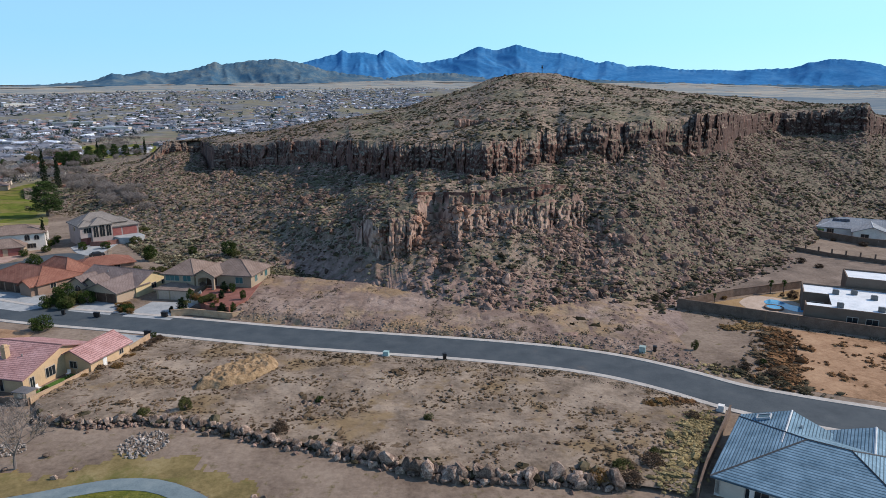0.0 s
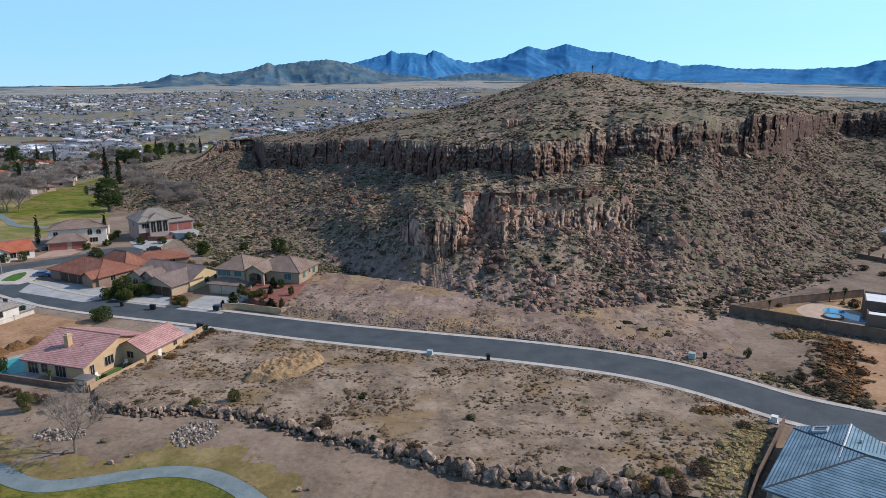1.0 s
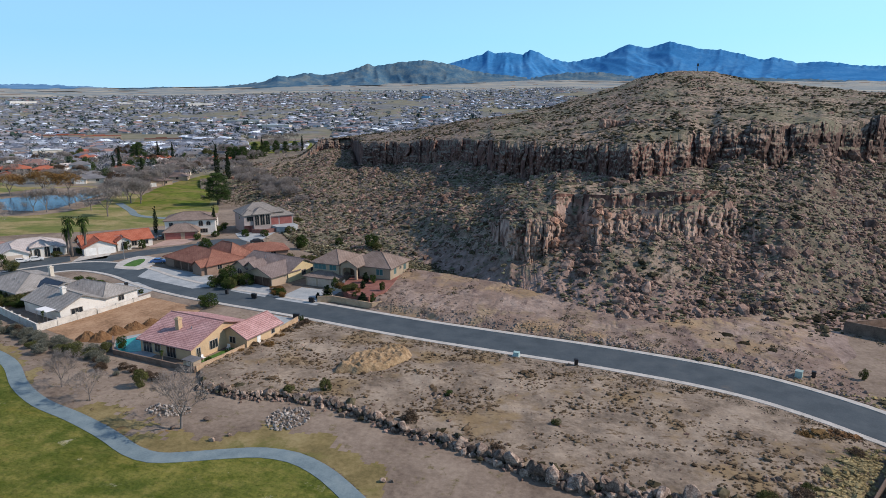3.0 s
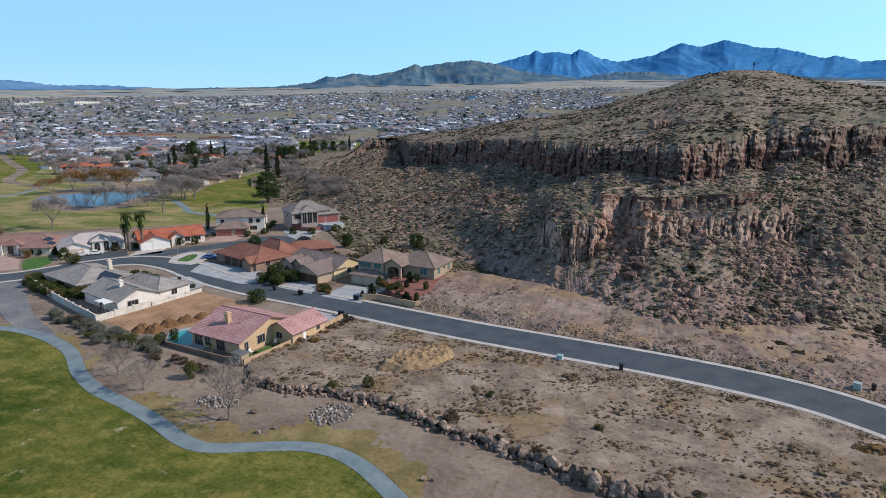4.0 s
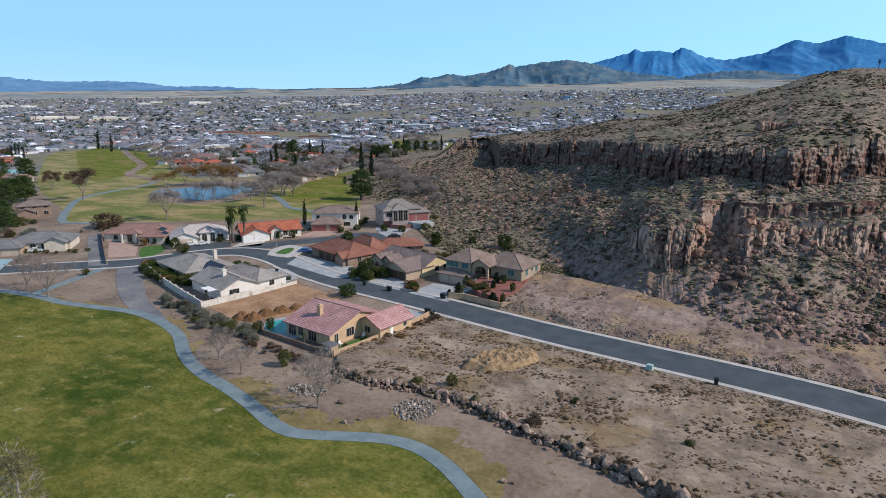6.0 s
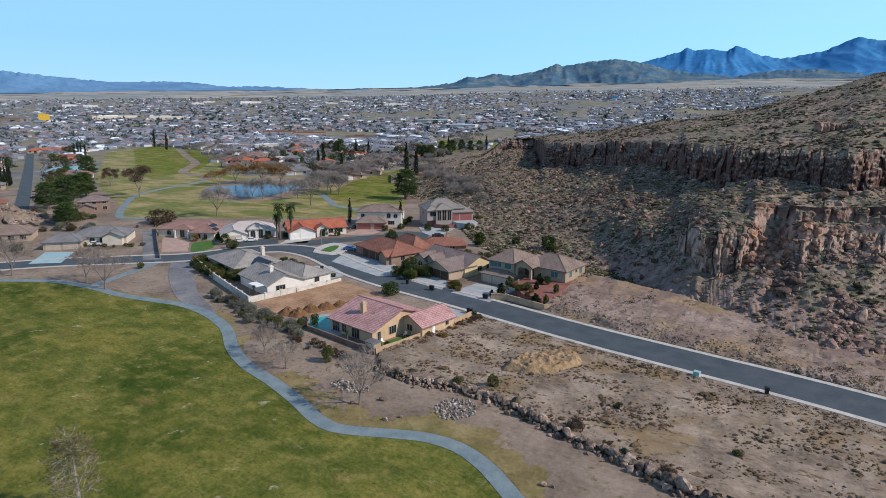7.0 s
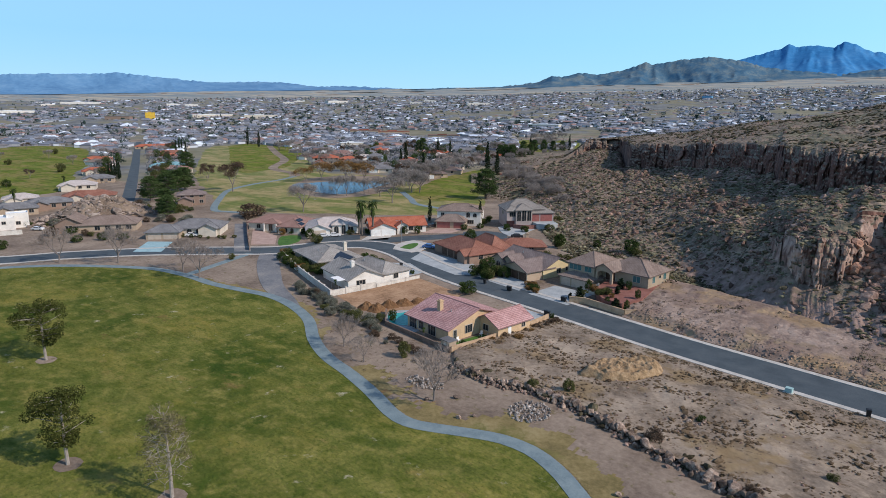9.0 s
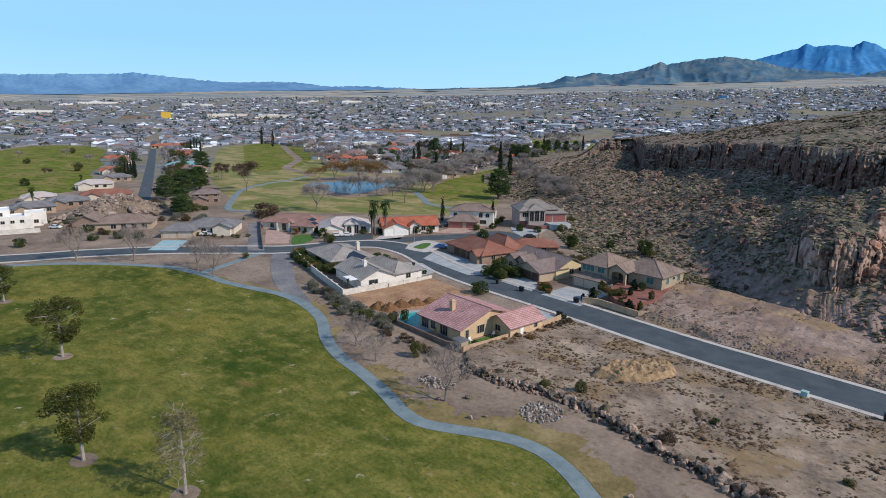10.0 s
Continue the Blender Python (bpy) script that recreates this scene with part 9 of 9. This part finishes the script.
BLUE_PAINT = stucco("blue_paint", (0.12, 0.34, 0.55))


def block(x, y, turn, l, w, h, wall, roof, label, z=None):
    z = float(valley(math.hypot(x, y), math.atan2(-x, y))) if z is None else z
    b = holder("building", pose(x, y, z, 0, 0, turn), label, "building", "town buildings")
    s = Shape().box(-l / 2, l / 2, -w / 2, w / 2, -0.5, h)
    s.put("wall", wall, b)
    Shape().box(-l / 2 - 0.3, l / 2 + 0.3, -w / 2 - 0.3, w / 2 + 0.3, h, h + 0.5).box(-l * 0.2, l * 0.1, -1.5, 1.5, h + 0.5, h + 1.6).put("roof", roof, b)
    for k in range(max(2, int(l / 9))):
        Shape().box(-1.4, 1.4, -0.08, 0.02, 1.0, min(3.2, h - 0.6)).put("window", WINDOW_GLASS, b, pose(-l / 2 + (k + 0.5) * l / max(2, int(l / 9)), -w / 2, 0))


def bearing(az, r):
    return -math.sin(radians(az)) * r, math.cos(radians(az)) * r


for az_, r_, l, w, h, wm, rm, lab in (
    (61.2, 1500, 24, 18, 15, YELLOW_PAINT, YELLOW_PAINT, "bright yellow multi-storey building in the town"),
    (63.5, 1480, 60, 20, 9, W_BROWN, ROOF_GREY, "long dark commercial building beside the yellow block"),
    (70.5, 1900, 150, 40, 8, W_WHITE, SHED_WHITE, "long white warehouse at the edge of town"),
    (56.5, 1550, 150, 30, 7, W_CREAM, SHED_WHITE, "long white shop building"),
    (52.5, 1500, 90, 30, 7, W_CREAM, SHED_WHITE, "pale flat-roofed shop building"),
    (66.0, 2600, 200, 50, 9, W_WHITE, SHED_WHITE, "large white shed far across the town"),
    (46.0, 2400, 120, 50, 9, W_WHITE, SHED_WHITE, "white flat-roofed hall in the town"),
    (33.5, 2100, 90, 40, 8, W_WHITE, SHED_WHITE, "white hall among houses"),
    (27.5, 1150, 70, 24, 6, W_CREAM, SHED_WHITE, "pale low building beyond the mesa"),
    (30.0, 1300, 80, 24, 6, W_CREAM, SHED_WHITE, "pale low building behind trees"),
    (14.2, 2300, 36, 20, 8, BLUE_PAINT, BLUE_PAINT, "bright blue-roofed building on the open plain"),
    (41.0, 980, 60, 16, 6, W_TAN, ROOF_ORANGE, "long apartment block with an orange roof"),
    (43.5, 1010, 60, 16, 6, W_TAN, ROOF_ORANGE, "long apartment block with an orange roof"),
    (36.5, 900, 55, 14, 6, W_TAN, ROOF_RED, "long apartment block with a red roof"),
    (44.8, 690, 30, 14, 7, W_CREAM, SHED_WHITE, "large cream house above the fairway"),
):
    block(*bearing(az_, r_), az_ + (r_ % 37) - 18, l * (0.6 if l > 100 else 0.8), w, h, wm, rm, lab)
shop_row = [(az_, 2250) for az_ in (49.2, 50.1, 58.0, 59.4, 37.8, 39.0, 68.2, 73.5)]
for az_, r_ in shop_row:
    block(*bearing(az_, r_ + (az_ * 53 % 1) * 400), az_, 40, 22, 7, W_WHITE, SHED_WHITE, "white flat-roofed shop far off in the town")

# nearer houses of the town, one by one
NEAR = [
    (47.1, 512, 45, 20, 13, 5.5, W_CREAM, ROOF_ORANGE, "large cream house with orange-red tiled roofs behind the pond"),
    (45.1, 508, 45, 14, 10, 4.8, W_CREAM, ROOF_ORANGE, "cream house with an orange roof behind the pond"),
    (47.6, 490, 45, 10, 8, 3.0, W_CREAM, ROOF_RED, "low red-roofed wing house behind the pond"),
    (39.7, 478, 40, 13, 10, 6.0, W_WHITE, ROOF_ORANGE, "white two storey house with an orange roof"),
    (42.7, 516, 40, 13, 11, 6.2, stucco("pale_blue_wall", (0.42, 0.52, 0.58)), ROOF_GREY, "pale blue two storey house"),
    (42.2, 474, 40, 17, 9, 3.0, W_WHITE, ROOF_GREY, "low white house with a dark grey roof"),
    (34.9, 502, 35, 11, 9, 4.0, stucco("crimson_wall", (0.30, 0.08, 0.10)), ROOF_RED, "dark red house near the fairway"),
    (33.6, 520, 30, 23, 14, 3.2, W_WHITE, ROOF_TAUPE, "long white house with broad grey-brown roofs"),
    (34.3, 632, 30, 25, 12, 3.2, W_CREAM, ROOF_GREY, "grey-roofed house near the fairway"),
    (37.1, 504, 20, 8, 8, 3.0, W_WHITE, ROOF_WHITE, "small white house between trees"),
    (66.2, 348, 60, 23, 11, 3.0, W_CREAM, ROOF_RED, "long house with a faded red tiled roof"),
    (66.9, 398, 60, 18, 11, 3.0, W_CREAM, ROOF_WHITE, "house with pale pink and white roofs"),
    (65.4, 430, 60, 17, 10, 3.0, W_TAN, ROOF_GREY, "house with a grey-green roof"),
    (65.5, 480, 65, 17, 10, 3.0, W_CREAM, ROOF_ORANGE, "house with an orange roof beside the street"),
    (60.2, 498, 60, 24, 12, 3.2, W_WHITE, tiled("turquoise_roof", (0.16, 0.36, 0.42), (0.26, 0.48, 0.54)), "white house with a turquoise roof"),
    (59.9, 640, 60, 24, 11, 3.0, W_CREAM, ROOF_RED, "red-roofed house up the side street"),
    (61.1, 750, 60, 38, 11, 3.0, W_TAN, ROOF_ORANGE, "long orange-roofed house up the side street"),
    (58.6, 316, 55, 12, 10, 5.0, W_BROWN, ROOF_TAUPE, "reddish house half hidden by dark trees"),
    (71.3, 318, 70, 17, 10, 3.2, W_TAN, ROOF_GREY, "grey-roofed house beyond the outcrop"),
    (70.8, 352, 70, 14, 10, 3.2, W_CREAM, ROOF_WHITE, "pale-roofed house near the palm"),
    (69.0, 330, 70, 18, 10, 3.2, W_BROWN, ROOF_GREY, "low house with a dark grey roof"),
]
for az_, r_, turn, l, w, eave, wm, rm, lab in NEAR:
    x, y = bearing(az_, r_)
    z2 = eave > 4
    fit = [("w", "F", k, 1.6, 1.4, 0.9) for k in np.arange(-l / 2 + 2.5, l / 2 - 1, 4.0)]
    if z2:
        fit += [("w", "F", k, 1.5, 1.3, 3.6) for k in np.arange(-l / 2 + 2.5, l / 2 - 1, 4.0)]
    house(lab, x, y, turn, [dict(size=(l, w), eave=eave, rise=w * 0.19, fit=fit), dict(size=(w * 0.8, w * 0.6), at=(-l * 0.2, -w * 0.55), turn=90, eave=min(eave, 3.0), rise=1.4, kind="gable")], wm, rm, None, "town houses")
x, y = bearing(72.9, 282)
house("big white stucco house of stepped flat-roofed volumes", x, y, 72, [
    dict(size=(15, 9), eave=4.2, kind="flat", fit=[("w", "F", k, 1.2, 1.0, 2.2) for k in (-5, -2, 1, 4)]),
    dict(size=(10, 9), at=(-4.5, 5), eave=6.4, kind="flat", fit=[("w", "F", -2.5, 1.8, 1.4, 4.4), ("w", "F", 2, 1.4, 1.2, 4.4)]),
    dict(size=(7, 6), at=(8.5, 2), eave=5.2, kind="flat", fit=[("w", "F", 0, 1.4, 1.2, 1.2)]),
    dict(size=(9, 4), at=(-10.5, -1), eave=3.2, kind="flat", fit=[("w", "F", -1, 3.0, 1.8, 0.3)])], W_WHITE, ROOF_FOAM, None, "town houses")
block_wall([bearing(76.5, 270), bearing(71.0, 266)], 1.6, PALE_BLOCK, "off-white garden wall before the white house")
# a scatter of plain houses that fill the blocks between
TEMPLATE = []
FILL_ROOFS = [ROOF_GREY, ROOF_TAUPE, ROOF_BROWN, ROOF_WHITE, ROOF_ROSE, ROOF_ORANGE]
FILL_WALLS = [W_CREAM, W_TAN, W_WHITE, W_BROWN, W_CREAM, W_WHITE]
FILL_WORDS = ["grey-roofed", "taupe-roofed", "brown-roofed", "pale-roofed", "rose-roofed", "orange-roofed"]
P, a, r = town_places(620, 400, 760, 1.2, 31, 80)
P2 = [p for p in P if all(math.hypot(p[0] - bearing(n[0], n[1])[0], p[1] - bearing(n[0], n[1])[1]) > 24 for n in NEAR)]
chosen = []
for p in P2:
    if all(math.hypot(p[0] - c[0], p[1] - c[1]) > 25 for c in chosen) and abs((p[0] + 300) * 0.478 + (p[1] - 149.2) * 0.879) > 19:
        chosen.append(p)
for k, p in enumerate(chosen[:150]):
    i = int(RNG.integers(0, 6)) if RNG.uniform() < 0.8 else 0
    m = pose(p[0], p[1], 0, 0, 0, float(RNG.choice([25, 115, 205, 60])) + float(RNG.normal(0, 8)))
    found = [t for t in TEMPLATE if t[0] == i]
    if not found:
        h = house(FILL_WORDS[i] + " single-storey town house among garden trees", 0, 0, 0, [
            dict(size=(17 + i, 10), eave=3.0, rise=2.0, fit=[("w", "F", -5, 1.6, 1.3, 0.9), ("w", "F", 5, 1.6, 1.3, 0.9), ("w", "R", 0, 1.4, 1.2, 0.9), ("w", "L", 0, 1.4, 1.2, 0.9), ("w", "B", 3, 1.6, 1.3, 0.9)]),
            dict(size=(8, 6.5), at=(-4, -4.5), turn=90, eave=2.8, rise=1.4, kind="gable", fit=[("g", "L", 0, 4.4, 2.2, WHITE_PAINT)])], FILL_WALLS[i], FILL_ROOFS[i], None, "town houses")
        h.matrix_basis = m
        TEMPLATE.append((i, h))
    else:
        copy_thing(found[0][1], m)
n = 0
P, a, r = town_places(420, 330, 700, 1.0, 30, 80)
for k, p in enumerate(P[:190]):
    kind = ("dark_tree", "bare_tree", "bare_tree", "dark_tree", "brown_tree", "bare_tree", "olive_shrub")[int(RNG.integers(0, 7))]
    plant(kind, p[0], p[1], float(RNG.uniform(4.5, 9.5)), 1 if kind == "bare_tree" and k % 2 else 0)
# pines grouped by the fairway's far end
for x, y, h in ((-280, 478, 13), (-276, 489, 13), (-297, 488, 12), (-287, 480, 13), (-282, 515, 12), (-291, 500, 12), (-307, 570, 13), (-300, 577, 13), (-293, 583, 12), (-315, 562, 12), (-286, 590, 12), (-385, 480, 14), (-390, 492, 15)):
    plant("tall_pine", x, y, h, 0, 0, 1.25)
# leafless trees beside the path below the mesa, round the pond and along the fairways
TRNG = np.random.default_rng(41)
for line, n, off, lo, hi in (
    ([(-240, 402), (-206, 352), (-172, 318), (-148, 292), (-128, 262)], 26, 6.0, 6, 10),
    ([(-222, 262), (-230, 285), (-244, 318), (-262, 372), (-276, 420)], 15, 6.0, 8, 12),
    ([(-300, 560), (-330, 640), (-372, 740), (-420, 820)], 16, 14.0, 9, 13),
    ([(-350, 330), (-420, 380), (-520, 450), (-600, 500)], 16, 18.0, 7, 11),
    ([(-262, 470), (-300, 520), (-340, 560)], 10, 14.0, 8, 12),
    ([(-330, 300), (-300, 330), (-276, 350)], 9, 8.0, 7, 10),
):
    for x, y in resample(np.array(line, float), n):
        plant("bare_tree", x + float(TRNG.normal(0, off)), y + float(TRNG.normal(0, off)), float(TRNG.uniform(lo, hi)), int(TRNG.integers(0, 2)), 0, float(TRNG.uniform(0.95, 1.3)))

GREY_ROCK = surface("grey_brown_rock", [(0.10, 0.078, 0.066), (0.22, 0.175, 0.15), (0.35, 0.29, 0.25)], 0.5, 5, 0.95, 0.8, 3.0, island=0.4, depth=0.1)
# rock outcrop beside the low brown house
P = np.array([(-270 + RNG.normal(0, 7), 123 + RNG.normal(0, 12), 0.0) for _ in range(1100)])
P[:, 2] = 7.2 * np.exp(-((P[:, 0] + 270) / 10) ** 2 - ((P[:, 1] - 123) / 15) ** 2) + 0.2
scatter("rock_outcrop", BIG_ROCKS, P, sizes(len(P), 0.7, 0.5, 0.6), GREY_ROCK, "knoll of weathered brown boulders between houses", "rocks", RNG)
mound(-270, 123, 0, 18, 24, 6.5, DIRT, "rocky brown knoll between houses", 0, 0.15)


# ---- small things along the street ----
def bin_at(x, y, turn):
    b = holder("wheelie_bin", pose(x, y, 0.13, 0, 0, turn), "black plastic wheeled rubbish bin at the kerb", "bin", "rubbish bins")
    s = Shape()
    c0 = [(-0.26, -0.30), (0.26, -0.30), (0.26, 0.30), (-0.26, 0.30)]
    c1 = [(-0.32, -0.38), (0.32, -0.38), (0.32, 0.38), (-0.32, 0.38)]
    for k in range(4):
        j = (k + 1) % 4
        s.face([(*c0[k], 0.08), (*c0[j], 0.08), (*c1[j], 1.0), (*c1[k], 1.0)])
    s.face([(*c, 0.08) for c in reversed(c0)])
    s.put("body", BLACK_PLASTIC, b)
    Shape().box(-0.35, 0.35, -0.42, 0.40, 1.0, 1.08).box(-0.28, 0.28, -0.34, 0.32, 1.08, 1.14).put("lid", BLACK_PLASTIC, b)
    for sx in (-0.3, 0.3):
        w = Shape()
        w.tube(0, 0, -0.05, 0.05, 0.12, 0.12, 10)
        w.put("wheel", BLACK_PLASTIC, b, pose(sx, 0.34, 0.12, 0, 90, 0))


for x, y, t in ((-76.6, 131.0, 10), (-75.9, 130.8, 10), (-61.7, 131.0, 0), (-61.0, 130.8, 0), (-60.1, 119.4, 190), (-59.3, 119.2, 190), (-113.4, 132.9, 160), (-84.6, 132.6, 10), (0.2, 106.6, 190), (39.6, 109.9, -20), (-122, 163, 60)):
    bin_at(x, y, t)


def utility_box(x, y, turn, l, w, h, material, label):
    b = holder("utility_box", pose(x, y, 0.05, 0, 0, turn), label, "utility box", "utility boxes")
    Shape().box(-l / 2 - 0.25, l / 2 + 0.25, -w / 2 - 0.25, w / 2 + 0.25, 0, 0.12).put("base", CONCRETE, b)
    Shape().box(-l / 2, l / 2, -w / 2, w / 2, 0.12, h).put("cabinet", material, b)
    Shape().box(-l / 2 - 0.04, l / 2 + 0.04, -w / 2 - 0.04, w / 2 + 0.04, h, h + 0.06).put("lid", material, b)


PALE_GREEN = gloss("pale_green_paint", (0.30, 0.40, 0.38), 0.5)
TEAL_PAINT = gloss("teal_paint", (0.30, 0.46, 0.46), 0.5)
utility_box(37.2, 109.6, -25, 1.1, 1.0, 1.2, PALE_GREEN, "pale green metal utility cabinet on a concrete pad")
utility_box(-10.6, 108.6, -11, 1.0, 0.8, 0.8, TEAL_PAINT, "low teal utility box by the kerb")
utility_box(41.9, 86.6, -30, 0.8, 0.8, 0.9, WHITE_PAINT, "white utility box by the garden wall")


def car(x, y, turn, material, label, z=0.06):
    c = holder("car", pose(x, y, z, 0, 0, turn), label, "car", "parked cars")
    s = Shape()
    prof = [(-2.2, 0.35), (-2.25, 0.8), (-2.0, 0.95), (-1.5, 1.0), (-1.1, 1.42), (0.5, 1.45), (1.15, 1.0), (2.0, 0.85), (2.2, 0.6), (2.15, 0.3)]
    for sgn in (-1, 1):
        side = [(px, sgn * (0.88 if pz < 1.05 else 0.72), pz) for px, pz in prof]
        s.face(side if sgn < 0 else side[::-1])
    for (x0, z0), (x1, z1) in zip(prof, prof[1:] + prof[:1]):
        w0, w1 = (0.88 if z0 < 1.05 else 0.72), (0.88 if z1 < 1.05 else 0.72)
        s.face([(x0, -w0, z0), (x0, w0, z0), (x1, w1, z1), (x1, -w1, z1)])
    s.put("body", material, c)
    g = Shape()
    g.face([(-1.48, -0.78, 1.04), (-1.48, 0.78, 1.04), (-1.14, 0.68, 1.40), (-1.14, -0.68, 1.40)])
    g.face([(1.14, 0.8, 1.03), (1.14, -0.8, 1.03), (0.56, -0.70, 1.43), (0.56, 0.70, 1.43)])
    g.put("windscreen", WINDOW_GLASS, c, pose(0, 0, 0.012))
    for sgn in (-1, 1):
        w = Shape().face([(-1.2, sgn * 0.89, 1.03), (0.95, sgn * 0.89, 1.03), (0.45, sgn * 0.735, 1.38), (-1.0, sgn * 0.735, 1.38)][::sgn])
        w.put("side_window", WINDOW_GLASS, c)
    for wx in (-1.35, 1.35):
        for sgn in (-1, 1):
            t = Shape()
            t.tube(0, 0, -0.1, 0.1, 0.33, 0.33, 14)
            tyre = t.put("tyre", BLACK_PLASTIC, c, pose(wx, sgn * 0.82, 0.33, 90, 0, 0))
            Shape().tube(0, 0, -0.11, 0.115, 0.19, 0.19, 10).put("rim", METAL, tyre)
    for sgn in (-1, 1):
        Shape().box(2.12, 2.2, sgn * 0.62 - 0.16, sgn * 0.62 + 0.16, 0.6, 0.74).put("headlight", WHITE_PAINT, c)
    return c


CAR_BLUE, CAR_WHITE, CAR_DARK = gloss("blue_car_paint", (0.05, 0.14, 0.35), 0.25), gloss("white_car_paint", (0.65, 0.66, 0.67), 0.25), gloss("dark_car_paint", (0.03, 0.03, 0.035), 0.25)
car(-122.0, 157.2, 20, CAR_BLUE, "blue saloon car parked on a driveway")
car(-162.5, 148.5, 50, CAR_WHITE, "white car parked on a driveway")
car(-160.0, 151.4, 50, CAR_WHITE, "white car parked by the garage")
car(-143.6, 187.0, 60, CAR_DARK, "dark car parked beside a house")
car(-107.5, 189.0, 30, CAR_DARK, "dark car parked at the turning circle")
car(-200.0, 120.8, 45, CAR_WHITE, "white car parked before a porch")
car(-255.0, 93.0, 30, CAR_WHITE, "white car parked on bare ground")
car(-330.0, 172.0, 30, CAR_DARK, "dark car parked along the side street")
car(-345.0, 182.0, 30, CAR_WHITE, "white car parked along the side street")

# shade sail, shed, rails and the summit mast
h = holder("gazebo", pose(-111.4, 106.9, 0, 0, 0, -19), "white fabric garden gazebo on four poles", "gazebo")
Shape().box(-2.2, 2.2, -1.7, 1.7, 2.7, 2.78).box(-2.25, 2.25, -1.75, -1.68, 2.55, 2.78).box(-2.25, 2.25, 1.68, 1.75, 2.55, 2.78).put("canopy", gloss("white_fabric", (0.8, 0.8, 0.8), 0.8), h)
for sx in (-2.1, 2.1):
    for sy in (-1.6, 1.6):
        Shape().tube(sx, sy, 0, 2.7, 0.06, 0.06, 8).put("pole", METAL, h)
h = holder("garden_shed", pose(-65.7, 90.6, 0, 0, 0, -12), "small grey garden shed with a flat roof", "shed")
Shape().box(-1.2, 1.2, -0.9, 0.9, 0, 1.9).put("wall", W_TAN, h)
Shape().box(-1.4, 1.4, -1.1, 1.1, 1.9, 2.02).put("roof", ROOF_GREY, h)
Shape().box(-0.4, 0.4, -0.95, -0.9, 0.05, 1.75).put("door", TAN_DOOR, h)
h = holder("spa_tub", pose(75.1, 135.3, 0.1), "round dark-rimmed raised spa at the edge of the pool", "spa")
ring = Shape()
for k in range(20):
    a0, a1 = k * math.tau / 20, (k + 1) * math.tau / 20
    for r0, r1, z0, z1 in ((2.0, 2.0, 0, 0.4), (2.0, 1.6, 0.4, 0.4), (1.6, 1.6, 0.4, 0.2)):
        ring.face([(r0 * math.cos(a0), r0 * math.sin(a0), z0), (r0 * math.cos(a1), r0 * math.sin(a1), z0), (r1 * math.cos(a1), r1 * math.sin(a1), z1), (r1 * math.cos(a0), r1 * math.sin(a0), z1)])
ring.put("rim", W_UMBER, h)
Shape().tube(0, 0, 0.1, 0.34, 1.6, 1.6, 20).put("spa_water", BLUE_WATER, h)
mx, my = bearing(-8.75, 425)
j = int(np.searchsorted(HC, -8.75))
i = int(np.argmin(np.abs(np.hypot(HILL_X[:, j], HILL_Y[:, j]) - 425)))
h = holder("mast", pose(mx, my, float(HILL_Z[i, j]) - 0.3), "slim dark antenna mast on the summit", "mast")
Shape().tube(0, 0, 0, 5.2, 0.22, 0.12, 8).put("pole", BLACK_PLASTIC, h)
Shape().box(-0.55, 0.55, -0.15, 0.15, 3.2, 4.4).box(-0.7, 0.7, -0.1, 0.1, 4.8, 5.0).put("antenna", BLACK_PLASTIC, h)
# patio furniture by the pink-roofed house
for k, (x, y) in enumerate(((-64.6, 100.2), (-63.6, 101.4), (-66.2, 94.6))):
    h = holder("patio_chair", pose(x, y, 0.07, 0, 0, 40 * k), "white plastic patio chair on the lawn", "chair", "patio chairs")
    Shape().box(-0.3, 0.3, -0.3, 0.3, 0.4, 0.46).put("seat", WHITE_PAINT, h)
    Shape().box(-0.3, 0.3, 0.26, 0.32, 0.46, 1.0).put("backrest", WHITE_PAINT, h)
    for sx in (-0.26, 0.26):
        for sy in (-0.26, 0.26):
            Shape().tube(sx, sy, 0, 0.4, 0.03, 0.03, 6).put("leg", WHITE_PAINT, h)


def street_lamp(x, y, turn, label="grey steel street lamp with a curved arm"):
    h = holder("street_lamp", pose(x, y, 0.05, 0, 0, turn), label, "street lamp", "street lamps")
    Shape().tube(0, 0, 0, 7.5, 0.11, 0.07, 8).put("pole", METAL, h)
    Shape().box(0, 1.6, -0.04, 0.04, 7.42, 7.5).put("arm", METAL, h)
    Shape().box(1.4, 2.1, -0.12, 0.12, 7.36, 7.46).put("lamp_head", METAL, h)


street_lamp(-134.6, 158.2, 200)
